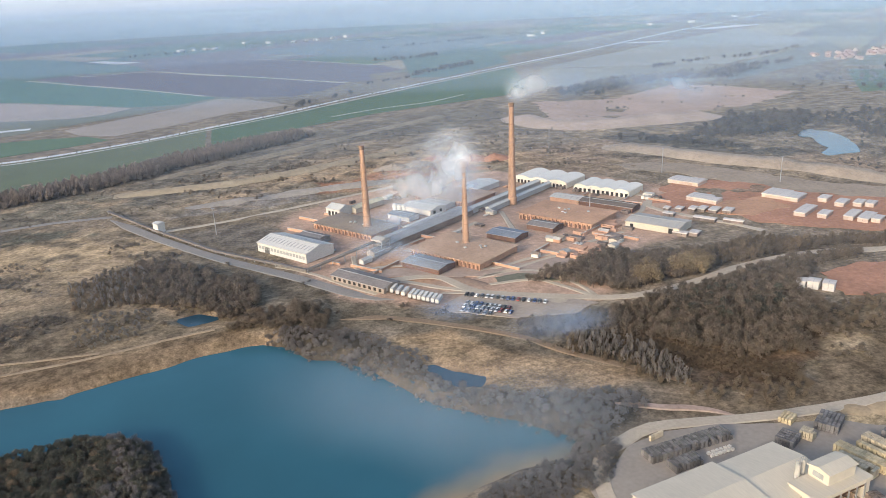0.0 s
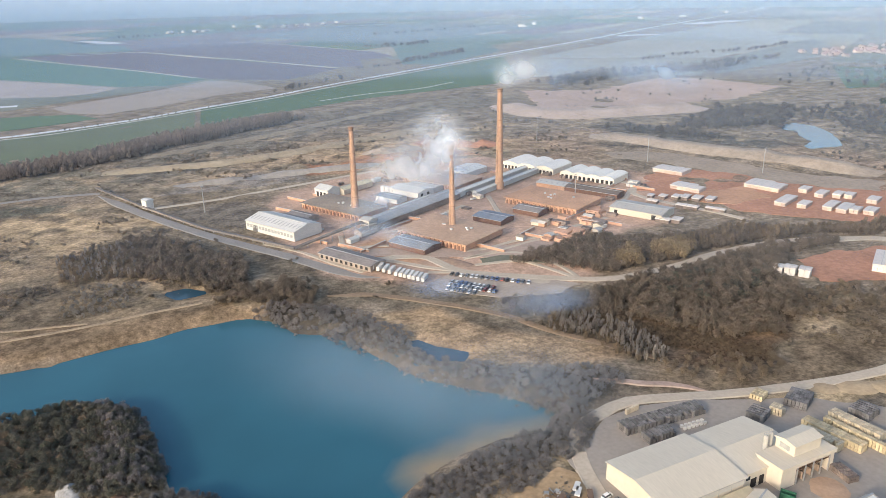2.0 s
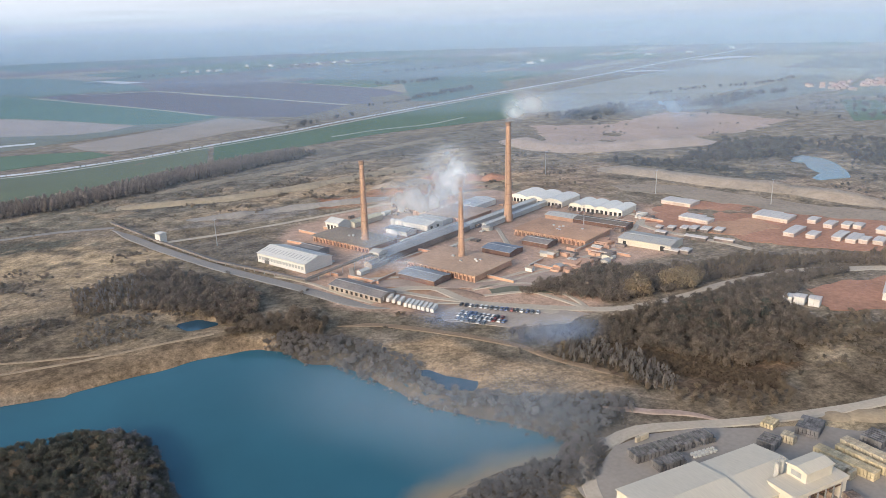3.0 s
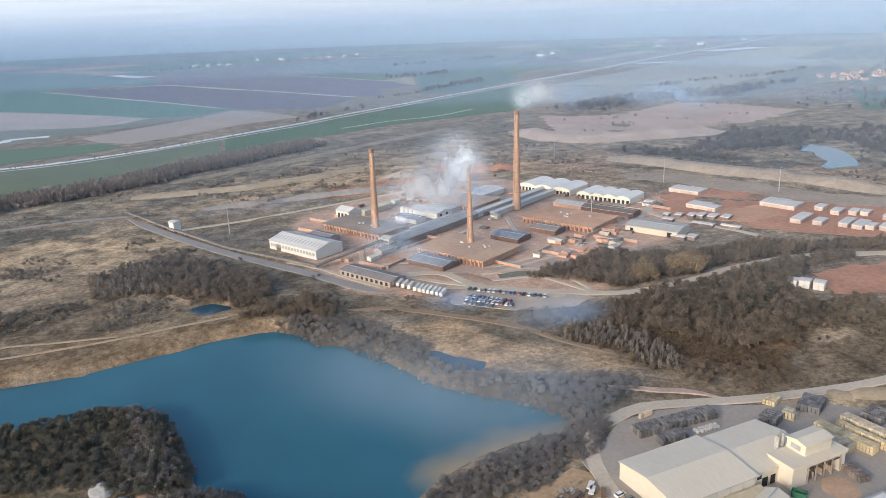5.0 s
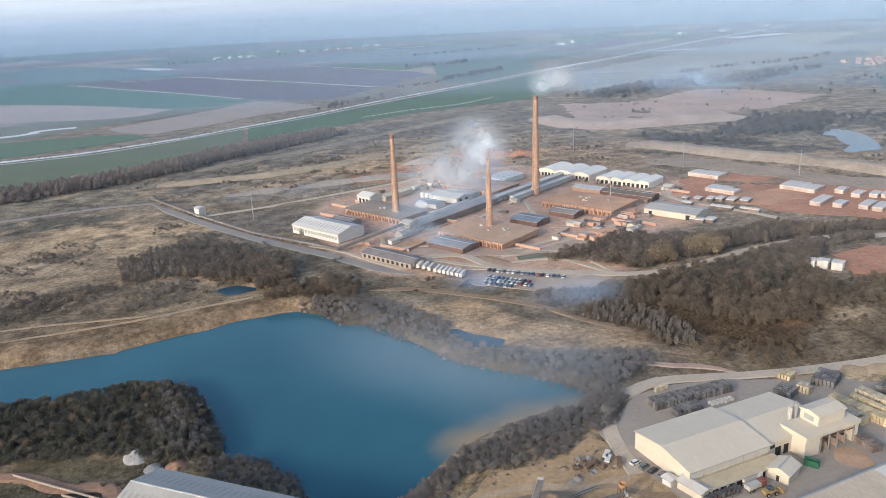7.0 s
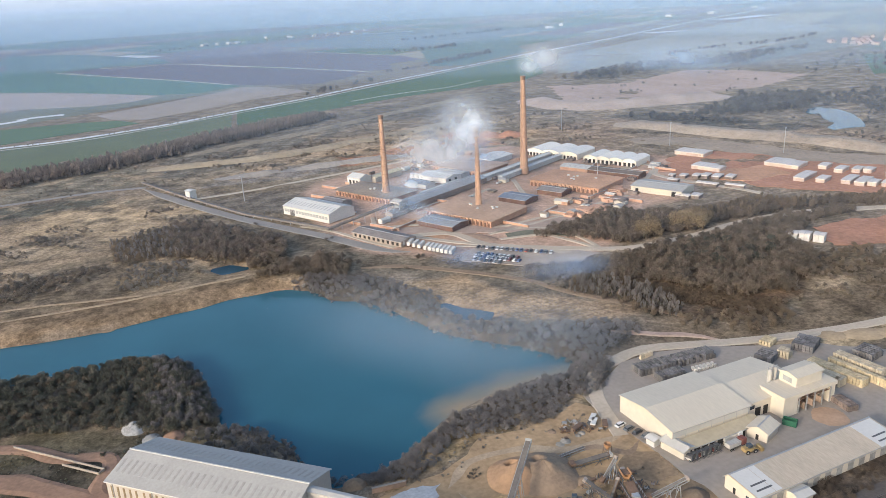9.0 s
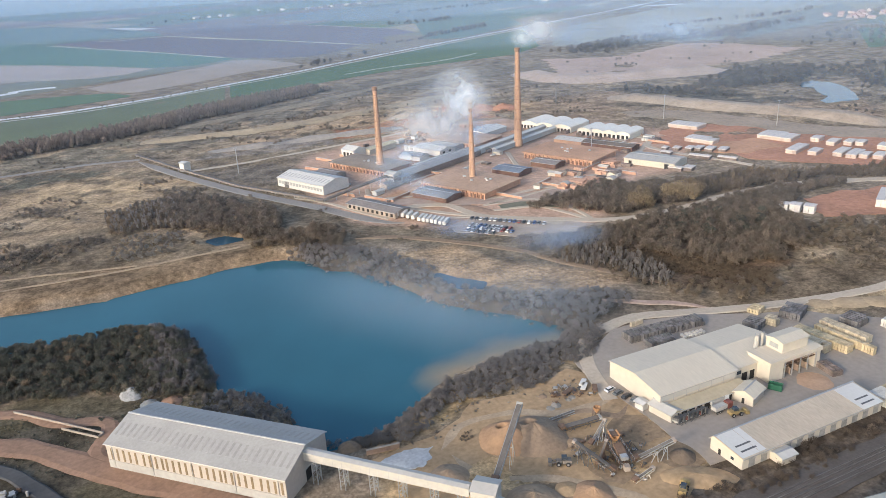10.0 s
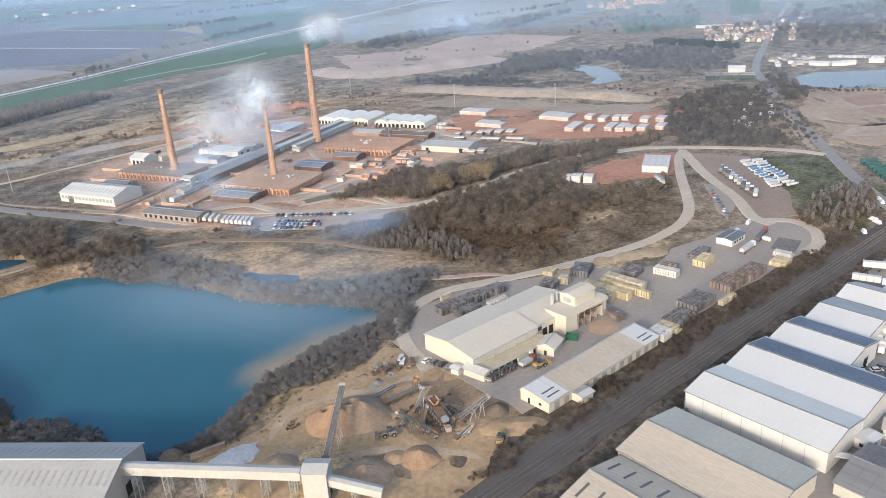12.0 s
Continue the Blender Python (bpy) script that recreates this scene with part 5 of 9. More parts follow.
works_shed("setting_shed", "long low dark-roofed open setting shed", (390.4, 532.2), 46, 14, 3.6, 4.8, DARKBRICK, mat("tarred_brown_roof", (0.155, 0.125, 0.105), 0.9, 0.6, 0.08, 0.25))
works_shed("packing_shed", "cream packing shed with a pale grey roof", (383, 466), 40, 23, 4.5, 6, CREAM, GREYROOF, doors=[("s", 14, 3.5, 0, 3.6), ("s", -15, 2.5, 0, 3)], lights=6)
works_shed("open_store", "low grey-roofed store with open sides", (212, 478), 30, 17, 3.4, 4.6, DARKBRICK, mat("slate_roof", (0.25, 0.25, 0.26), 0.85), windows=[])
works_shed("open_store", "low grey-roofed store between kilns", (322, 502), 22, 14, 3.4, 4.6, DARKBRICK, DARKROOF)
works_shed("open_store", "low blue-grey roofed store in the works yard", (287, 500), 24, 17, 3.4, 4.6, DARKBRICK, mat("blue_grey_roof", (0.22, 0.25, 0.30), 0.8))
works_shed("conveyor_hall", "very long low dark-roofed conveyor hall", (212, 527), 15, 98, 4.6, 6.2, mat("dusty_dark_brick", (0.26, 0.20, 0.165), 0.9), mat("grey_brown_roof", (0.34, 0.335, 0.335), 0.85, 0.6, 0.06, 0.2), across=True)
works_shed("conveyor_gallery", "long pale roofed gallery between the kilns", (303, 562), 5, 120, 4.5, 5.6, PALEGREY, WHITEROOF, across=True)
works_shed("conveyor_gallery", "long pale roofed gallery between the kilns", (318, 556), 4, 100, 4.0, 4.9, PALEGREY, WHITEROOF, across=True)
CRUSH = thing("crusher_house", 212, 513, 0, E1, "open steel crusher house with a grey hood", "building")
for x in (-4, 4):
    for y in (-4, 4):
        boxed("column", (x - 0.2, x + 0.2, y - 0.2, y + 0.2, 0, 9.5), STEEL, CRUSH)
for z_ in (3.2, 6.4):
    boxed("platform", (-4.4, 4.4, -4.4, 4.4, z_, z_ + 0.25), GREYROOF, CRUSH)
for s_ in (-1, 1):
    bm = bmesh.new()
    for z_ in (0, 3.4, 6.6):
        beam(bm, (-4, 4 * s_, z_), (4, 4 * s_, z_ + 2.8), 0.16)
        beam(bm, (4 * s_, -4, z_), (4 * s_, 4, z_ + 2.8), 0.16)
    part("brace", bm, STEEL, CRUSH)
boxed("crusher", (-2.4, 2.4, -2.2, 2.2, 3.4, 6.0), DUSTYWALL, CRUSH)
bm = bmesh.new()
extrude_x(bm, [(-4.6, 8.2), (4.6, 8.2), (4.6, 9.6), (0, 10.8), (-4.6, 9.6)], -4.6, 4.6)
part("hood", bm, GREYROOF, CRUSH)
works_shed("brick_office", "small dusty brick office", (200, 510), 7, 16, 3.5, 5, DUSTYWALL, DARKROOF, across=True)

# long conveyor along the west road, and the white junction hut
def long_belt(label, pts, z0, z1, w=2.2):
    t = thing("belt_conveyor", *pts[0], 0, 0, label, "conveyor")
    o = Vector((*pts[0], 0))
    for a, b, za, zb in zip(pts, pts[1:], [z0] * len(pts), [z0] * (len(pts) - 2) + [z1]):
        pa, pb = Vector((*a, za)) - o, Vector((*b, zb)) - o
        bm = bmesh.new()
        beam(bm, pa, pb, w, 1.3)
        part("casing", bm, mat("dusty_brown_sheet", (0.19, 0.168, 0.15), 0.85), t)
        n = int((pb - pa).length / 9)
        for i in range(n + 1):
            q = pa.lerp(pb, i / max(n, 1))
            bm = bmesh.new()
            beam(bm, (q.x, q.y, -0.4), (q.x, q.y, q.z), 0.4)
            part("support", bm, STEEL, t)


long_belt("long grey covered belt conveyor beside the road", [(52, 738), (82, 652), (112, 575), (156, 501)], 1.6, 1.6)
long_belt("inclined covered belt conveyor up to the crusher house", [(156, 501), (211, 514)], 1.8, 8.6, 2.4)
shed("junction_hut", "white box-shaped conveyor junction hut", 84, 655, 7, 6, 7, 7.6, -66, WHITE, WHITEROOF, ridge_cap=False)


# ---- trees, scrub ----
rng = np.random.default_rng(7)


def tree_parts(kind, seed):
    """Trunk with limbs, and a crown of many small twig clumps that face outwards, as arrays for a tree of about unit height 1."""
    r = np.random.default_rng(seed)
    n, wide, low, top, size = {"poplar": (150, 0.15, 0.12, 1.0, 0.05), "bush": (560, 0.55, 0.05, 0.95, 0.049), "far": (150, 0.42, 0.1, 1.0, 0.11), "tree": (760, 0.42, 0.10, 1.0, 0.040),
                               "mid": (540, 0.40, 0.10, 1.0, 0.045), "tuft": (90, 0.6, 0.05, 0.9, 0.14)}[kind]
    lobes = [(r.uniform(-0.6, 0.6) * wide, r.uniform(-0.6, 0.6) * wide, r.uniform(low + 0.2, top - 0.22), r.uniform(0.35, 0.6)) for _ in range(8)] + [(0, 0, top - 0.3, 0.55)]
    pts = []
    while len(pts) < n:
        lx, ly, lz, ls = lobes[r.integers(len(lobes))]
        d = r.normal(size=3)
        d /= np.linalg.norm(d)
        q = np.array([lx, ly, lz]) + d * np.array([wide, wide, wide if kind != "poplar" else 0.24]) * ls * r.uniform(0.5, 1.0) ** 0.5
        if q[2] > low * 0.7:
            pts.append((q, d))
    V_, F_ = [], []
    for q, d in pts:
        d = d + r.normal(size=3) * 0.32
        d /= np.linalg.norm(d)
        a = np.cross(d, r.normal(size=3))
        a /= np.linalg.norm(a)
        b = np.cross(d, a)
        s = size * r.uniform(0.6, 1.3)
        k = len(V_)
        if kind == "poplar":
            a, b = np.array([0.25 * a[0], 0.25 * a[1], 1.5]), b * 0.6
        V_ += [q + a * s, q + b * 0.85 * s - a * 0.4 * s, q - a * 0.6 * s - b * 0.75 * s]
        F_ += [(k, k + 1, k + 2)]
    T_, G_ = [], []

    def limb(p, q, ra, rb):
        d = np.array(q) - np.array(p)
        u = np.cross(d, (0.3, 0.9, 0.1))
        u /= np.linalg.norm(u)
        w = np.cross(d, u)
        w /= np.linalg.norm(w)
        k = len(T_)
        for c, rr in ((p, ra), (q, rb)):
            for j in range(4):
                T_.append(np.array(c) + rr * (u * math.cos(j * math.pi / 2) + w * math.sin(j * math.pi / 2)))
        for j in range(4):
            G_.append((k + j, k + (j + 1) % 4, k + 4 + (j + 1) % 4, k + 4 + j))
    limb((0, 0, -0.06), (0, 0, 0.5), 0.026, 0.015)
    limb((0, 0, 0.45), (0.02, 0.01, 0.85), 0.015, 0.005)
    for j in range(1 if kind in ("far", "mid", "bush", "tuft") else 4):
        a = j * 1.6 + r.uniform(0, 1)
        limb((0, 0, 0.22 + 0.08 * j), (wide * 0.8 * math.cos(a), wide * 0.8 * math.sin(a), 0.5 + 0.1 * j), 0.012, 0.004)
    return np.array(V_), np.array(F_), np.array(T_), np.array(G_)


PROTO = {k: [tree_parts(k, 10 + i) for i in range(4)] for k in ("tree", "bush", "poplar", "far", "mid", "tuft")}


def arr_mesh(name, v, f, material, tone=None):
    me = bpy.data.meshes.new(name)
    me.from_pydata(v.tolist(), [], f.tolist())
    if tone is not None:
        a = me.attributes.new("tone", "FLOAT_VECTOR", "POINT")
        a.data.foreach_set("vector", tone.astype(np.float32).ravel())
    me.materials.append(material)
    return me


def tree_tone(count):
    """Brightness and hue of one tree, for each of its points."""
    return np.tile([rng.uniform(0.82, 1.18), rng.uniform(-0.1, 0.6), 0.0], (count, 1))


def ground_z(x, y):
    return float(land_height(np.array([x]), np.array([y]))[0])


TREE_MESH = {}


def single_tree(kind, i, x, y, h, material, label):
    key = (kind, i, material.name)
    if key not in TREE_MESH:
        v, f, t, g = PROTO[kind][i]
        TREE_MESH[key] = (arr_mesh("crown", v, f, material, tree_tone(len(v))), arr_mesh("trunk", t, g, BARK))
    name = "shrub" if kind in ("bush", "tuft") else "tree"
    ob = thing(name, x, y, ground_z(x, y), rng.uniform(0, 360), label, name, "trees and shrubs")
    ob.scale = (h * rng.uniform(0.85, 1.2), h * rng.uniform(0.85, 1.2), h)
    for nm, me in zip(("crown", "trunk"), TREE_MESH[key]):
        new(nm, me).parent = ob


def wood(name, label, outline, spacing, kind, material, h, singles=0, single_label="", thin=1.0, clumps=None):
    """Trees scattered over a zone: the first ones single, the rest as one mass."""
    p = np.array(outline, float)
    xs = np.arange(p[:, 0].min(), p[:, 0].max(), spacing)
    ys = np.arange(p[:, 1].min(), p[:, 1].max(), spacing)
    X, Y = np.meshgrid(xs, ys)
    x = X.ravel() + rng.uniform(-0.55, 0.55, X.size) * spacing
    y = Y.ravel() + rng.uniform(-0.55, 0.55, X.size) * spacing
    d = inside_distance(x + 5 * wobble(x, y, 9, 3), y + 5 * wobble(y, x, 9, 8), outline)
    ok = (d > 0) & (rng.random(X.size) < thin)
    if clumps is not None:
        ok &= wobble(x, y, 14, 6) + 0.5 * wobble(x, y, 5, 2) > clumps
    for o in (POND_A, POND_B, POND_C, LAKE_EAST):
        ok &= inside_distance(x, y, o) < -1.0
    x, y = x[ok], y[ok]
    order = np.argsort(np.hypot(x - 60, y - 60))
    x, y = x[order], y[order]
    z = land_height(x, y)
    hh = rng.uniform(h[0], h[1], len(x))
    V_, F_, TV, TF, TT, kv, kt = [], [], [], [], [], 0, 0
    for i in range(len(x)):
        if i < singles:
            single_tree(kind, i % 4, x[i], y[i], hh[i], material, single_label)
            continue
        v, f, t, g = PROTO[kind][rng.integers(4)]
        a = rng.uniform(0, 6.28)
        c, s = math.cos(a), math.sin(a)
        R = np.array([[c, -s, 0], [s, c, 0], [0, 0, 1]]) * hh[i]
        o = np.array([x[i], y[i], z[i]])
        V_.append(v @ R.T + o)
        F_.append(f + kv)
        TT.append(tree_tone(len(v)))
        kv += len(v)
        TV.append(t @ R.T + o)
        TF.append(g + kt)
        kt += len(t)
    if V_:
        ob = thing(name, float(x.mean()), float(y.mean()), 0, 0, label, "wood", "", "stuff")
        o = np.array([x.mean(), y.mean(), 0])
        for nm, vv, ff, m_, tone in (("crowns", V_, F_, material, np.concatenate(TT)), ("trunks", TV, TF, BARK, None)):
            new(nm, arr_mesh(nm, np.concatenate(vv) - o, np.concatenate(ff), m_, tone)).parent = ob


wood("island_wood", "dense dull green wood on the lake's peninsula", [(46, 290), (46, 313), (44, 338), (38, 355), (22, 362), (2, 364), (-33, 368), (-110, 372), (-110, 330), (-29, 312), (0, 306), (14, 300), (30, 286)], 2.8, "tree", GREENLEAF, (2.6, 5.2), 90,
     "bushy dull green tree on the peninsula")
wood("island_bare_trees", "bare grey-brown trees among the peninsula wood", [(46, 290), (46, 313), (44, 338), (38, 355), (22, 362), (2, 364), (-33, 368), (-110, 372), (-110, 335), (-29, 320), (0, 312), (14, 306), (30, 290)], 6.0, "tree", BROWNTWIGS, (3.4, 5.4), 20, "bare brown tree in the peninsula wood", 0.4)
wood("shore_scrub", "grey-brown bare scrub by the water", [(36, 282), (46, 289), (58, 280), (67, 264), (69, 244), (66, 236), (56, 245), (44, 262)], 2.7, "tree", SHORETWIGS, (1.6, 3.6), 25, "grey leafless tree on the shore")
wood("peninsula_fringe", "brown leafless fringe of the peninsula wood", [(24, 292), (47, 291), (48, 313), (46, 340), (41, 358), (26, 362), (30, 330), (26, 305)], 2.8, "tree", SHORETWIGS, (2.4, 5.0), 10, "slate-grey leafless tree on the peninsula")
wood("east_shore_scrub", "grey-brown bare thicket along the lake's east shore", [(74, 236), (95, 235), (112, 241), (125, 249), (141, 250), (158, 251), (182, 256), (197, 268), (210, 262), (202, 250), (190, 238), (174, 232), (150, 229), (138, 230), (123, 229), (108, 222), (96, 218), (84, 223)],
     2.1, "bush", SHORETWIGS, (1.6, 3.4), 50, "low grey leafless shrub on the shore")
wood("north_shore_scrub", "grey-brown bare thicket along the north-east shore", [(112, 426), (126, 423), (148, 398), (160, 384), (163, 368), (169, 348), (171, 332), (176, 316), (190, 306), (204, 298), (226, 284), (236, 268), (222, 262), (206, 258), (195, 268), (189, 284), (181, 295), (171, 305), (163, 318), (159, 331), (151, 348), (143, 361), (137, 378), (128, 391), (117, 409)],
     3.0, "bush", SHORETWIGS, (2.2, 4.4), 30, "low grey leafless shrub on the shore", 0.85)
wood("tip_wood", "brown bare trees at the lake's tip", [(92, 440), (112, 426), (126, 420), (138, 408), (150, 430), (136, 452), (104, 452)], 3.8, "tree", TWIGS, (4, 7), 10, "brown leafless tree at the lake's tip")
wood("west_wood", "dense dark brown wood by the long conveyor", [(53, 503), (52, 545), (58, 580), (80, 566), (102, 530), (115, 505), (123, 486), (122, 470), (107, 456), (93, 453), (86, 478), (66, 495)], 3.4, "mid", TWIGS, (4.5, 7.5), 12, "brown leafless tree in the west wood")
wood("west_bare_trees", "pale bare upright trees at the wood's edge", [(20, 520), (18, 550), (45, 565), (66, 560), (58, 500), (26, 506)], 4.2, "poplar", GREYTWIGS, (5.5, 8.5), 10, "pale bare upright tree", 0.7)
wood("west_bare_trees", "warm brown bushes among the upright trees", [(20, 516), (18, 552), (45, 567), (70, 562), (60, 500), (26, 504)], 4.6, "mid", BROWNTWIGS, (3, 5.5), 0)
wood("bank_bushes", "brown leafless bushes below the reed bank", [(18, 478), (32, 498), (56, 492), (61, 480), (48, 459), (29, 451), (22, 455)], 4.2, "mid", GREYTWIGS, (2.5, 4.5), 10, "brown leafless bush on the reed bank", 0.75)
wood("bank_bushes", "dark brown low thicket on the moor", [(-60, 500), (-30, 512), (-12, 518), (13, 512), (16, 491), (-12, 486), (-23, 474), (-60, 470)], 3.4, "tuft", TWIGS, (1.2, 3.0), 10, "dark brown low bush on the moor", 0.75)
wood("works_wood", "dense bare brown wood beside the brickworks", [(264, 418), (275, 416), (305, 424), (337, 426), (354, 414), (378, 402), (394, 394), (422, 396), (448, 378), (477, 362), (510, 350), (560, 345), (500, 338), (460, 361), (408, 368), (365, 368), (343, 367), (317, 368), (297, 377), (286, 392)], 3.5, "mid", TWIGS, (4.5, 8), 0)
wood("works_poplars", "tall bare grey poplars along the works road", [(365, 372), (394, 390), (422, 392), (448, 375), (477, 360), (520, 350), (500, 340), (460, 363), (408, 370)], 4.6, "poplar", BROWNTWIGS, (7.5, 11), 10, "tall bare grey poplar")
wood("yard_wood", "dense bare brown wood between the roads", [(241, 355), (266, 352), (281, 351), (310, 355), (330, 351), (353, 353), (381, 356), (420, 355), (455, 349), (470, 341), (430, 341), (402, 334), (384, 316), (376, 296), (352, 275), (325, 266), (295, 277), (280, 293), (280, 311), (278, 332), (260, 346)], 3.5, "mid", TWIGS, (4.5, 8), 20, "brown leafless tree between the roads")
wood("yard_green_trees", "dull green bushy trees in the wood", [(300, 335), (330, 345), (360, 345), (372, 320), (345, 300), (320, 310)], 7.5, "mid", GREENLEAF, (6, 9), 0, "", 0.6)
wood("clay_scrub", "brown scrub below the clay field", [(372, 292), (398, 298), (446, 276), (422, 259), (400, 262), (370, 268), (352, 274)], 4.4, "mid", BROWNTWIGS, (2.5, 5), 10, "brown leafless shrub below the clay field", 0.7)
wood("hollow_edge_wood", "brown leafless trees above the reed hollow", [(226, 361), (241, 356), (264, 347), (279, 331), (281, 306), (273, 312), (259, 334), (240, 344), (230, 350)], 3.6, "mid", TWIGS, (4, 7), 8, "brown leafless tree above the reed hollow")
wood("fringe_wood", "brown leafless thicket along the reed hollow", [(222, 358), (240, 340), (250, 318), (256, 293), (256, 274), (280, 262), (304, 252), (312, 249), (300, 245), (283, 242), (266, 244), (251, 258), (252, 271), (245, 289), (237, 311), (232, 338)], 4.2, "mid", BROWNTWIGS, (3, 5.2), 10, "brown leafless tree by the reed hollow", 0.8)
wood("fringe_poplars", "bare upright trees along the reed hollow", [(246, 338), (259, 329), (261, 310), (267, 293), (265, 276), (257, 272), (249, 287), (244, 305), (233, 318), (236, 330)], 2.7, "poplar", GREYTWIGS, (5.5, 8), 15, "grey-brown bare upright tree by the reed hollow", 0.95)
wood("reed_bed", "smooth brown reed bed in the hollow", [(250, 338), (262, 330), (274, 312), (281, 302), (289, 289), (299, 274), (314, 261), (308, 255), (298, 250), (287, 259), (276, 277), (268, 293), (262, 312)], 1.5, "tuft",
     leaf_mat("brown_reeds", (0.185, 0.138, 0.096), (0.235, 0.178, 0.122)), (1.2, 2.1), 0)
wood("ochre_trees", "ochre-leaved willows in the wood", [(314, 374), (326, 366), (337, 372), (332, 384), (320, 384)], 4.8, "tree", OCHRE, (9.5, 13), 0)
wood("ochre_trees", "ochre-leaved willows by the works road", [(347, 372), (362, 365), (374, 372), (364, 383), (350, 382)], 5.0, "tree", OCHRE, (10, 13.5), 0)
mat_east = leaf_mat("russet_bare_twigs", (0.15, 0.122, 0.098), (0.255, 0.19, 0.13))
wood("east_wood", "bare grey trees by the main road", [(408, 176), (420, 183), (445, 188), (482, 192), (498, 175), (440, 146), (404, 148), (398, 158)], 4.2, "mid", mat_east, (3, 6), 10, "bare russet-brown tree by the main road", 0.6)
wood("east_poplars", "thin bare grey poplars by the main road", [(412, 178), (445, 188), (482, 192), (498, 175), (440, 150), (408, 152)], 4.2, "poplar", SHORETWIGS, (5, 8.5), 0, "", 0.7)
wood("rail_scrub", "low brown scrub on the railway bank", [(130, 144), (150, 151), (178, 150), (206, 153), (244, 152.5), (310, 155), (380, 154), (400, 160), (412, 150), (400, 144), (250, 142.5), (150, 142)], 3.2, "bush", HEDGETWIGS, (1.4, 3.4), 45,
     "low brown leafless shrub on the railway bank")
wood("rail_scrub", "low brown scrub on the railway's south side", [(110, 122.5), (110, 131.5), (400, 133), (400, 124)], 3.4, "bush", HEDGETWIGS, (1.0, 2.4), 10, "low brown leafless shrub on the railway bank", 0.8)
mat_belt = leaf_mat("russet_bare_poplar", (0.30, 0.25, 0.21), (0.37, 0.30, 0.245))
wood("tree_belt", "long belt of bare brown poplars before the canal", [(-330, 770), (-63, 806), (-16, 820), (35, 833), (92, 860), (132, 893), (195, 922), (262, 965), (310, 1000), (285, 1015), (178, 975), (102, 922), (38, 880), (-17, 862), (-67, 850), (-330, 812)], 4.0, "poplar", mat_belt, (8.5, 13), 0)
wood("belt_underwood", "brown underwood beneath the poplar belt", [(-330, 764), (-63, 802), (-16, 817), (35, 829), (92, 856), (132, 889), (195, 918), (275, 966), (320, 1000), (300, 1012), (178, 972), (102, 915), (38, 872), (-17, 856), (-67, 844), (-330, 806)], 6.0, "far", mat_belt, (4.5, 7.5), 0)
wood("far_wood", "bare grey woodland beyond the clay pits", [(655, 690), (805, 765), (890, 722), (860, 690), (772, 640), (690, 655)], 8, "far", FARTWIGS, (6, 11), 0, "", 0.8)
wood("far_wood", "bare grey woodland by the far works", [(590, 745), (665, 670), (655, 620), (640, 640), (600, 700)], 7, "far", FARTWIGS, (5, 9), 0, "", 0.7)
wood("field_scrub", "scattered grey-brown scrub on the rough land", [(-130, 640), (70, 640), (130, 500), (100, 452), (30, 475), (-130, 470)], 4, "tuft", TWIGS, (1.2, 3), 0, "", 0.8, 0.25)
wood("field_scrub", "scattered grey-brown scrub behind the works", [(60, 800), (180, 690), (330, 720), (480, 650), (560, 700), (430, 780), (300, 830), (150, 850)], 6, "tuft", TWIGS, (1.5, 3.5), 0, "", 0.7, 0.3)
wood("field_scrub", "scattered grey scrub around the far clay flat", [(480, 760), (700, 740), (1050, 860), (1050, 1010), (800, 1030), (640, 980), (520, 860)], 10, "tuft", GREYTWIGS, (2, 5), 0, "", 0.5, 0.55)
wood("moor_scrub", "scattered low scrub on the moor", [(125, 470), (150, 505), (178, 436), (250, 368), (245, 300), (205, 345), (150, 430)], 5, "tuft", TWIGS, (1.2, 2.8), 0, "", 0.8, 0.35)
wood("yard_scrub", "low scrub by the haul road", [(260, 262), (310, 256), (378, 236), (412, 262), (440, 282), (402, 298), (380, 300), (355, 276), (310, 258)], 6, "tuft", TWIGS, (2, 4), 0, "", 0.6)
wood("bank_scrub", "sparse grey scrub on the bank above the lake", [(98, 217), (109, 221), (124, 228), (150, 228), (172, 232), (171, 224), (150, 220), (141, 223), (124, 219), (108, 214)], 2.4, "tuft", GREYTWIGS, (0.5, 1.4), 10, "small grey leafless shrub on the bank", 0.5)
wood("corner_scrub", "low dark scrub between wood and track", [(-90, 330), (-30, 314), (-8, 298), (10, 286), (16, 296), (28, 292), (44, 284), (40, 276), (24, 284), (12, 280), (8, 284), (-9, 296), (-29, 313), (-90, 326)], 2.2, "tuft", GREENLEAF, (0.4, 1.6), 0, "", 0.8)
wood("corner_scrub", "low dark rough grass and brambles by the dirt tracks", [(-60, 312), (-26, 302), (-9, 288), (7, 279), (8, 274), (2, 272), (-13, 278), (-25, 290), (-60, 304)], 1.9, "tuft", GREENLEAF, (0.25, 0.8), 10, "low dark bramble by the dirt track", 0.75)
wood("corner_scrub", "low dark rough grass by the scrap yard", [(-60, 292), (-25, 280), (-15, 272), (-3, 256), (0, 250), (-6, 252), (-18, 262), (-24, 270), (-60, 284)], 1.9, "tuft", GREENLEAF, (0.25, 0.9), 10, "low dark bramble by the scrap yard", 0.7)
wood("yard_tuft", "dark weeds on the sandy yard", [(112, 210), (117, 214), (122, 212), (120, 207)], 1.6, "tuft", TWIGS, (0.5, 1.2), 0)
wood("plant_weeds", "dark weeds behind the screening plant", [(163, 184), (168, 189), (177, 183), (174, 178), (167, 178)], 2.2, "tuft", TWIGS, (0.4, 1.1), 0, "", 0.6)
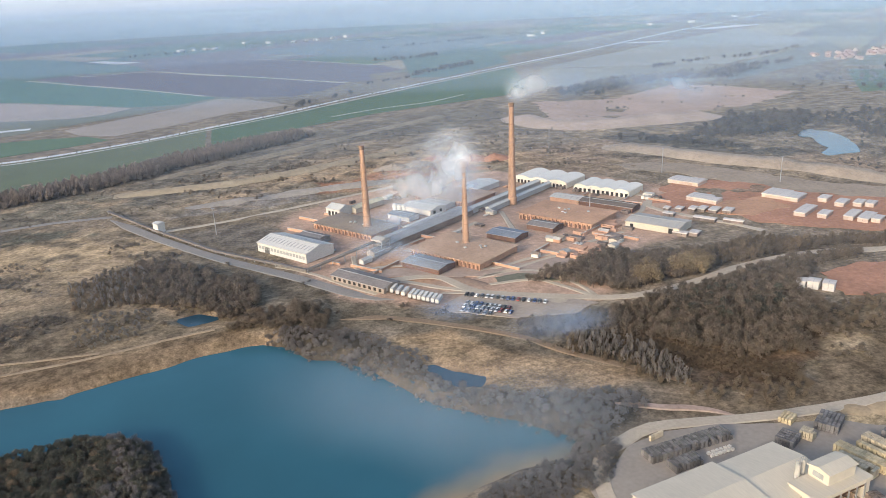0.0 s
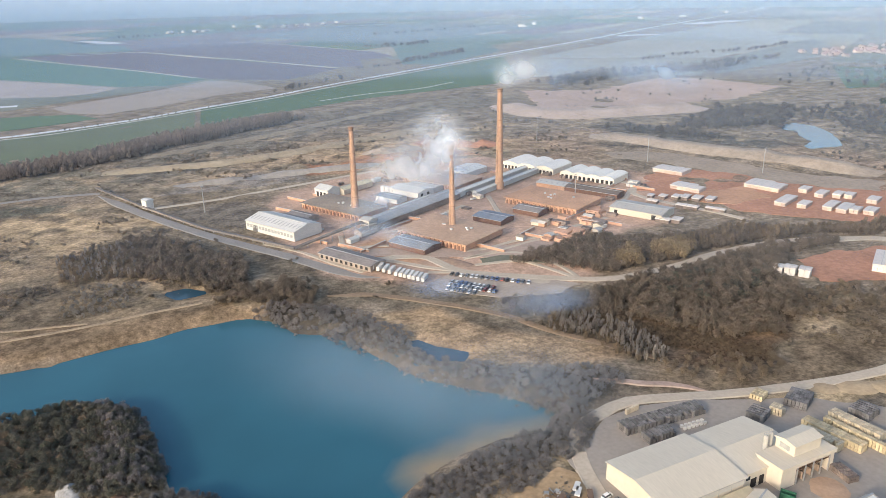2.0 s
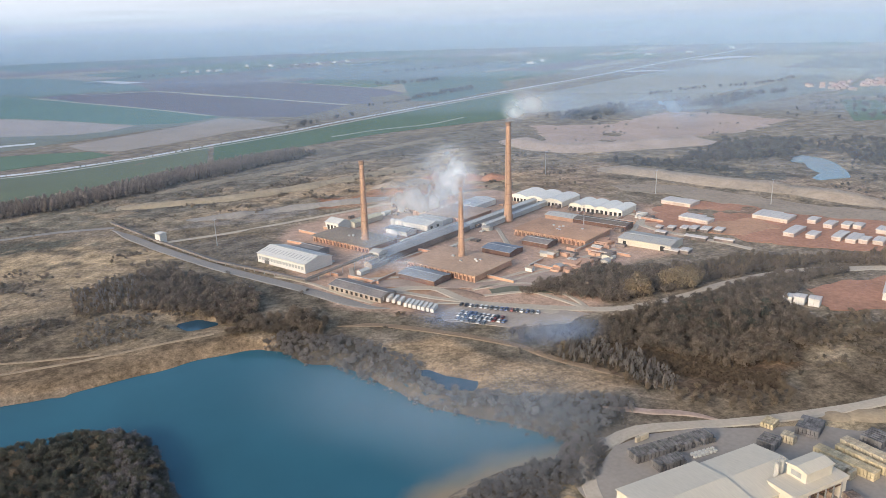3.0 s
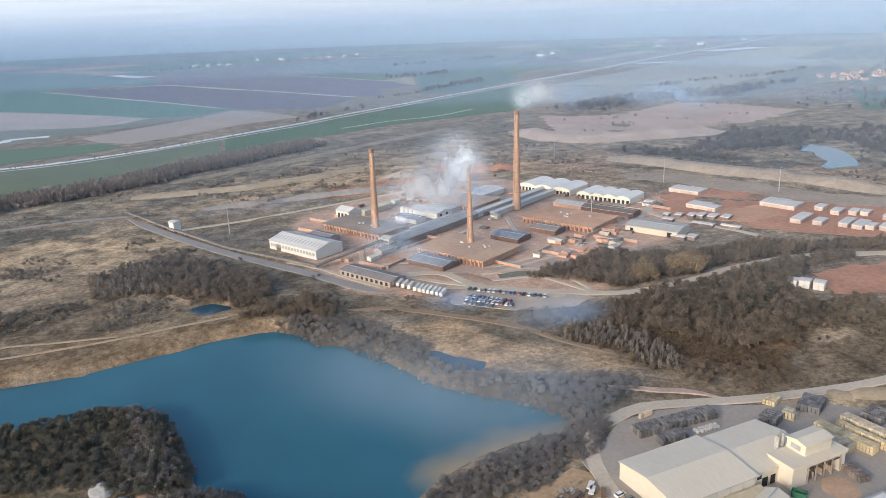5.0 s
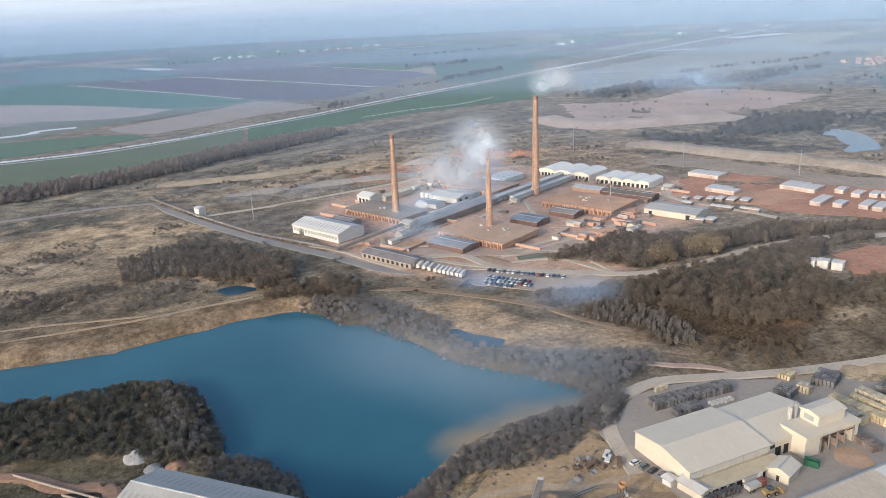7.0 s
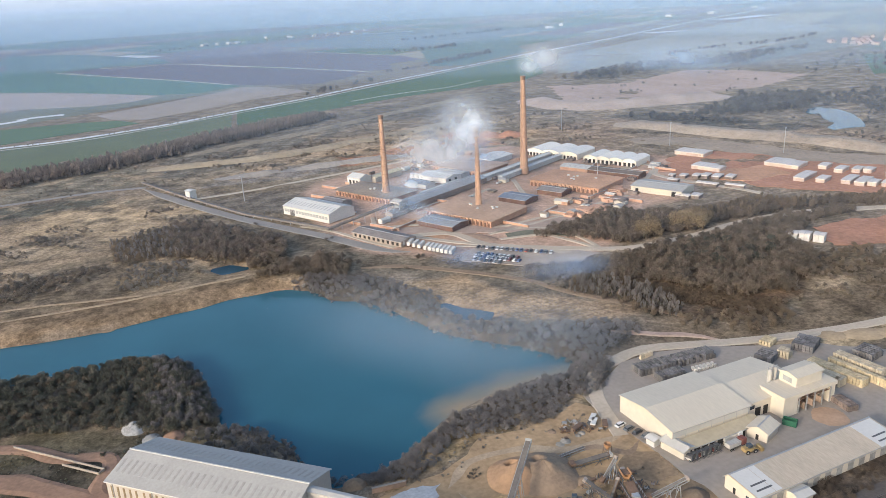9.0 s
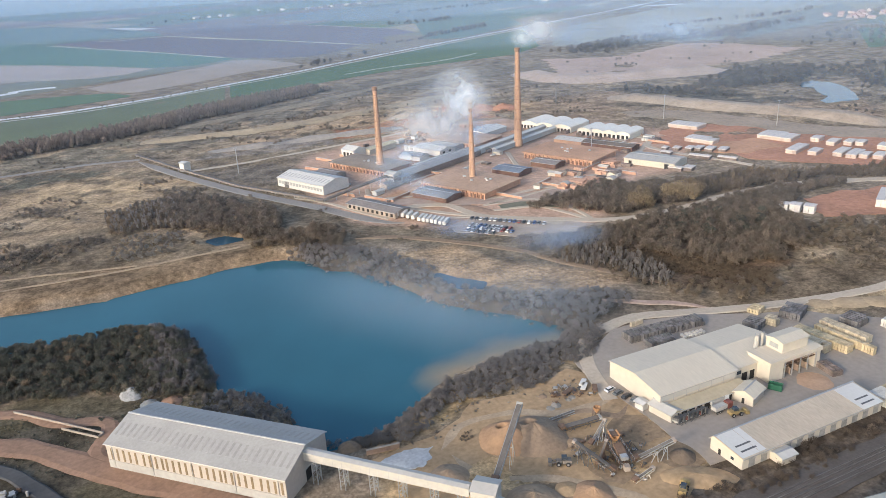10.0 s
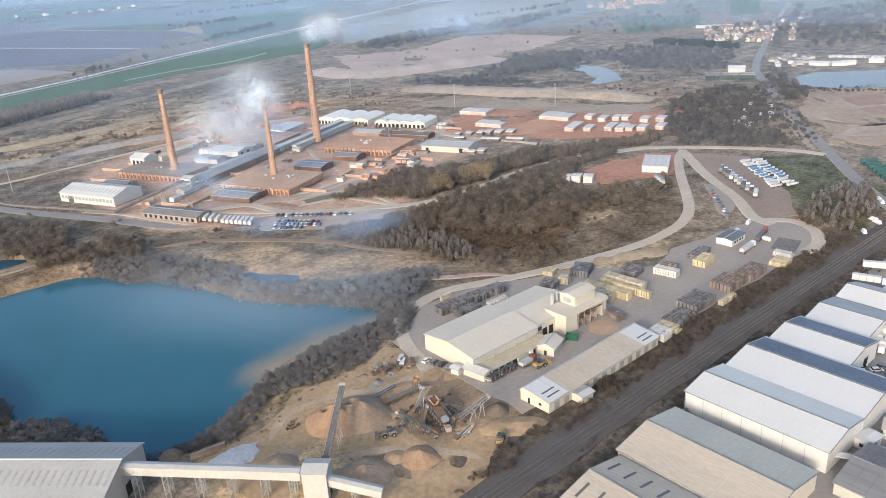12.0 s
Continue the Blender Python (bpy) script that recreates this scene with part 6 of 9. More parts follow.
wood("heath_scrub", "patches of dark low scrub on the heath", [(480, 640), (560, 700), (520, 860), (600, 1000), (420, 960), (300, 900), (200, 830), (330, 740)], 8.5, "tuft", TWIGS, (1.2, 3.4), 0, "", 0.6, 0.15)
wood("heath_scrub", "patches of grey low scrub by the far pond", [(660, 470), (700, 600), (820, 680), (900, 620), (840, 480), (760, 440), (700, 420)], 8.5, "tuft", FARTWIGS, (1.2, 3.6), 0, "", 0.6, 0.1)
wood("heath_scrub", "dark low scrub before the tree belt", [(-130, 700), (60, 720), (160, 720), (300, 850), (150, 880), (0, 830), (-130, 800)], 8.5, "tuft", TWIGS, (0.8, 2.4), 0, "", 0.6, 0.2)
wood("road_scrub", "grey roadside scrub along the main road", [(560, 246), (600, 278), (660, 318), (720, 360), (790, 408), (800, 400), (730, 340), (735, 352), (670, 304), (610, 262), (568, 236)], 5, "tuft", FARTWIGS, (1.5, 4.5), 0, "", 0.7)
wood("shore_scrub_far", "dark scrub round the far lake", [(785, 365), (782, 325), (800, 300), (815, 275), (806, 270), (790, 296), (772, 325), (774, 372), (800, 398), (835, 400), (833, 392)], 4.5, "tuft", HEDGETWIGS, (1.5, 4), 0, "", 0.8)
wood("plot_scrub", "grey scrub among the caravans", [(560, 270), (600, 330), (700, 400), (760, 420), (700, 350), (620, 290)], 6, "tuft", FARTWIGS, (2, 5), 0, "", 0.6, 0.0)
wood("north_shore_fringe", "low grey thicket at the water's edge", [(113, 422), (121, 406), (126, 391), (137, 381), (146, 366), (151, 346), (161, 319), (173, 302), (186, 289), (199, 271), (194, 262), (182, 283), (168, 299), (156, 317), (147, 346), (142, 365), (133, 381), (121, 389), (116, 407), (108, 418)], 2.6, "bush", SHORETWIGS, (1.4, 3.0), 10, "low grey leafless shrub on the shore", 0.85)


# ---- far country: field quilt, banks, hedges ----
CANAL_TURN = 29.6
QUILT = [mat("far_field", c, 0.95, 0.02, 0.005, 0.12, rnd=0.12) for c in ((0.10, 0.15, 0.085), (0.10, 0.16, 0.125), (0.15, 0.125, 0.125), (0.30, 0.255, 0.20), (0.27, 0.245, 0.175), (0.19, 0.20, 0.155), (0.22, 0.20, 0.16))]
NAMES = ("green winter crop strip", "blue-green crop field", "dark ploughed field", "pale bare field", "dry tan meadow", "grey-green pasture", "brownish rough pasture")
qc, qs = math.cos(radians(CANAL_TURN)), math.sin(radians(CANAL_TURN))
q_rng = random.Random(5)
CANAL_Y = 1432 * qc - 675 * qs   # the canal's place across the quilt
KEEP_OUT = [[(560, 560), (560, 1030), (1060, 1030), (1060, 840), (900, 600)], [(850, 180), (820, 560), (1000, 760), (1400, 760), (1400, 560), (1250, 150)]]
v_ = CANAL_Y - 1900
while v_ < 4800:
    wide = q_rng.choice((70, 110, 160, 240)) * (1 + max(0, v_ - 900) / 2500)
    u_ = -1500 + q_rng.uniform(0, 300)
    while u_ < 5200:
        long_ = q_rng.choice((220, 340, 520, 700)) * (1 + max(0, v_ - 1500) / 2500)
        k = q_rng.choice((0, 1, 1, 2, 2, 3, 5) if v_ > CANAL_Y else (3, 4, 4, 5, 5, 6, 0))
        cu, cv = u_ + long_ / 2, v_ + wide / 2
        cx, cy = cu * qc - cv * qs, cu * qs + cv * qc
        d = math.hypot(cx, cy)
        far_side = v_ > CANAL_Y + 40 or v_ + wide < CANAL_Y - 40
        free = all(inside_distance(np.array([cx]), np.array([cy]), o)[0] < -max(long_, wide) * 0.5 for o in KEEP_OUT)
        near = inside_distance(np.array([cx]), np.array([cy]), [(-400, 300), (-400, 1000), (300, 1120), (800, 1240), (1150, 1050), (1150, 300)])[0] > -long_ * 0.5
        if far_side and free and not near and 1050 < d < 4700 and -0.35 < math.atan2(cx, cy) < 1.5:
            g = 3 + 4 * q_rng.random()
            pts = [(a * qc - b * qs, a * qs + b * qc) for a, b in ((u_ + g, v_ + g), (u_ + long_ - g, v_ + g), (u_ + long_ - g, v_ + wide - g), (u_ + g, v_ + wide - g))]
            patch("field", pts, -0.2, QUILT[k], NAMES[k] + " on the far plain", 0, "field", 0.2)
        u_ += long_
    v_ += wide


def bank(name, pts, w_front, w_back, h, material, label):
    """A long worn bank: a steep ragged face and a gentle back."""
    c = smoothed(pts, 7)
    bm = bmesh.new()
    rows = []
    for i, q in enumerate(c):
        d = (c[min(i + 1, len(c) - 1)] - c[max(i - 1, 0)]).normalized()
        s = Vector((-d.y, d.x, 0))
        e = min(1, min(i, len(c) - 1 - i) / 4)
        n1, n2 = noise.noise((q.x * 0.06, q.y * 0.06, 1.0)), noise.noise((q.x * 0.15, q.y * 0.15, 5.0))
        hh = h * e * (1 + 0.35 * n1)
        rows.append([bm.verts.new(q + s * o + Vector((0, 0, z_))) for o, z_ in ((-w_front * (1 + 0.4 * n2), -0.9), (-w_front * 0.45 * (1 + 0.6 * n1), hh * 0.55 - 0.5), (0, hh - 0.4), (w_back * 0.4, hh * 0.75 - 0.4), (w_back, -0.9))])
    for a, b in zip(rows, rows[1:]):
        for k in range(4):
            bm.faces.new((a[k], b[k], b[k + 1], a[k + 1]))
    bmesh.ops.recalc_face_normals(bm, faces=bm.faces)
    return tagged(part(name, bm, material, None, smooth=True), label, "bank", "", "structure")


BRBANK = mat("brown_earth_bank", (0.25, 0.195, 0.14), 0.95, 0.4, 0.05, 0.3, 0.2)
PALEBANK = mat("pale_eroded_clay", (0.39, 0.31, 0.235), 0.95, 0.25, 0.03, 0.25, 0.3)
GREYBANK = mat("grey_spoil", (0.30, 0.27, 0.24), 0.95, 0.2, 0.03, 0.25, 0.3)
bank("bank_cliff", [(662, 440), (648, 490), (634, 535), (604, 602), (570, 690), (556, 712)], 9, 26, 5.5, PALEBANK, "long pale eroded sand cliff")
bank("bank_clay", [(800, 795), (760, 800), (690, 815), (620, 838), (590, 880), (600, 950)], 22, 40, 7, mat("pinkish_spoil", (0.42, 0.33, 0.27), 0.95, 0.2, 0.03, 0.2, 0.3), "broad pinkish spoil bank below the clay flat")
bank("bank_spoil", [(180, 712), (230, 705), (300, 700)], 8, 12, 4, GREYBANK, "grey spoil ridge north of the works")
bank("bank_spoil", [(110, 716), (150, 712), (190, 708)], 7, 10, 3, GREYBANK, "grey spoil ridge by the farm track")
bank("bank_north", [(60, 800), (160, 785), (255, 800), (355, 826), (420, 850)], 10, 16, 3, mat("dry_grass_bank", (0.36, 0.29, 0.20), 0.95, 0.2, 0.03, 0.25, 0.3), "dry grass bank across the heath")
bank("bank_north", [(100, 850), (250, 905), (350, 955), (520, 1030)], 8, 10, 2.5, mat("brown_grass_bank", (0.27, 0.225, 0.165), 0.95, 0.2, 0.03, 0.25, 0.3), "long low brown bank beside the tree belt")
ribbon("canal_towpath", [(-200, 1040), (-20, 1044), (50, 1062), (150, 1108), (331, 1200), (460, 1282), (680, 1410), (990, 1590), (1420, 1828)], 5, 0.05, mat("pale_towpath", (0.44, 0.42, 0.36), 0.95), "pale path along the canal", 20)
ribbon("field_track", [(380, 1130), (470, 1160), (560, 1170), (650, 1215)], 3, 0.1, mat("pale_field_track", (0.50, 0.48, 0.42), 0.95), "pale track across the green field", 15)
for x, y, r, h, m_, lab in ((322, 752, 16, 5, PALEBANK, "tan clay mound behind the works"), (348, 752, 15, 4.5, PALEBANK, "tan clay mound behind the works"), (405, 738, 18, 6, CLAY, "red clay heap behind the works"), (428, 730, 15, 5, CLAY, "red clay heap behind the works"),
                            (378, 768, 12, 3.5, CLAY, "small red clay heap on the heath")):
    bm = bmesh.new()
    rows = []
    for k in range(9):
        f = k / 8
        rows.append([bm.verts.new((r * f * math.cos(a) * 1.4, r * f * math.sin(a), h * (1 - f) * (1 + 0.4 * noise.noise((3 * math.cos(a), 3 * math.sin(a), x + f * 3))) - 0.7 * f)) for a in (2 * math.pi * i / 24 for i in range(24))])
    for a, b in zip(rows, rows[1:]):
        for i in range(24):
            bm.faces.new((a[i], b[i], b[(i + 1) % 24], a[(i + 1) % 24]))
    bmesh.ops.remove_doubles(bm, verts=bm.verts, dist=0.01)
    ob = tagged(part("clay_mound", bm, m_, None, smooth=True), lab, "mound", "clay mounds")
    ob.location = (x, y, -0.3)
patch("sand_flat", [(768, 344), (835, 293), (753, 262), (690, 225), (640, 195), (590, 215), (612, 250), (672, 303), (709, 312)], -0.1, mat("pale_sand_flat", (0.37, 0.28, 0.195), 0.95, 0.15, 0.02, 0.22), "pale sandy worked ground beyond the main road", 6)
ribbon("track_sand", [(600, 240), (650, 238), (690, 222), (740, 215)], 9, 0.05, PALEBANK, "pale track on the sandy ground", 8, 0.3)
for nm, pts, w_ in (("worn pale track over the sandy ground", [(672, 292), (651, 262), (656, 240), (680, 212)], 10), ("thin pale track by the sandy bank", [(612, 238), (630, 222), (650, 204)], 5), ("pale track down to the far lake", [(726, 300), (744, 318), (762, 322)], 5), ("dusty verge beside the main road", [(560, 238), (600, 268), (650, 300), (700, 330)], 5)):
    ribbon("track_sand", pts, w_, 0.05, PALEBANK, nm, 5, 0.5, taper=2)
patch("pink_field", [(752, 298), (796, 279), (760, 250), (699, 243), (709, 267)], 0.02, mat("pinkish_bare_soil", (0.32, 0.215, 0.165), 0.95, 0.2, 0.03, 0.2), "pinkish bare soil by the far lake", 4)
bank("bank_sand", [(660, 282), (648, 262), (652, 246), (672, 226)], 6, 9, 1.2, BRBANK, "low brown bank on the sandy ground")
bank("bank_sand", [(745, 327), (732, 312), (718, 297)], 6, 8, 1.4, BRBANK, "dark brown bank beside the sandy track")
ribbon("track_sand", [(672, 296), (720, 270), (760, 240)], 6, 0.05, PALEBANK, "pale track on the sandy ground", 8, 0.3)


def hedge(label, pts, spacing, h, material=FARTWIGS):
    c = smoothed(pts, spacing)
    V_, F_, TT, kv = [], [], [], 0
    for q in c:
        if rng.random() < 0.25:
            continue
        v, f, t, g = PROTO["far"][rng.integers(4)]
        s = rng.uniform(h[0], h[1])
        a = rng.uniform(0, 6.28)
        R = np.array([[math.cos(a), -math.sin(a), 0], [math.sin(a), math.cos(a), 0], [0, 0, 1]]) * s
        V_.append(v @ R.T + np.array([q.x + rng.uniform(-4, 4), q.y + rng.uniform(-4, 4), -0.4]))
        F_.append(f + kv)
        TT.append(tree_tone(len(v)))
        kv += len(v)
    tagged(new("hedgerow", arr_mesh("hedgerow", np.concatenate(V_), np.concatenate(F_), material, np.concatenate(TT))), label, "hedge", "hedgerows", "stuff")


hedge("dark hedgerow by the canal", [(330, 1240), (420, 1310), (500, 1360)], 9, (7, 12))
hedge("dry reeds and brambles along the canal", [(-82, 1055), (-20, 1057), (46, 1075), (120, 1103), (204, 1150), (331, 1217), (454, 1297), (675, 1426), (978, 1602)], 7, (1.2, 3.2),
      leaf_mat("dry_canal_reeds", (0.16, 0.17, 0.11), (0.24, 0.22, 0.15)))
hedge("dark shelter belt on the plain", [(700, 1560), (800, 1620), (930, 1700)], 8, (9, 15))
hedge("dark shelter belt on the plain", [(580, 1500), (660, 1530), (700, 1545)], 8, (5, 8))
hedge("hedgerow at the field's edge", [(800, 2000), (900, 1990), (1020, 2040)], 10, (8, 14))
hedge("far hedge across the plain", [(1000, 2450), (1300, 2550), (1700, 2650)], 16, (8, 14))
hedge("far hedge across the plain", [(200, 2900), (600, 3050), (1000, 3200)], 18, (8, 14))
hedge("long dark wood beyond the clay flat", [(760, 1075), (870, 1150), (980, 1160), (1110, 1114), (1250, 1160), (1400, 1170)], 7, (9, 14))
hedge("long dark wood beyond the clay flat", [(770, 1055), (880, 1130), (990, 1135), (1120, 1090), (1260, 1130)], 7, (8, 13))
hedge("long dark wood beyond the clay flat", [(800, 1040), (900, 1100), (1000, 1110), (1130, 1065)], 8, (8, 13))
wood("far_wood", "long dark wood beyond the clay flat", [(726, 1122), (822, 1110), (995, 1093), (1158, 1092), (1242, 1173), (1086, 1195), (865, 1153)], 13, "far", TWIGS, (7, 12), 0, "", 0.85)
hedge("far hedge across the pasture", [(1150, 1300), (1300, 1340), (1500, 1330), (1700, 1400)], 12, (7, 12))
hedge("dark conifer belt before the town", [(1000, 672), (1003, 610), (1000, 545)], 4.5, (9, 13), leaf_mat("dark_conifer", (0.05, 0.06, 0.05), (0.07, 0.08, 0.06)))
hedge("dark conifer belt before the town", [(1008, 672), (1011, 610), (1008, 545)], 4.5, (9, 13), leaf_mat("dark_conifer", (0.05, 0.06, 0.05), (0.07, 0.08, 0.06)))
hedge("trees among the town's houses", [(1040, 640), (1120, 640), (1200, 690), (1330, 650)], 8, (6, 10))
hedge("trees among the town's houses", [(1030, 560), (1150, 600), (1280, 620), (1400, 640)], 8, (6, 10))
hedge("roadside trees towards the town", [(1020, 500), (1150, 560), (1330, 630), (1600, 740)], 8, (8, 13))
hedge("low dark scrub on the lake's near shore", [(770, 350), (800, 318), (840, 290), (930, 245)], 3, (1.5, 3.2))
hedge("trees between road and lake", [(720, 325), (775, 355), (820, 392), (870, 428)], 5, (5, 9))
hedge("trees between road and lake", [(712, 330), (768, 365), (815, 402)], 6, (5, 9))
wood("pit_scrub", "grey scrub round the far pond", [(800, 660), (830, 670), (920, 640), (960, 560), (860, 480), (760, 480), (720, 505), (765, 535), (800, 590)], 10, "bush", FARTWIGS, (3, 6), 0, "", 0.6, 0.0)
wood("town_woodland", "wide bare woodland before the town", [(850, 700), (960, 690), (990, 640), (985, 540), (930, 510), (840, 470), (800, 540), (830, 620)], 8, "far", FARTWIGS, (4, 8), 0, "", 0.75)
wood("pit_wood", "bare grey-brown trees beside the stock yard", [(520, 325), (544, 349), (600, 385), (643, 409), (703, 422), (747, 410), (733, 378), (691, 345), (650, 318), (600, 280), (562, 252), (535, 284)], 5.0, "far", FARTWIGS, (3.5, 7.5), 0, "", 0.8, -0.55)
wood("far_town_wood", "grey woods around the far town", [(1069, 904), (1119, 764), (1250, 760), (1450, 860), (1600, 1000), (1300, 1000)], 16, "far", FARTWIGS, (6, 11), 0, "", 0.5, 0.0)
wood("lake_wood", "grey woods beyond the far lake", [(1050, 470), (1200, 560), (1500, 680), (1800, 640), (1500, 420), (1200, 380)], 14, "far", FARTWIGS, (7, 12), 0, "", 0.7)


# ---- railway ----
patch("railway_bed", [(-40, 131.5), (-40, 144.2), (460, 146.5), (460, 133)], 0.0, BALLAST, "dark stony railway bed", 0.8)
GREYBALLAST = mat("grey_ballast", (0.14, 0.122, 0.106), 0.95, 1.0, 0.1, 0.2)
for y0 in (136.4, 139.9):
    t = thing("railway_track", 200, y0, 0, 0.2, "double-railed railway track on dark ballast", "railway", "tracks")
    boxed("ballast", (-240, 260, -1.5, 1.5, -0.1, 0.18), GREYBALLAST, t)
    for s in (-0.75, 0.75):
        boxed("rail", (-240, 260, s - 0.09, s + 0.09, 0.3, 0.46), RAIL, t)
    v, f = [], []
    for i in range(620):
        x = -240 + i * 0.8
        k = len(v)
        v += [(x + a, b, c) for c in (0.16, 0.31) for b in (-1.25, 1.25) for a in (0, 0.25)]
        f += [tuple(k + j for j in q) for q in ((0, 2, 3, 1), (4, 5, 7, 6), (0, 1, 5, 4), (2, 6, 7, 3), (0, 4, 6, 2), (1, 3, 7, 5))]
    me = bpy.data.meshes.new("sleeper_run")
    me.from_pydata(v, [], f)
    me.materials.append(mat("dark_sleeper", (0.11, 0.098, 0.09), 0.9))
    tagged(new("sleeper_run", me), kind="stuff").parent = t

# ---- brick packs in the yard ----
def pack_mesh(levels, lx, ly, lz):
    bm = bmesh.new()
    for k in range(levels):
        s = 0.04 * (k % 2)
        box(bm, -lx / 2 + s, lx / 2 - s, -ly / 2 + s, ly / 2 - s, k * lz + 0.06, (k + 1) * lz)
    me = bpy.data.meshes.new("pack")
    bm.to_mesh(me)
    bm.free()
    return me


def packs(x0, x1, y0, y1, material, label, levels=3, rz=0, lx=1.75, ly=1.3, gap=(0.75, 0.1), lz=1.1):
    cx, cy = (x0 + x1) / 2, (y0 + y1) / 2
    t = thing("brick_stack", cx, cy, 0.0, rz, label, "brick stack", "brick stacks in the yard")
    me = [pack_mesh(max(1, levels - k), lx, ly, lz) for k in range(3)]
    for m_ in me:
        m_.materials.append(material)
    nx, ny = max(1, int((x1 - x0) / (lx + gap[0]))), max(1, int((y1 - y0) / (ly + gap[1])))
    for i in range(nx):
        short = 1 if random.random() < 0.03 else 0
        for j in range(ny):
            if random.random() < 0.01:
                continue
            k = short if j > 0 else min(2, short + (random.random() < 0.08))
            ob = new("pack", me[k])
            ob.location = ((i - (nx - 1) / 2) * (lx + gap[0]) + random.uniform(-0.05, 0.05), (j - (ny - 1) / 2) * (ly + gap[1]) + random.uniform(-0.02, 0.02), 0)
            ob.rotation_euler.z = random.uniform(-0.02, 0.02)
            ob.parent = t


packs(204, 243, 232.6, 240.6, GREYPACK, "long rows of dark grey wrapped brick packs", 3, -4, lx=1.2, gap=(0.5, 0.05), lz=0.95)
packs(207.5, 221.5, 225.5, 231.5, GREYPACK, "square block of dark grey brick packs", 3, -2, lx=1.2, gap=(0.4, 0.05), lz=0.95)
packs(225, 238, 225.6, 230.6, WHITEPACK, "low rows of pale wrapped pallets", 1, -4, lx=1.2, ly=1.0, gap=(0.7, 0.7))
packs(213, 222, 246, 248, BUFF, "short stack of pale brick packs", 2, 6, lx=2.1, ly=1.1, gap=(0.25, 0.17))
packs(253, 262, 217, 224, GREYPACK, "block of dark brick packs", 3, 20, lx=1.15, gap=(0.5, 0.05))
packs(263, 270, 216, 222, BUFF, "block of pale brown brick packs", 3, 20, lx=2.1, ly=1.1, gap=(0.25, 0.17))
packs(274, 287, 216, 225, GREYPACK, "tight block of charcoal brick packs", 3, 25, gap=(0.15, 0.15))
packs(266, 274, 228, 234, YELLOW, "small block of buff brick packs", 2, 20, lx=2.1, ly=1.1, gap=(0.25, 0.17))
packs(268, 273, 186, 209, YELLOW, "long double row of yellow brick packs", 3, 8, lx=2.1, ly=1.1, gap=(0.25, 0.17))
packs(275, 279.5, 180, 206, YELLOW, "long double row of yellow brick packs", 3, 5, lx=2.1, ly=1.1, gap=(0.25, 0.17))
packs(281, 286, 187, 208, BUFF, "double row of buff brick packs", 3, 5, lx=2.1, ly=1.1, gap=(0.25, 0.17))
packs(262, 267, 190, 205, BUFF, "double row of brown-buff brick packs", 3, 8, lx=2.1, ly=1.1, gap=(0.25, 0.17))
packs(290, 300, 198, 207, GREYPACK, "block of dark brick packs", 3, 10, lx=1.15, gap=(0.5, 0.05))
packs(302, 308, 184, 196, WHITEPACK, "double row of white wrapped packs", 3, 10, lx=2.1, ly=1.1, gap=(0.25, 0.17))
packs(309, 313, 188, 197, BROWNPACK, "row of brown brick packs", 3, 10, lx=1.15, gap=(0.5, 0.05))
packs(322, 334, 181, 188, YELLOW, "block of yellow brick packs", 3, 6, lx=2.1, ly=1.1, gap=(0.25, 0.17))
packs(328, 344, 189, 195, GREYPACK, "block of dark grey brick packs", 2, 6, lx=1.15, gap=(0.5, 0.05))
packs(263, 277, 156, 165.5, GREYPACK, "broad block of dark brick packs by the railway", 2, 2, lx=1.15, gap=(0.3, 0.42))
packs(278, 295, 157.5, 169, GREYPACK, "broad block of charcoal brick packs by the railway", 3, 2, lx=1.15, gap=(0.3, 0.42))
packs(291, 305, 154, 156.6, BUFF, "low row of pale brown brick packs by the railway", 2, 2, lx=2.1, ly=1.1, gap=(0.25, 0.17))
packs(305, 321, 158, 169, BROWNPACK, "broad block of brown brick packs by the railway", 3, 2, lx=1.15, gap=(0.3, 0.42))
packs(322, 338, 157, 167, BROWNPACK, "broad block of brown brick packs by the railway", 3, 2, lx=1.15, gap=(0.3, 0.42))
packs(248.5, 256, 153.5, 162, WHITEPACK, "rows of white and grey wrapped packs", 3, 2, lx=2.1, ly=1.1, gap=(0.25, 0.17))
packs(257.5, 262.5, 154, 163, YELLOW, "stepped rows of yellow brick packs", 2, 2, lx=2.1, ly=1.1, gap=(0.25, 0.17))
packs(345, 356, 154, 162, YELLOW, "rows of yellow brick packs", 2, 6, lx=2.1, ly=1.1, gap=(0.25, 0.17))
packs(357, 364, 157, 166, WHITEPACK, "rows of white wrapped packs", 2, 6, lx=2.1, ly=1.1, gap=(0.25, 0.17))
packs(366, 383, 161, 173, mat("flat_grey_slabs", (0.20, 0.18, 0.17), 0.9, rnd=0.1), "low field of grey paving slabs", 1, 15, gap=(0.1, 0.1), lz=0.5)

# ---- covered stacks and boxes on the clay ----
PALESIDE = mat("pink_white_wrap", (0.50, 0.40, 0.34), 0.8, 1.0, 0.15, 0.15, rnd=0.15)
WHITESIDE = mat("white_wrapped_side", (0.62, 0.58, 0.53), 0.7, 1.0, 0.15, 0.1)
SHEETING = mat("pale_sheeting", (0.57, 0.525, 0.485), 0.6, 0.6, 0.1, 0.1)


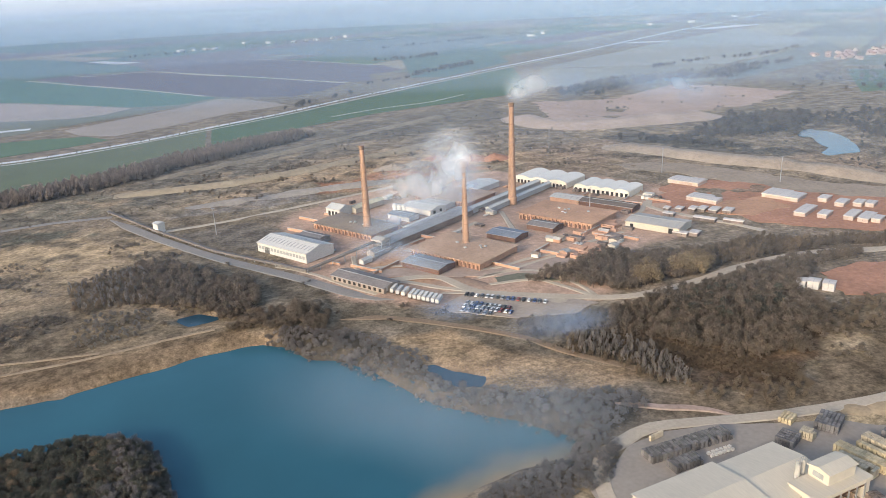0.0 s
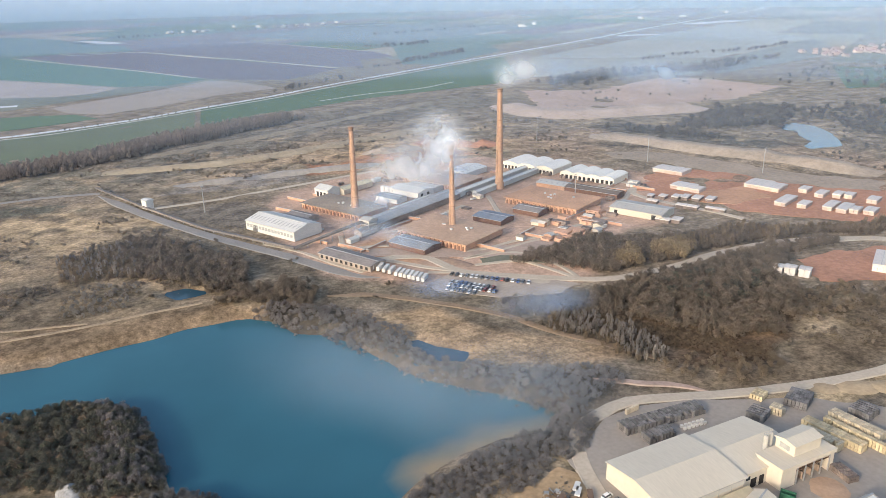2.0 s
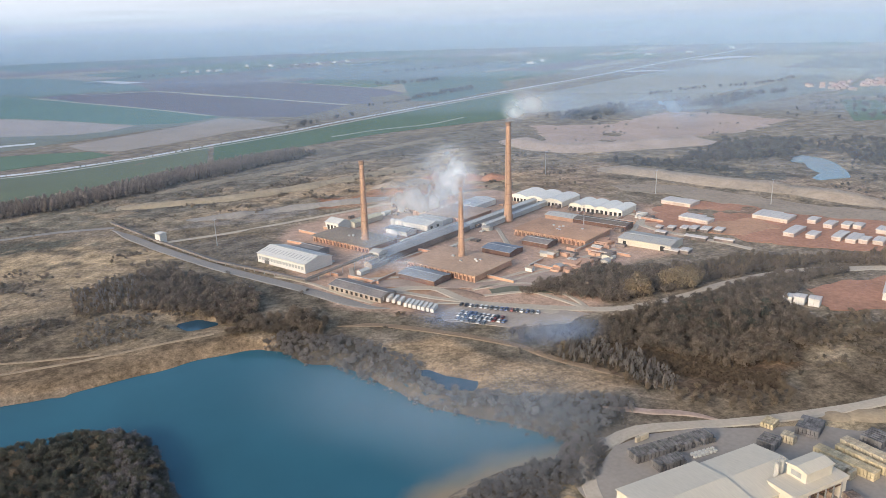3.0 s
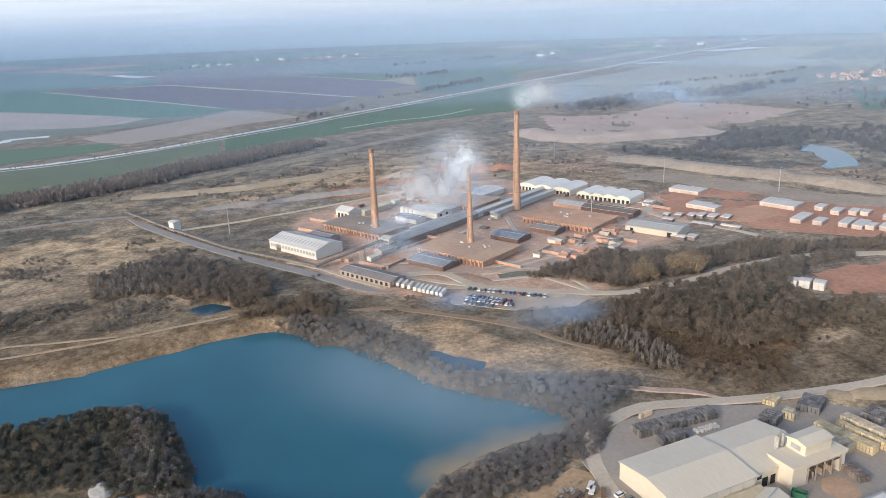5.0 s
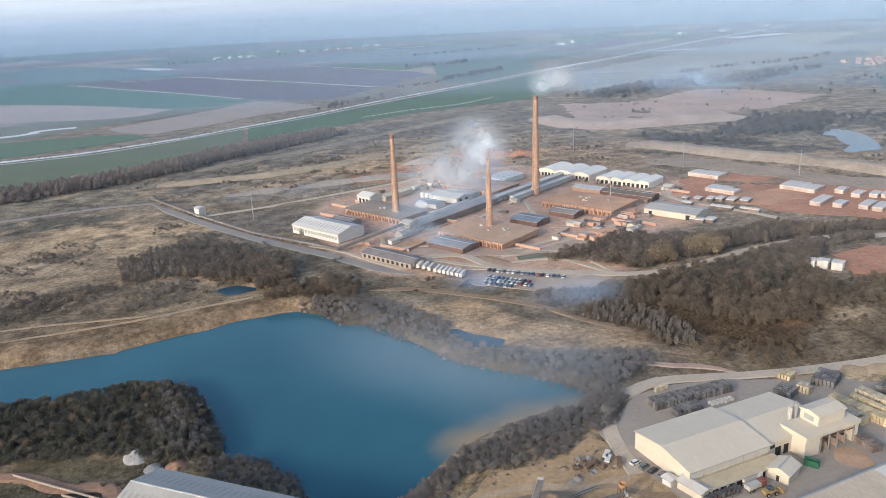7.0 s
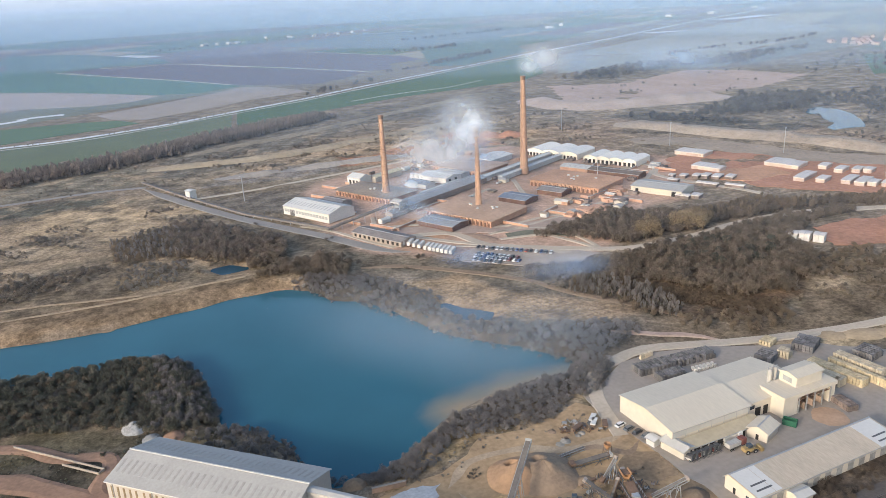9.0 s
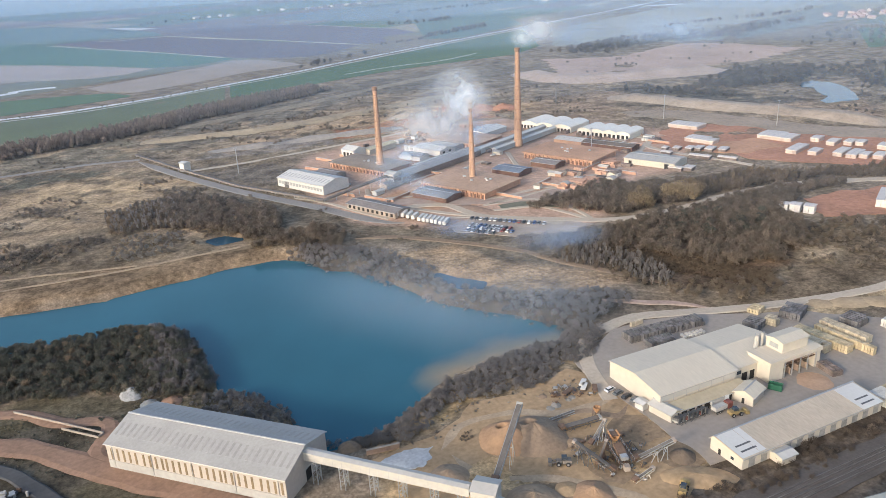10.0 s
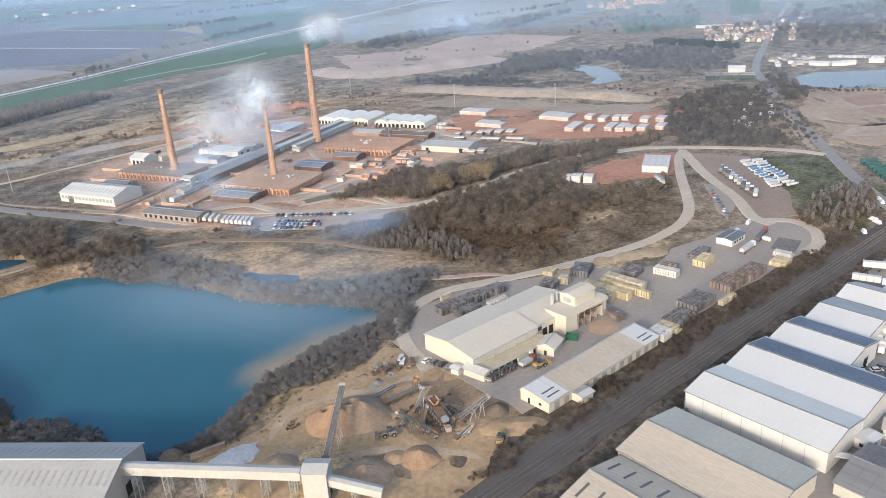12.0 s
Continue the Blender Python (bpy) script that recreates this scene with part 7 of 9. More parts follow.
def covered(x, y, L, W, h, rz, label, name="covered_stack", cat="brick stack", side=BROWNPACK):
    t = thing(name, x, y, 0, rz, label, cat, "white-topped stacks on the clay")
    n = max(2, int(L / 2.6))
    for i in range(n):
        a = -L / 2 + L * i / n
        boxed("brick_block", (a + 0.08, a + L / n - 0.08, -W / 2, W / 2, -0.3, h), side, t)
    bm = bmesh.new()
    extrude_x(bm, [(-W / 2 - 0.3, h - 0.5), (-W / 2 - 0.2, h + 0.1), (0, h + 0.5), (W / 2 + 0.2, h + 0.1), (W / 2 + 0.3, h - 0.5)], -L / 2 - 0.2, L / 2 + 0.2)
    part("cover", bm, SHEETING, t, "pale sheeting")
    k = max(1, int(L / 5))
    for i in range(k):
        bm = bmesh.new()
        xx = -L / 2 + L * (i + 1) / (k + 1)
        extrude_x(bm, [(-W / 2 - 0.33, h - 0.5), (-W / 2 - 0.25, h + 0.16), (0, h + 0.56), (W / 2 + 0.25, h + 0.16), (W / 2 + 0.33, h - 0.5)], xx - 0.1, xx + 0.1)
        part("strap", bm, SKYLIGHT, t)


for x, y, L, W in ((510, 537, 28, 18), (479, 490, 17, 15), (481, 477, 8, 12), (536, 464, 17, 22), (539, 450, 11, 20), (514, 420, 8, 26), (517, 406, 6.5, 14), (553, 434, 6.5, 13), (553, 419, 6.5, 15),
                   (562, 411, 6, 13), (567, 405, 6, 11), (531, 394, 6.5, 21), (534, 385, 7, 21), (536, 378, 6, 12), (543, 371, 7, 14), (571, 388, 7, 14), (580, 378, 7, 14), (556, 362, 7, 14)):
    covered(x, y, L, W, 3.0, -70, "brick stack under a pale cover on red clay", side=PALESIDE)
for x, y, L in ((391, 323, 4.6), (395.6, 318.8, 6), (400, 312.5, 6)):
    covered(x, y, L, 7, 4.2, -62, "white-wrapped container stack by the wood", "container_stack", side=WHITESIDE)
covered(455, 298, 17, 29, 4.5, -60, "large white-wrapped brick stack on red clay", side=WHITESIDE)
for x, y, L, W in ((452, 470, 5, 9), (458, 466, 5, 10), (463, 459, 6, 11), (444, 476, 5, 7), (470, 452, 6, 10), (437, 482, 4, 6), (428, 470, 8, 5), (402, 430, 10, 6), (440, 446, 16, 5), (410, 425, 6, 8), (452, 430, 14, 4)):
    covered(x, y, L, W, 2.4, -64, "low brick stack with a dusty pale top")
for k in range(26):
    a = random.uniform(0, 1)
    q = Vector((300, 428, 0)).lerp(Vector((382, 462, 0)), a) + Vector((random.uniform(-8, 14), random.uniform(-6, 22), 0))
    t = thing("brick_pile", q.x, q.y, 0, E1 + random.uniform(-8, 8), "loose orange brick pile in the works yard", "brick pile", "brick piles")
    w_ = random.uniform(1.5, 4)
    bm = bmesh.new()
    extrude_x(bm, [(-w_, -0.3), (w_, -0.3), (w_ * 0.8, random.uniform(1, 2.2)), (-w_ * 0.85, random.uniform(1, 2.2))], -w_ * 1.4, w_ * 1.4)
    part("bricks", bm, random.choice((BRICK, BROWNPACK, BRICK)), t)

WORKS = [(160, 500), (205, 470), (250, 440), (320, 425), (420, 440), (470, 520), (400, 660), (300, 680), (195, 640), (165, 590)]
BUILT = []
for ob in list(scene.objects):
    if ob.type == "EMPTY" and ob.name.split(".")[0] in ("brick_kiln", "works_hall", "conveyor_hall", "kiln_shed", "setting_shed", "packing_shed", "low_shed", "press_house", "clay_shed", "open_store", "crusher_house", "chimney", "conveyor_gallery"):
        BUILT.append((ob.location.x, ob.location.y, 36 if ob.name.startswith("brick_kiln") else 20))
c_rng = random.Random(3)
count = 0
while count < 90:
    x, y = c_rng.uniform(160, 470), c_rng.uniform(425, 680)
    if inside_distance(np.array([x]), np.array([y]), WORKS)[0] < 3 or any(math.hypot(x - a, y - b) < r for a, b, r in BUILT):
        continue
    count += 1
    kind = c_rng.random()
    rz = E1 + c_rng.choice((0, 90)) + c_rng.uniform(-5, 5)
    if kind < 0.3:
        shed("works_hut", "small dusty works hut with a pale roof", x, y, c_rng.uniform(4, 9), c_rng.uniform(3, 6), 2.6, 3.4, rz, c_rng.choice((BRICK, CREAM, WHITE)), c_rng.choice((PALEGREY, GREYROOF, BROWNROOF)), ridge_cap=False, group="works huts")
    elif kind < 0.75:
        packs(x - 4, x + 4, y - 1.5 * c_rng.randint(1, 3), y + 1.5 * c_rng.randint(1, 3), c_rng.choice((BROWNPACK, BRICK, WHITEPACK, BROWNPACK)), "rows of stacked bricks in the works yard", c_rng.choice((1, 2)), rz, lx=2.4, ly=2.0)
    else:
        t = thing("wall_run", x, y, 0, rz, "low dusty brick wall in the works yard", "wall", "low walls")
        ln = c_rng.uniform(5, 14)
        boxed("wall", (-ln, ln, -0.35, 0.35, -0.3, 1.6), BRICK, t)
        boxed("coping", (-ln, ln, -0.45, 0.45, 1.6, 1.75), PALEGREY, t)
for pts, w_ in (([(181, 483), (194, 464), (206, 448), (218, 431), (233, 415), (253, 395), (268, 376)], 3.6), ([(244, 421), (262, 417), (273, 412), (279, 397), (284, 378), (289, 368)], 2.6), ([(243, 434), (266, 433), (280, 425), (287, 406), (288, 388), (286, 372)], 2.4),
                ([(214, 424), (244, 406), (254, 390), (264, 376)], 2.4), ([(251, 445), (266, 444), (289, 447), (313, 447), (341, 453), (374, 458)], 2.6), ([(248, 435), (270, 436), (299, 441), (335, 446), (367, 449)], 2.6), ([(142, 524), (154, 506), (163, 486), (171, 464), (181, 443)], 2.6),
                ([(192, 515), (186, 492), (185, 477)], 2.4), ([(183, 484), (198, 486), (216, 478)], 2.4), ([(226, 505), (240, 512), (270, 524), (300, 538)], 3.0), ([(296, 478), (310, 500), (322, 530), (330, 552)], 2.8), ([(196, 606), (230, 622), (260, 638)], 2.6), ([(400, 480), (420, 492), (440, 510)], 2.8)):
    ribbon("track_works", pts, w_, 0.06, DUST, "pale dusty lane through the works", 4, 0.3)
bank("bank_works", [(229, 447), (236, 434), (242, 421)], 5, 5, 2.4, mat("brick_rubble_bank", (0.28, 0.195, 0.145), 0.95, 0.4, 0.06, 0.3, 0.2), "brown rubble bank by the car park")
patch("works_green", [(252, 428), (268, 427), (279, 418), (284, 402), (276, 408), (266, 415), (250, 420)], -0.02, mat("dull_grass", (0.165, 0.16, 0.115), 0.95, 0.3, 0.05, 0.25), "dull grass between the lanes", 1.0)
ribbon("road_clay", [(405, 522), (425, 530), (445, 534), (452, 524), (444, 510), (434, 500), (433, 485), (437, 469), (443, 448), (451, 427), (455, 406)], 4.6, 0.1, DUST, "pale lane between works and stock yard")

def wheels(t, xs, y, r, w=0.26):
    for x in xs:
        for s in (-1, 1):
            bm = bmesh.new()
            lathe(bm, [(r * 0.9, -w / 2), (r, -w / 3), (r, w / 3), (r * 0.9, w / 2)], 12)
            bmesh.ops.transform(bm, matrix=pose(x, s * y, r, 90), verts=bm.verts)
            p = part("wheel", bm, TYRE, t)
            bm = bmesh.new()
            lathe(bm, [(r * 0.5, w / 2), (r * 0.45, w / 2 + 0.03)], 8)
            bmesh.ops.transform(bm, matrix=pose(x, s * y, r, 90 if s < 0 else -90), verts=bm.verts)
            part("hub", bm, STEEL, p)


# ---- quarry plant ----
def mound(name, x, y, r, h, material, label, crater=(), sx=1.0, rz=0):
    """A heap tipped from above, with rills and slumped edges."""
    bm = bmesh.new()
    rings, seg = 18, 52
    rows = []
    for k in range(rings + 1):
        f = k / rings
        row = []
        for i in range(seg):
            a = 2 * math.pi * i / seg
            rr = r * f * (1 + 0.10 * noise.noise((math.cos(a) * 1.5, math.sin(a) * 1.5, x)))
            px, py = rr * math.cos(a) * sx, rr * math.sin(a)
            zz = h * (1 - f) ** 0.95 * (1 + 0.035 * noise.noise((math.cos(a) * 6, math.sin(a) * 6, f * 1.5 + x))) + 0.12 * h * noise.noise((px * 0.3, py * 0.3, y)) * (1 - f * f) + 0.05 * noise.noise((px * 1.6, py * 1.6, y)) * min(h, 4) - 0.6 * f ** 4
            for cx, cy, cr, cd in crater:
                zz -= cd * max(0, 1 - ((px - cx) ** 2 + (py - cy) ** 2) / cr ** 2)
            row.append(bm.verts.new((px, py, zz)))
        rows.append(row)
    for a, b in zip(rows, rows[1:]):
        for i in range(seg):
            bm.faces.new((a[i], b[i], b[(i + 1) % seg], a[(i + 1) % seg]))
    bmesh.ops.remove_doubles(bm, verts=bm.verts, dist=0.01)
    ob = part(name, bm, material, None, smooth=True)
    ob.matrix_world = pose(x, y, -0.25, 0, 0, rz)
    return tagged(ob, label, "heap", "heaps of sand and gravel")


mound("sand_mound", 129.0, 203, 11.5, 5.6, REDSAND, "big orange sand heap with a hollow top", [(-1.0, 2.6, 2.2, 2.8)])
mound("sand_mound", 136.5, 200.0, 13.0, 5.6, BROWNSAND, "brown sand heap with a shallow hollow beside the orange one", [(0.2, 3.4, 2.9, 2.2)])
mound("sand_mound", 102.5, 194.5, 7.4, 2.8, TANSAND, "grey-brown sand heap by the gallery")
mound("sand_mound", 119, 171.5, 9.8, 4.0, TANSAND, "broad tan sand heap by the transfer tower")
mound("sand_mound", 136.5, 166.5, 7.5, 2.6, REDSAND, "low spread sand heap")
mound("sand_mound", 131, 172, 5, 1.2, SAND, "low worn sand heap")
mound("gravel_mound", 171.5, 167.5, 5, 2.8, mat("dark_gravel", (0.15, 0.115, 0.085), 0.95, 0.8, 0.1, 0.25, 0.1), "dark brown gravel heap under a conveyor")
mound("gravel_mound", 160, 174, 4.5, 1.8, GRAVEL, "brown gravel heap in the plant")
mound("gravel_mound", 146, 190, 4, 1.5, GRAVEL, "low brown gravel heap among conveyors")
mound("earth_bank", 168, 158, 14, 1.6, SAND, "low sandy bank above the railway", sx=0.45, rz=60)
mound("earth_bank", 30, 286.5, 4.4, 1.1, REDROAD, "small orange earth heap behind the shed")
mound("earth_bank", 22, 288.5, 4.0, 1.2, mat("grey_rubble", (0.27, 0.27, 0.26), 0.95, 1.0, 0.2, 0.25), "grey rubble heap behind the shed")
mound("rock_bank", 17, 299.5, 6.0, 2.6, mat("grey_rock_face", (0.30, 0.30, 0.295), 0.95, 1.2, 0.3, 0.3, 0.2), "grey broken rock bank behind the shed", sx=0.8, rz=20)
mound("earth_bank", 80, 225, 4, 1.8, GRAVEL, "rubble heap at the shed's end")
PALERUBBLE = mat("pale_rubble", (0.30, 0.27, 0.225), 0.95, 1.0, 0.2, 0.3)
for k in range(9):
    mound("rubble_mound", 150 + random.uniform(0, 22), 208 + random.uniform(0, 15), random.uniform(1.5, 3.4), random.uniform(0.4, 1.0), random.choice((GRAVEL, BROWNSAND, PALERUBBLE)), "small heap of grubby rubble")


def scrap_frame(x, y, size, material, label):
    """A tangle of old beams, plates and frames."""
    t = thing("scrap_heap", x, y, 0, random.uniform(0, 360), label, "scrap", "scrap iron in the plant")
    for k in range(6):
        bm = bmesh.new()
        a = Vector((random.uniform(-1, 1) * size, random.uniform(-0.5, 0.5) * size, -0.1))
        b = a + Vector((random.uniform(-1, 1) * size, random.uniform(-0.6, 0.6) * size, random.uniform(0.1, 0.9) * size))
        beam(bm, a, b, random.uniform(0.12, 0.3))
        part("beam", bm, random.choice((material, IRON, DARKSTEEL)), t)
    w_ = size * random.uniform(0.3, 0.6)
    boxed("plate", (-w_, w_, -w_ * 0.7, w_ * 0.7, random.uniform(0.2, 0.5), random.uniform(0.55, 0.9)), random.choice((material, GREYROOF, IRON)), t)


for k in range(44):
    scrap_frame(random.triangular(140, 167, 152), random.triangular(163, 196, 178), random.uniform(0.9, 2.0), random.choice((IRON, DARKSTEEL, DUSTYWALL)), "rusty tangle of beams and plates by the screens")
for k in range(16):
    f = random.random()
    scrap_frame(154 + 17 * f + random.uniform(-2, 2), 218 - 3 * f + random.uniform(-5, 5), random.uniform(1.0, 2.2), random.choice((IRON, STEEL, DARKSTEEL)), "scrapped machine parts lying on the bank")
for k, (x, y, rz) in enumerate(((169.5, 218.5, 40), (168.3, 216, 44), (171, 213, 60), (161, 216, 20))):
    t = thing("old_trailer", x, y, 0, rz, "scrapped flat trailer with a pale deck", "trailer", "old trailers")
    boxed("deck", (-2.4, 2.4, -0.9, 0.9, 0.8, 1.3), WHITE if k < 2 else IRON, t)
    boxed("drawbar", (2.4, 3.8, -0.1, 0.1, 0.7, 0.85), DARKSTEEL, t)
    wheels(t, (-1.2, 0.2), 0.8, 0.4)
t = thing("retaining_wall", 89.5, 217, 0, -8, "low rust-brown retaining wall by the silt", "wall")
boxed("wall", (-6, 5.2, -0.3, 0.3, -1, 1.4), mat("rust_brown_wall", (0.26, 0.19, 0.15), 0.9, 0.8, 0.1, 0.2), t)
boxed("coping", (-6.1, 5.3, -0.4, 0.4, 1.6, 1.75), CONCRETE, t)


def conveyor(a, b, label, w=1.3, trestles=(0.85,), cap=True, casing=None):
    """An open belt conveyor on a lattice frame, from its foot a to its head b."""
    o = Vector((a[0], a[1], 0))
    t = thing("belt_conveyor", a[0], a[1], 0, 0, label, "conveyor", "plant conveyors")
    va, vb = Vector(a) - o, Vector(b) - o
    d = vb - va
    m = Matrix.Translation(va) @ d.to_track_quat("X", "Z").to_matrix().to_4x4()
    bm = bmesh.new()
    for s in (-1, 1):
        for z_ in (0, -0.9):
            box(bm, 0, d.length, s * w / 2 - 0.09, s * w / 2 + 0.09, z_ - 0.09, z_ + 0.09)
        n = int(d.length / 1.5)
        for i in range(n):
            beam(bm, (i * 1.5, s * w / 2, 0), (i * 1.5 + 1.5, s * w / 2, -0.9), 0.08)
    bmesh.ops.transform(bm, matrix=m, verts=bm.verts)
    part("frame", bm, casing or STEEL, t)
    boxed("belt", (0.1, d.length - 0.1, -w / 2 + 0.12, w / 2 - 0.12, 0.02, 0.14), mat("dusty_belt", (0.16, 0.14, 0.12), 0.9), t, m=m)
    if cap:
        boxed("head_drum", (d.length - 0.7, d.length + 0.3, -w / 2 - 0.15, w / 2 + 0.15, -0.6, 0.3), GALLERYWHITE if w > 1.6 else DUSTYWALL, t, m=m)
        boxed("hopper", (-0.5, 1.4, -w / 2 - 0.3, w / 2 + 0.3, 0.1, 0.8), IRON, t, m=m)
    side = Vector((-d.y, d.x, 0)).normalized()
    for f in trestles:
        p = va + d * f
        bm = bmesh.new()
        for s in (-1, 1):
            beam(bm, p + side * s * w / 2 - Vector((0, 0, 0.9)), Vector((p.x, p.y, -0.3)) + side * s * (w / 2 + 0.9), 0.2)
            beam(bm, p + side * s * w / 2 - Vector((0, 0, 0.9)), Vector((p.x, p.y, -0.3)) + side * s * (w / 2 + 0.9) + Vector((d.x, d.y, 0)).normalized() * -2.5, 0.16)
        beam(bm, Vector((p.x, p.y, p.z * 0.45)) - side * (w / 2 + 0.5), Vector((p.x, p.y, p.z * 0.45)) + side * (w / 2 + 0.5), 0.14)
        part("trestle", bm, casing or STEEL, t)
    return t


conveyor((111.5, 181.5, 4.0), (134, 204.5, 11.0), "long grey stacking conveyor over the orange heap", 1.8, (0.42, 0.55))
conveyor((147.9, 171.5, 1.2), (140.9, 183.1, 7.0), "dark belt conveyor rising on spindly legs", 1.2, (0.35, 0.6, 0.85), casing=DARKSTEEL)
conveyor((149.8, 186, 1.0), (157.2, 188.8, 6.0), "thin steel conveyor on tall legs", 0.9, (0.5, 0.85))
conveyor((156.3, 172.2, 1.5), (169.2, 169.3, 6.2), "pale belt conveyor over the dark gravel heap", 1.3, (0.55, 0.8))
conveyor((145, 176, 1.2), (152, 181, 4.6), "short rusty cross conveyor", 0.9, (0.6,), casing=IRON)
conveyor((150, 164.5, 0.9), (158, 165.5, 2.2), "short pale loading conveyor", 1.0, (0.7,), casing=CREAM)
conveyor((146.2, 198.1, 1.0), (160.5, 195.7, 2.2), "grey flat feed conveyor", 2.0, (0.3, 0.7), casing=DARKSTEEL)
conveyor((143, 204, 0.8), (156, 204.5, 1.0), "low pale feed conveyor", 1.0, (0.5,), cap=False)
t = thing("feed_tower", 160, 197, 0, 25, "rusty lattice feed tower with an orange hopper", "tower")
bm = bmesh.new()
for x in (-1.2, 1.2):
    for y in (-1.2, 1.2):
        beam(bm, (x, y, -0.3), (x * 0.8, y * 0.8, 4.2), 0.2)
for a, b in (((-1.2, -1.2), (1.2, -1.2)), ((1.2, -1.2), (1.2, 1.2)), ((1.2, 1.2), (-1.2, 1.2)), ((-1.2, 1.2), (-1.2, -1.2))):
    beam(bm, (*a, 0.4), (b[0] * 0.85, b[1] * 0.85, 3.2), 0.12)
part("lattice", bm, IRON, t)
bm = bmesh.new()
lathe(bm, [(0.4, 3.2), (1.3, 4.6), (1.35, 5.4), (1.2, 5.4), (0.5, 4.4)], 8)
part("hopper", bm, ORANGE, t, "dull orange hopper")
SCR = thing("screening_plant", 153.4, 176, 0, -106, "rusty orange and grey screening plant with hoppers", "plant")
bm = bmesh.new()
for x in (-7, -3, 1, 5):
    for y in (-1.7, 1.7):
        beam(bm, (x, y, -0.3), (x, y, 3 + (x < 0) * 2.0), 0.22)
for z_, x0, x1 in ((2.9, -7, 5.5), (4.9, -7, -2.5)):
    for y in (-1.7, 1.7):
        beam(bm, (x0, y, z_), (x1, y, z_), 0.25)
part("frame", bm, DARKSTEEL, SCR)
bm = bmesh.new()
extrude_x(bm, [(-0.6, 4.2), (0.6, 4.2), (1.5, 5.6), (1.5, 6.4), (1.35, 6.4), (0.5, 5.0), (-0.5, 5.0), (-1.35, 6.4), (-1.5, 6.4), (-1.5, 5.6)], -6.8, -3.8)
part("hopper", bm, ORANGE, SCR, "dull orange hopper")
boxed("grid", (-6.8, -3.8, -1.35, 1.35, 5.9, 6.0), IRON, SCR)
boxed("drive_box", (-8.0, -6.9, -0.7, 0.7, 5.0, 5.9), DUSTYWALL, SCR)
bm = bmesh.new()
box(bm, -3.2, 1.8, -1.4, 1.4, 3.2, 4.0, Matrix.Rotation(radians(12), 4, "Y"))
part("screen_deck", bm, IRON, SCR)
boxed("feed_box", (2.4, 4.4, -1.1, 1.1, 2.6, 3.8), STEEL, SCR)
boxed("engine", (5, 6.8, -0.9, 0.9, 0.2, 1.9), DUSTYWALL, SCR)
for y in (-2.2, 2.2):
    boxed("walkway", (-7, 5.5, y - 0.35, y + 0.35, 2.8, 2.9), IRON, SCR)
    bm = bmesh.new()
    for x in np.arange(-7, 5.6, 1.55):
        beam(bm, (x, y * 1.15, 2.9), (x, y * 1.15, 3.9), 0.07)
    beam(bm, (-7, y * 1.15, 3.9), (5.5, y * 1.15, 3.9), 0.07)
    part("handrail", bm, STEEL, SCR)

# ---- vehicles ----
def car(x, y, rz, paint, label, van=False, group="parked cars"):
    t = thing("van" if van else "car", x, y, 0.12, rz, label, "van" if van else "car", group)
    L, H = (5.2, 2.1) if van else (4.3, 1.45)
    bm = bmesh.new()
    prof = [(-L / 2, 0.3), (L / 2, 0.3), (L / 2, 0.72), (L / 2 - 0.9, 0.88), (-L / 2 + 0.1, 0.92), (-L / 2, 0.7)]
    a = [bm.verts.new((px, -0.86, pz)) for px, pz in prof]
    b = [bm.verts.new((px, 0.86, pz)) for px, pz in prof]
    for i in range(len(prof)):
        j = (i + 1) % len(prof)
        bm.faces.new((a[i], b[i], b[j], a[j]))
    bm.faces.new(a)
    bm.faces.new(b[::-1])
    bmesh.ops.recalc_face_normals(bm, faces=bm.faces)
    part("body", bm, paint, t)
    x0, x1 = (-L / 2 + 0.05, L / 2 - 1.0) if van else (-L / 2 + 0.35, L / 2 - 1.25)
    bm = bmesh.new()
    lo = [bm.verts.new(q) for q in ((x0, -0.8, 0.9), (x1 + 0.5, -0.8, 0.88), (x1 + 0.5, 0.8, 0.88), (x0, 0.8, 0.9))]
    hi = [bm.verts.new(q) for q in ((x0 + 0.3, -0.64, H - 0.06), (x1 - 0.25, -0.64, H - 0.06), (x1 - 0.25, 0.64, H - 0.06), (x0 + 0.3, 0.64, H - 0.06))]
    for i in range(4):
        bm.faces.new((lo[i], lo[(i + 1) % 4], hi[(i + 1) % 4], hi[i]))
    bm.faces.new(hi)
    part("glazing", bm, paint if van else GLASSY, t)
    boxed("roof", (x0 + 0.28, x1 - 0.25, -0.65, 0.65, H - 0.06, H), paint, t)
    boxed("windscreen", (x1 - 0.1, x1 + 0.28, -0.62, 0.62, 1.0, H - 0.25), GLASSY, t)
    for s in (-0.6, 0.6):
        boxed("headlight", (L / 2 - 0.06, L / 2 + 0.03, s - 0.16, s + 0.16, 0.55, 0.7), WHITE, t)
    wheels(t, (-L / 2 + 0.8, L / 2 - 0.85), 0.8, 0.33)
    return t


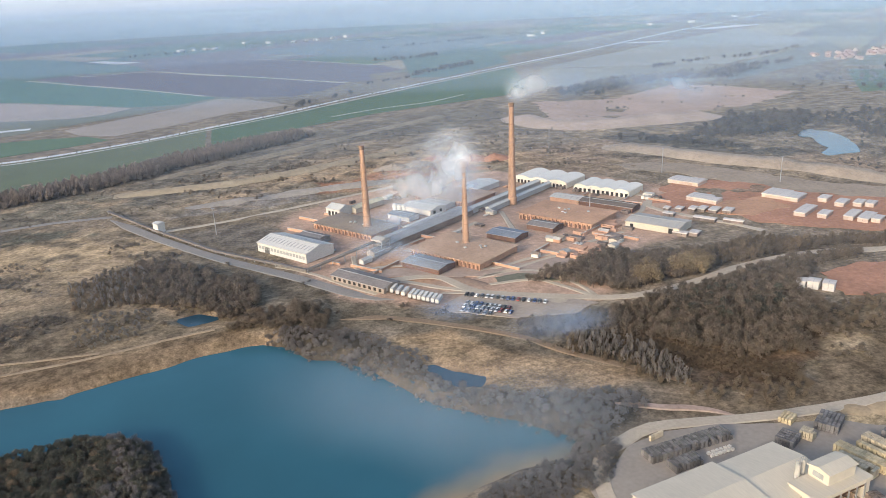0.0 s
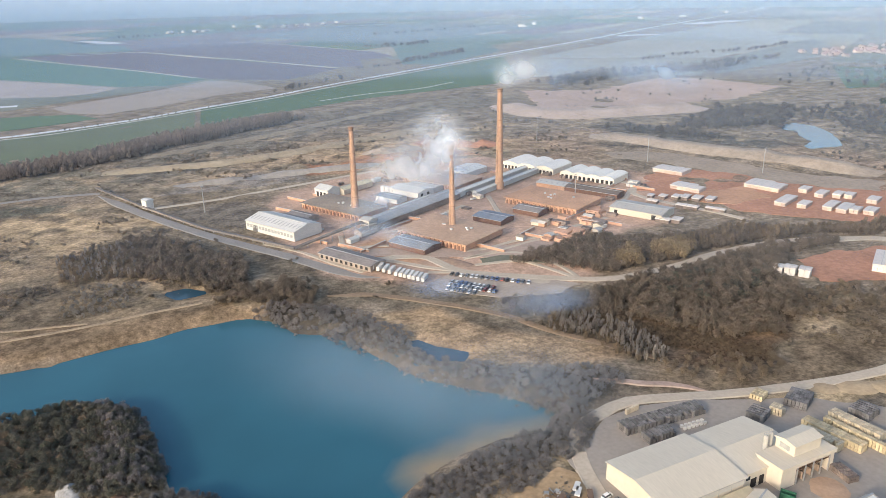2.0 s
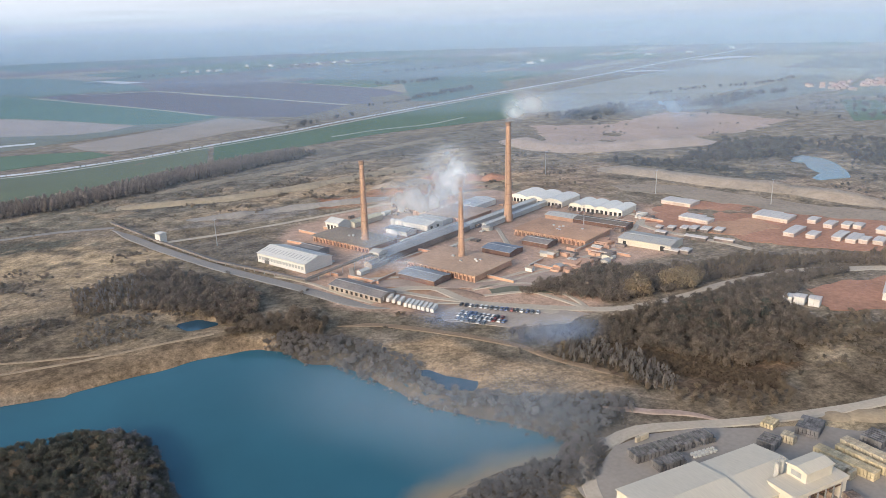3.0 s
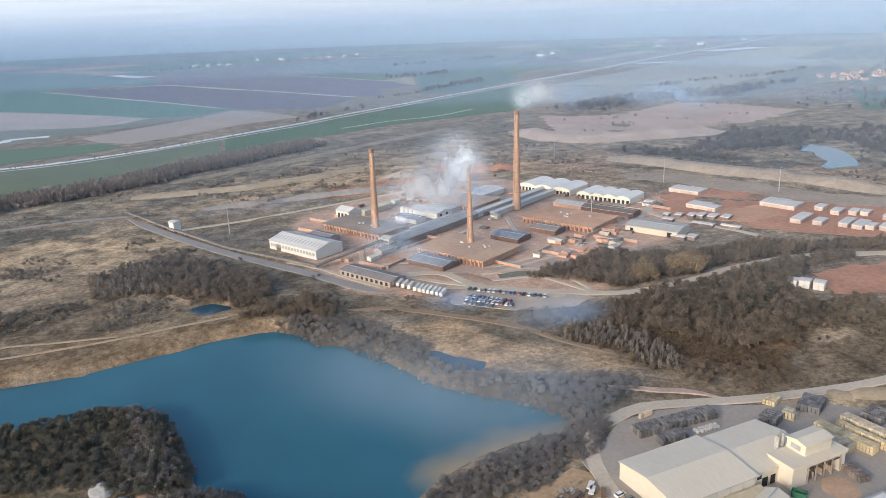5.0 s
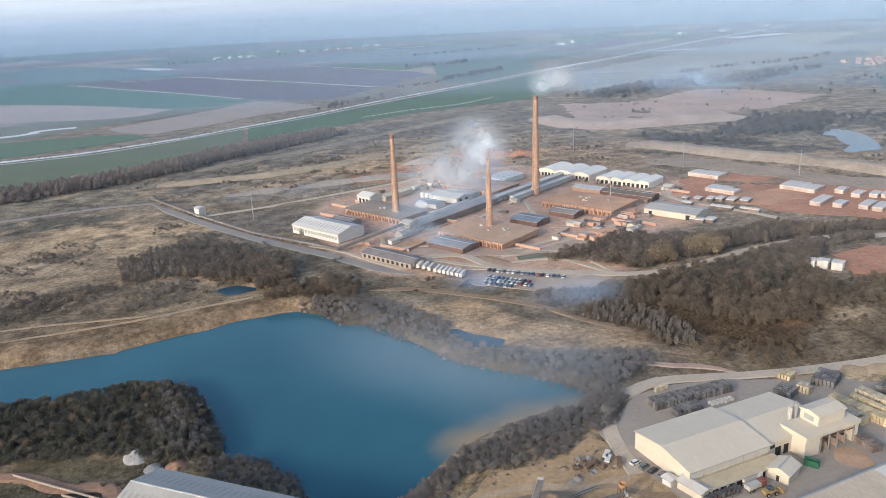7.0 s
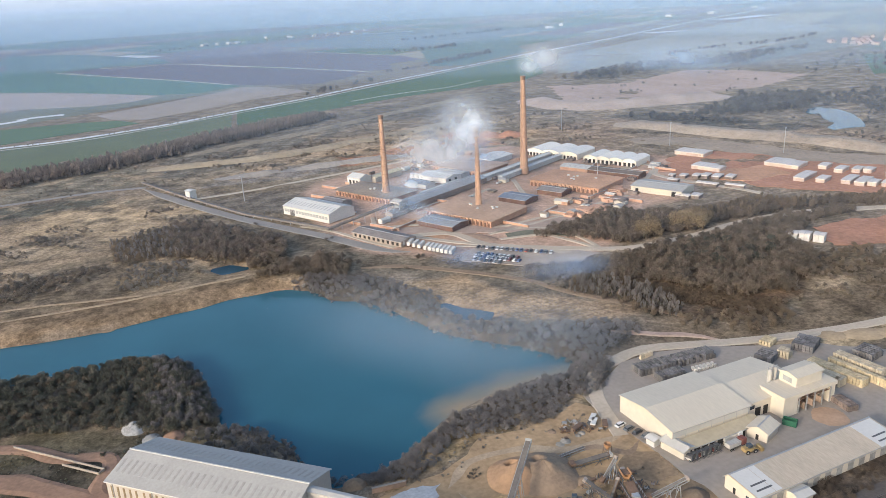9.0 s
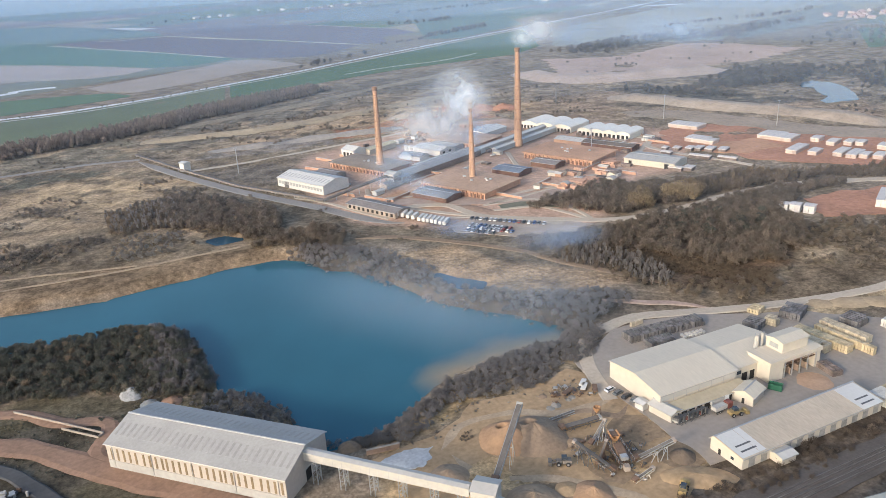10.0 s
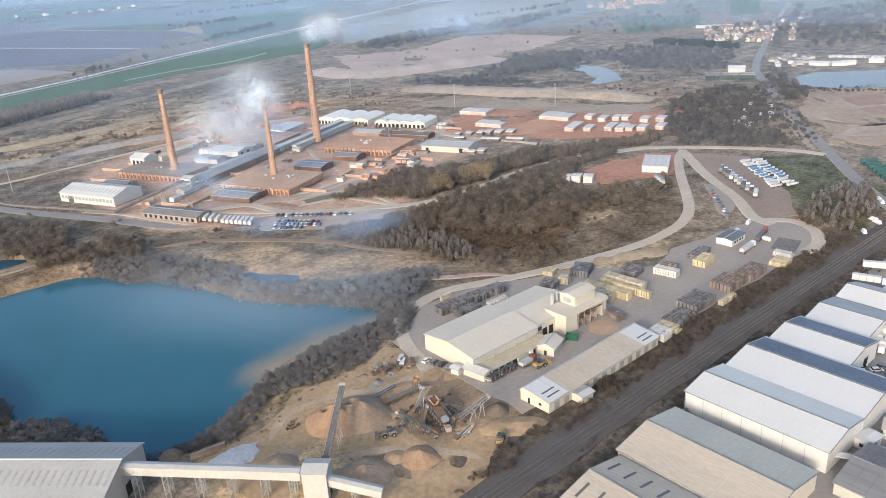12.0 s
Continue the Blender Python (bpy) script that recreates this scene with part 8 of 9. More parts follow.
def lorry(x, y, rz, cab, load, label, L=11.0, boxh=2.4, group="parked lorries"):
    t = thing("lorry", x, y, 0.12, rz, label, "lorry", group)
    boxed("chassis", (-L / 2, L / 2, -0.5, 0.5, 0.7, 1.0), DARKSTEEL, t)
    bm = bmesh.new()
    box(bm, L / 2 - 2.2, L / 2, -1.2, 1.2, 0.6, 3.1)
    bmesh.ops.bevel(bm, geom=bm.edges[:], offset=0.18, segments=1, affect="EDGES")
    c = part("cab", bm, cab, t)
    boxed("windscreen", (L / 2 - 0.1, L / 2 + 0.03, -1.0, 1.0, 1.7, 2.6), GLASSY, c)
    boxed("bed", (-L / 2, L / 2 - 2.5, -1.25, 1.25, 1.0, 1.25), DARKSTEEL, t)
    if load:
        bm = bmesh.new()
        n = 4
        for i in range(n):
            x0 = -L / 2 + (L - 2.6) * i / n
            box(bm, x0 + 0.05, x0 + (L - 2.6) / n - 0.05, -1.2, 1.2, 1.25, 1.25 + boxh)
        part("load", bm, load, t)
    wheels(t, (-L / 2 + 1, -L / 2 + 2.3, L / 2 - 1.3), 1.05, 0.48, 0.32)
    return t


CARS = ["white parked car with dark windows", "silver parked car with dark windows", "black parked car with dark windows", "blue parked car with dark windows", "red parked car with dark windows", "dark grey parked car with dark windows"]
proto_cars = {}


def park(x, y, rz, k, group="cars in the works car park"):
    if k not in proto_cars:
        proto_cars[k] = car(x, y, rz, PAINTS[k], CARS[k], group=group)
    else:
        c = copy_thing(proto_cars[k], pose(x, y, 0.12, 0, 0, rz))
        c["group"] = group


def car_row(a, b, n, rz, group="cars in the works car park", skip=0.1):
    for i in range(n):
        if random.random() < skip:
            continue
        f = i / max(1, n - 1)
        park(a[0] + (b[0] - a[0]) * f + random.uniform(-0.2, 0.2), a[1] + (b[1] - a[1]) * f + random.uniform(-0.2, 0.2), rz + random.choice((0, 180)) + random.uniform(-3, 3), random.choice((0, 0, 1, 1, 2, 3, 5, 5, 4)), group)


MAROON = mat("faded_red_paint", (0.20, 0.075, 0.06), 0.6, 2.0, 0.3, 0.25)
car_row((222, 415), (256, 380), 17, 44)
car_row((219, 402), (236, 381), 11, 40, skip=0.05)
car_row((215.5, 399), (232.5, 378), 11, 40, skip=0.05)
car_row((210, 397), (222, 382), 7, 40, skip=0.2)
car_row((434, 245), (397, 212), 9, 20, "cars in the gravel bay", 0.05)
for i, k in enumerate((0, 5, 2, 5)):
    park(175.5 + 1.15 * i, 210 - 3.3 * i, 10 + 2 * i, k, "cars by the block factory")
for i in range(7):
    p = thing("forklift", 182.2 + 2.0 * i, 182.3 + 0.05 * i, 0.05, -70 + random.uniform(-8, 8), "red and black yard forklift truck", "forklift", "forklifts")
    boxed("body", (-1.4, 0.9, -0.75, 0.75, 0.4, 1.2), random.choice((MAROON, DARKSTEEL, GREYROOF)), p)
    boxed("counterweight", (-1.75, -1.4, -0.7, 0.7, 0.45, 1.35), DARKSTEEL, p)
    boxed("mast", (0.95, 1.2, -0.6, 0.6, 0.2, 2.8), DARKSTEEL, p)
    boxed("cab_roof", (-1.0, 0.6, -0.7, 0.7, 2.1, 2.25), DARKSTEEL, p)
    bm = bmesh.new()
    for a in (-0.95, 0.55):
        for b in (-0.62, 0.62):
            beam(bm, (a, b, 1.2), (a, b, 2.15), 0.1)
    part("cab_frame", bm, DARKSTEEL, p)
    for s in (-0.35, 0.35):
        boxed("fork", (1.2, 2.3, s - 0.07, s + 0.07, 0.25, 0.33), DARKSTEEL, p)
    wheels(p, (-1.0, 0.6), 0.7, 0.38)
lorry(202.5, 184.4, 2, PAINTS[0], PALEGREY, "white lorry with grey load by the factory", 8.5, 1.4)
lorry(200.5, 180.5, 2, MAROON, GREYROOF, "grey tipper lorry by the factory", 8, 1.4)


def loader(x, y, rz, paint, label):
    t = thing("wheel_loader", x, y, 0.05, rz, label, "loader", "loaders")
    boxed("rear_body", (-3.0, -0.3, -1.1, 1.1, 0.9, 2.1), paint, t)
    boxed("front_body", (-0.1, 1.6, -0.8, 0.8, 0.9, 1.7), paint, t)
    bm = bmesh.new()
    box(bm, -1.6, 0.1, -0.8, 0.8, 2.1, 3.3)
    bmesh.ops.bevel(bm, geom=bm.edges[:], offset=0.12, segments=1, affect="EDGES")
    part("cab", bm, GLASSY, t)
    bm = bmesh.new()
    for s in (-0.7, 0.7):
        beam(bm, (0.8, s, 1.8), (3.2, s, 0.8), 0.25)
    part("arm", bm, paint, t)
    bm = bmesh.new()
    extrude_x(bm, [(-1.4, 0.2), (1.4, 0.2), (1.4, 1.5), (-1.4, 1.5)], 3.1, 4.2)
    part("bucket", bm, paint, t)
    wheels(t, (-2.0, 1.0), 1.1, 0.75, 0.5)


loader(203, 176.2, -8, YELLOWPAINT, "yellow wheel loader by the factory")
loader(160, 154.5, 40, YELLOWPAINT, "yellow wheel loader on the sand")
loader(136, 182.5, 150, mat("dull_grey_paint", (0.16, 0.14, 0.12), 0.7), "dusty dark excavator by the conveyors")
for x, y in ((233.5, 197.5), (236.8, 198.2)):
    t = thing("silo", x, y, 0, 0, "grey steel cement silo beside the mixing house", "silo", "cement silos")
    bm = bmesh.new()
    lathe(bm, [(0.25, 5.6), (0.85, 7.0), (0.85, 12.2), (0.6, 12.8), (0.1, 13.0)], 16)
    part("barrel", bm, GREYROOF, t)
    for a in range(4):
        bm = bmesh.new()
        beam(bm, (0.75 * math.cos(a * 1.57 + 0.78), 0.75 * math.sin(a * 1.57 + 0.78), -0.2), (0.8 * math.cos(a * 1.57 + 0.78), 0.8 * math.sin(a * 1.57 + 0.78), 7.6), 0.2)
        part("leg", bm, STEEL, t)
    bm = bmesh.new()
    for k in range(8):
        a, b = k * 0.785, (k + 1) * 0.785
        beam(bm, (0.75 * math.cos(a), 0.75 * math.sin(a), 13.6), (0.75 * math.cos(b), 0.75 * math.sin(b), 13.6), 0.06)
        beam(bm, (0.75 * math.cos(a), 0.75 * math.sin(a), 12.4), (0.75 * math.cos(a), 0.75 * math.sin(a), 13.6), 0.06)
    part("handrail", bm, STEEL, t)
t = thing("skip", 227, 181.5, 0, -60, "green steel rubbish skip", "skip")
bm = bmesh.new()
extrude_x(bm, [(-1.2, 0.1), (1.2, 0.1), (1.2, 2.4), (1.05, 2.4), (1.0, 0.4), (-1.0, 0.4), (-1.05, 2.4), (-1.2, 2.4)], -2.3, 2.3)
part("hull", bm, GREENPAINT, t)
for s in (-1, 1):
    boxed("end_wall", (s * 2.3 - 0.06, s * 2.3 + 0.06, -1.2, 1.2, 0.1, 2.4), GREENPAINT, t)
mound("sand_mound", 243.5, 178.5, 11.5, 0.7, mat("pink_sand", (0.45, 0.305, 0.205), 0.95, 0.9, 0.12, 0.15, 0.08), "low pinkish sand spread before the mixing house", sx=0.95)
packs(251, 257, 176, 186, BROWNPACK, "low rows of pink-brown blocks", 2, -10, lx=2.1, ly=1.1, gap=(0.25, 0.17))
lorry(356, 177.5, 5, PAINTS[0], PALEGREY, "flatbed lorry loaded with pale blocks", 14, 1.8)
lorry(377, 181.5, 13, PAINTS[4], GREYPACK, "red-cabbed flatbed lorry with grey blocks", 17, 1.2)
for x, y, rz in ((375, 194, 5), (374, 177.5, 75), (391, 196, 10), (366, 193.5, 0)):
    car(x, y, rz, PAINTS[0], "white van in the yard", True, "white vans")
for i in range(10):
    f = i / 9
    lorry(472 - 34 * f, 259 - 42 * f, 25 + random.uniform(-3, 3), PAINTS[0] if i % 3 else PAINTS[1], random.choice((GREYROOF, PALEGREY, WHITE, GREYPACK)), "parked box lorry in the lorry park", 11.5, random.uniform(1.4, 2.4))
for x, y, rz in ((415, 146.5, 40), (433, 147, 60), (436, 150, 70), (468, 158, 35), (472, 161, 40)):
    car(x, y, rz, PAINTS[0], "white van parked beside the railway", True, "white vans")
mound("earth_bank", 412, 178.5, 2.2, 1.3, ORANGE, "small orange heap by the looping lane")
for x, y, r_ in ((324, 211, 7), (312, 218, 8), (300, 224, 6)):
    mound("sand_mound", x, y, r_, 0.7, mat("pale_tan_sand", (0.40, 0.30, 0.19), 0.95, 0.6, 0.09, 0.25, 0.12), "low pale tan sand heap beside the haul road", sx=1.4, rz=-32)
for i, (x, y) in enumerate(((424, 272), (426.5, 275), (429, 278.5), (431, 282))):
    lorry(x, y, 35, PAINTS[5], random.choice((PALEGREY, GREYROOF)), "parked lorry beside the clay field", 7, 1.6)


def boat(x, y, rz, cover, label):
    t = thing("boat", x, y, 0.5, rz, label, "boat", "stored boats")
    bm = bmesh.new()
    secs = []
    for k in range(7):
        f = k / 6
        w_ = 1.35 * (1 - max(0, f - 0.35) ** 2 * 2.3)
        secs.append([bm.verts.new((-4 + 8 * f, yy * w_, zz + 0.35 * f * f)) for yy, zz in ((-1, 1.2), (-0.75, 0.4), (0, 0), (0.75, 0.4), (1, 1.2))])
    for a, b in zip(secs, secs[1:]):
        for i in range(4):
            bm.faces.new((a[i], b[i], b[i + 1], a[i + 1]))
        bm.faces.new((a[4], b[4], b[0], a[0]))
    bm.faces.new(secs[0])
    bm.faces.new(secs[-1][::-1])
    bmesh.ops.recalc_face_normals(bm, faces=bm.faces)
    part("hull", bm, PAINTS[0], t)
    bm = bmesh.new()
    extrude_x(bm, [(-1.2, 1.22), (1.2, 1.22), (0.8, 1.9), (-0.8, 1.9)], -3.6, 1.2)
    part("cover", bm, cover, t)
    for xx in (-2, 1.5):
        boxed("cradle", (xx - 0.15, xx + 0.15, -0.9, 0.9, -0.5, 0.2), DARKSTEEL, t)


for i in range(24):
    f, g = (i % 12) / 11, i // 12
    c = BLUETARP if 2 < (i % 12) < 9 else PALEGREY
    boat(500 - 39 * f + 8 * g + random.uniform(-1, 1), 257 - 42 * f - 5 * g + random.uniform(-1, 1), -25 + random.uniform(-6, 6), c, "stored boat under a blue cover" if c is BLUETARP else "stored white boat with a pale cover")
proto_trailer = None
for a, b, n in (((188.5, 445), (194.5, 433), 4), ((196.5, 428), (206, 412), 7)):
    for i in range(n):
        f = i / (n - 1)
        m = pose(a[0] + (b[0] - a[0]) * f, a[1] + (b[1] - a[1]) * f, 0.1, 0, 0, 47 + random.uniform(-2, 2))
        if proto_trailer:
            copy_thing(proto_trailer, m)
            continue
        proto_trailer = thing("trailer", 0, 0, 0, 0, "white box trailer parked by the works", "trailer", "white trailers")
        bm = bmesh.new()
        box(bm, -4.5, 4.5, -1.0, 1.0, 1.1, 3.4)
        bmesh.ops.bevel(bm, geom=bm.edges[:], offset=0.08, segments=1, affect="EDGES")
        part("box_body", bm, WHITE, proto_trailer)
        boxed("chassis", (-4.4, 4.4, -0.5, 0.5, 0.8, 1.1), DARKSTEEL, proto_trailer)
        wheels(proto_trailer, (-3.4, -2.3), 0.85, 0.45)
        proto_trailer.matrix_world = m

# ---- estate yard ----
patch("estate_yard", [(100, 30), (100, 123), (420, 126), (420, 20)], -0.1, TARMAC, "dark tarmac yard between warehouses", 0)
t = thing("covered_walkway", 224, 72, 0, 0, "white covered walkway between warehouses", "walkway")
for a, b in (((-2.5, 6, 3.0), (1.5, -2, 3.0)), ((1.5, -2, 3.0), (-3.5, -5.5, 3.0)), ((-3.5, -5.5, 3.0), (-11, -9, 3.0))):
    bm = bmesh.new()
    beam(bm, a, b, 2.6, 0.35)
    part("roof", bm, WHITEROOF, t)
    bm = bmesh.new()
    for f in (0.1, 0.5, 0.9):
        q = Vector(a).lerp(Vector(b), f)
        beam(bm, (q.x, q.y, 0), (q.x, q.y, 2.8), 0.3)
    part("post_row", bm, STEEL, t)
shed("white_store", "small white flat-roofed store by the warehouse", 236.5, 74.2, 7, 4.4, 3.2, 3.5, -8, WHITE, WHITEROOF, ridge_cap=False, windows=[("s", 0, 2, 1, 2.2), ("w", 0, 1.2, 1, 2.2)])
shed("white_store", "low white annex with a flat roof", 232, 68.5, 9, 4, 3.0, 3.3, -80, WHITE, WHITEROOF, ridge_cap=False, doors=[("w", 0, 1.2, 0, 2.1)])
shed("cream_store", "small cream flat-roofed store in the yard", 247, 71, 7, 5, 3.2, 3.5, 15, CREAM, CREAMROOF, ridge_cap=False)
for x, y, rz, L in ((354.5, 120, -72, 14), (372, 123, -65, 13), (294.6, 97, -80, 11), (298.5, 96, -80, 12), (302.5, 98, -78, 11), (344, 110, 5, 12), (310, 92, -75, 12), (250, 60, 20, 10)):
    lorry(x, y, rz, PAINTS[0], WHITE, "white articulated lorry in the estate yard", L, 2.6)
for i in range(26):
    x, y = random.choice(((279, 90), (285, 86), (300, 80), (345, 100), (355, 98), (240, 62), (250, 56), (330, 90)))
    park(x + random.uniform(-7, 7), y + random.uniform(-6, 6), random.uniform(0, 360), random.choice((0, 1, 2, 3, 5)), "cars in the estate yard")

# ---- left foreground clutter ----
t = thing("settling_trough", -10, 290.5, 0, -47, "long pale concrete settling trough", "trough")
for a, b in (((-22, 1.1, 0.3), (22, 1.1, 0.3)), ((5, -1.6, 0.3), (22, -1.6, 0.3)), ((22, -1.6, 0.3), (22, 1.1, 0.3))):
    bm = bmesh.new()
    beam(bm, a, b, 0.35, 0.8)
    part("kerb", bm, CONCRETE, t)
for i in range(22):
    x, y = -22 + random.uniform(-7, 6), 250 + random.uniform(-9, 6)
    t = thing("scrap_item", x, y, 0, random.uniform(0, 360), "assorted scrap box in the corner yard", "scrap", "scrap")
    w_ = random.uniform(0.5, 1.8)
    boxed("body", (-w_, w_, -w_ * 0.6, w_ * 0.6, -0.3, random.uniform(0.5, 1.8)), random.choice((STEEL, IRON, DARKSTEEL, DARKSTEEL, CREAM, GREYROOF)), t)
    boxed("lid", (-w_ * 0.8, w_ * 0.8, -w_ * 0.4, w_ * 0.4, 0.5, 0.7), random.choice((STEEL, IRON)), t)

# ---- masts ----
for x, y, h in ((121, 622, 20), (573, 493, 22), (519, 579, 22), (383, 508, 20), (488, 718, 24), (300, 560, 16)):
    t = thing("floodlight_mast", x, y, 0, 0, "slim grey floodlight mast on open ground", "mast", "masts")
    bm = bmesh.new()
    lathe(bm, [(0.35, -0.5), (0.3, h * 0.5), (0.18, h)], 8)
    part("pole", bm, STEEL, t)
    boxed("lamp_bar", (-1.2, 1.2, -0.2, 0.2, h - 0.2, h + 0.3), STEEL, t)

# ---- town and far buildings ----
def house(x, y, rz, wall, roof, w=7, l=8.5, h=4, label="small house with a brown roof in the town"):
    t = thing("house", x, y, 0, rz, label, "house", "houses of the town")
    bm = bmesh.new()
    extrude_x(bm, [(-w / 2, -0.4), (w / 2, -0.4), (w / 2, h), (0, h + 2.6), (-w / 2, h)], -l / 2, l / 2)
    part("wall", bm, wall, t)
    bm = bmesh.new()
    extrude_x(bm, [(-w / 2 - 0.4, h - 0.2), (0, h + 2.65), (w / 2 + 0.4, h - 0.2), (w / 2 + 0.4, h), (0, h + 2.95), (-w / 2 - 0.4, h)], -l / 2 - 0.3, l / 2 + 0.3)
    bmesh.ops.recalc_face_normals(bm, faces=bm.faces)
    part("roof", bm, roof, t)
    for s in (-1, 1):
        boxed("window", (-l * 0.25, l * 0.1, s * w / 2 - 0.05, s * w / 2 + 0.05, 1.2, 2.6), GLASSY, t)


HOUSEWALL = mat("dull_house_brick", (0.36, 0.28, 0.24), 0.9)
TILE = mat("brown_house_tiles", (0.26, 0.19, 0.16), 0.9)
REDTILE = mat("red_house_tiles", (0.33, 0.22, 0.19), 0.9)
for i in range(112):
    f, g = random.random(), random.random()
    q = (Vector((1050, 622, 0)).lerp(Vector((1110, 520, 0)), f)).lerp(Vector((1230, 728, 0)).lerp(Vector((1400, 640, 0)), f), g)
    house(q.x, q.y, random.choice((25, 115)) + random.uniform(-8, 8), random.choice((CREAM, HOUSEWALL, PALEGREY, DUSTYWALL)), random.choice((TILE, TILE, BROWNROOF, GREYROOF, DARKROOF)), 6, 7.5, 3.4)
for i in range(60):
    house(random.uniform(1520, 1850), random.uniform(1100, 1240), random.choice((20, 110)), random.choice((HOUSEWALL, HOUSEWALL, DUSTYWALL)), REDTILE, 8, 11, 3.5, label="red-roofed house in the far village")
for i, (x, y) in enumerate(((453, 3137), (500, 3134), (545, 3131), (579, 3128), (749, 3400), (830, 3300), (920, 3228), (980, 3250), (1035, 3285), (1130, 3350), (1208, 3410), (1638, 2531), (1765, 2644), (2342, 2681), (2566, 2662), (3022, 2851))):
    house(x, y, 60 + 20 * (i % 3), WHITE, PALEGREY, 12, 34 if i % 3 else 50, 6, "far white farm building on the plain")
for x, y, L, rz, w_ in ((922, 397, 21, -81, 8), (932, 380, 16, -55, 10), (943, 374, 14, -50, 9), (969, 354, 15, -63, 6), (1230, 712, 60, -62, 9), (985, 338, 12, -60, 6)):
    shed("far_warehouse", "long white warehouse beside the far lake", x, y, L, w_, 3.2, 4.6, rz, WHITE, WHITEROOF, group="far warehouses")
for i in range(26):
    f = random.random()
    shed("lakeside_hut", "small weathered hut beside the far lake", 905 + 70 * f + random.uniform(-12, 12), 432 + 18 * f + random.uniform(-22, 22), random.uniform(5, 11), random.uniform(4, 6), 2.6, 3.8, random.choice((-62, 28)) + random.uniform(-8, 8),
         random.choice((CREAM, DUSTYWALL, PALEGREY)), random.choice((GREYROOF, DARKROOF, BROWNROOF, PALEGREY)), group="lakeside huts", ridge_cap=False)
for i in range(20):
    f = i / 19
    shed("mobile_home", "white mobile home beside the far lake", 986 + 22 * f + random.uniform(-2, 2), 412 - 72 * f + random.uniform(-2, 2), 6, 2.6, 2.4, 2.8, -20 + random.uniform(-12, 12), WHITE, WHITEROOF, group="mobile homes", ridge_cap=False)
for x, y in ((783, 451), (793, 436), (802, 421)):
    shed("dark_barn", "dark green barn among trees", x, y, 15, 10, 5, 6.5, -60, mat("dark_green_sheet", (0.05, 0.07, 0.05), 0.8), DARKROOF, group="dark barns")
shed("white_barn", "white barn with a pale roof among trees", 838, 453, 18, 12, 5, 7, -60, WHITE, WHITEROOF)
for i in range(34):
    x, y = 585 + random.random() * 130, 0
    y = 285 + (x - 585) * 0.5 + random.uniform(-8, 30)
    t = thing("caravan", x, y, 0, random.choice((20, 60, 110)), "pale parked caravan among scrub", "caravan", "caravans")
    bm = bmesh.new()
    box(bm, -3, 3, -1.1, 1.1, 0.5, 2.8)
    bmesh.ops.bevel(bm, geom=bm.edges[:], offset=0.2, segments=1, affect="EDGES")
    part("body", bm, random.choice((WHITE, CREAM, PALEGREY, DARKROOF)), t)
    boxed("window", (-1.5, 1.2, -1.13, 1.13, 1.5, 2.2), GLASSY, t)
    boxed("undercarriage", (-1.5, 1.5, -0.9, 0.9, -0.4, 0.5), DARKSTEEL, t)
CONTAINER = mat("container_green", (0.03, 0.095, 0.08), 0.6)
for i in range(7):
    x, y = 547 - 5.5 * i, 196 - 4.6 * i
    t = thing("container", x, y, 0, -50, "dark green shipping container by the road", "container", "green containers")
    boxed("body", (-5, 5, -1.2, 1.2, 0, 2.6), CONTAINER, t)
    for s in (-1.22, 1.22):
        for k in range(8):
            boxed("rib", (-4.6 + k * 1.3, -4.4 + k * 1.3, s - 0.04, s + 0.04, 0.1, 2.5), GREENPAINT, t)

# ---- smoke and haze shells ----
def smoke_mat(name, col, dens, scale, torn):
    """Thin smoke: it thins out from the middle of each wisp and is torn by eddies."""
    m = bpy.data.materials.new(name)
    m.use_nodes = True
    n, l = m.node_tree.nodes, m.node_tree.links
    n.remove(n["Principled BSDF"])
    tc = n.new("ShaderNodeTexCoord")
    ln = n.new("ShaderNodeVectorMath")
    ln.operation = "LENGTH"
    l.new(tc.outputs["Object"], ln.inputs[0])
    fall = n.new("ShaderNodeMapRange")
    fall.interpolation_type = "SMOOTHSTEP"
    fall.inputs["From Min"].default_value, fall.inputs["From Max"].default_value = 1.0, 0.1
    l.new(ln.outputs["Value"], fall.inputs["Value"])
    geo = n.new("ShaderNodeNewGeometry")
    t = n.new("ShaderNodeTexNoise")
    t.inputs["Scale"].default_value, t.inputs["Detail"].default_value = scale, 6
    l.new(geo.outputs["Position"], t.inputs["Vector"])
    mr = n.new("ShaderNodeMapRange")
    mr.inputs["From Min"].default_value, mr.inputs["From Max"].default_value = torn
    l.new(t.outputs["Fac"], mr.inputs["Value"])
    a = n.new("ShaderNodeMath")
    a.operation = "MULTIPLY"
    l.new(fall.outputs[0], a.inputs[0])
    l.new(mr.outputs[0], a.inputs[1])
    b = n.new("ShaderNodeMath")
    b.operation = "MULTIPLY"
    b.inputs[1].default_value = dens
    l.new(a.outputs[0], b.inputs[0])
    tr, df, tl = n.new("ShaderNodeBsdfTransparent"), n.new("ShaderNodeBsdfDiffuse"), n.new("ShaderNodeBsdfTranslucent")
    df.inputs["Color"].default_value = tl.inputs["Color"].default_value = (*col, 1)
    both, mx = n.new("ShaderNodeMixShader"), n.new("ShaderNodeMixShader")
    both.inputs[0].default_value = 0.35
    l.new(df.outputs[0], both.inputs[1])
    l.new(tl.outputs[0], both.inputs[2])
    l.new(b.outputs[0], mx.inputs[0])
    l.new(tr.outputs[0], mx.inputs[1])
    l.new(both.outputs[0], mx.inputs[2])
    l.new(mx.outputs[0], n["Material Output"].inputs["Surface"])
    return m


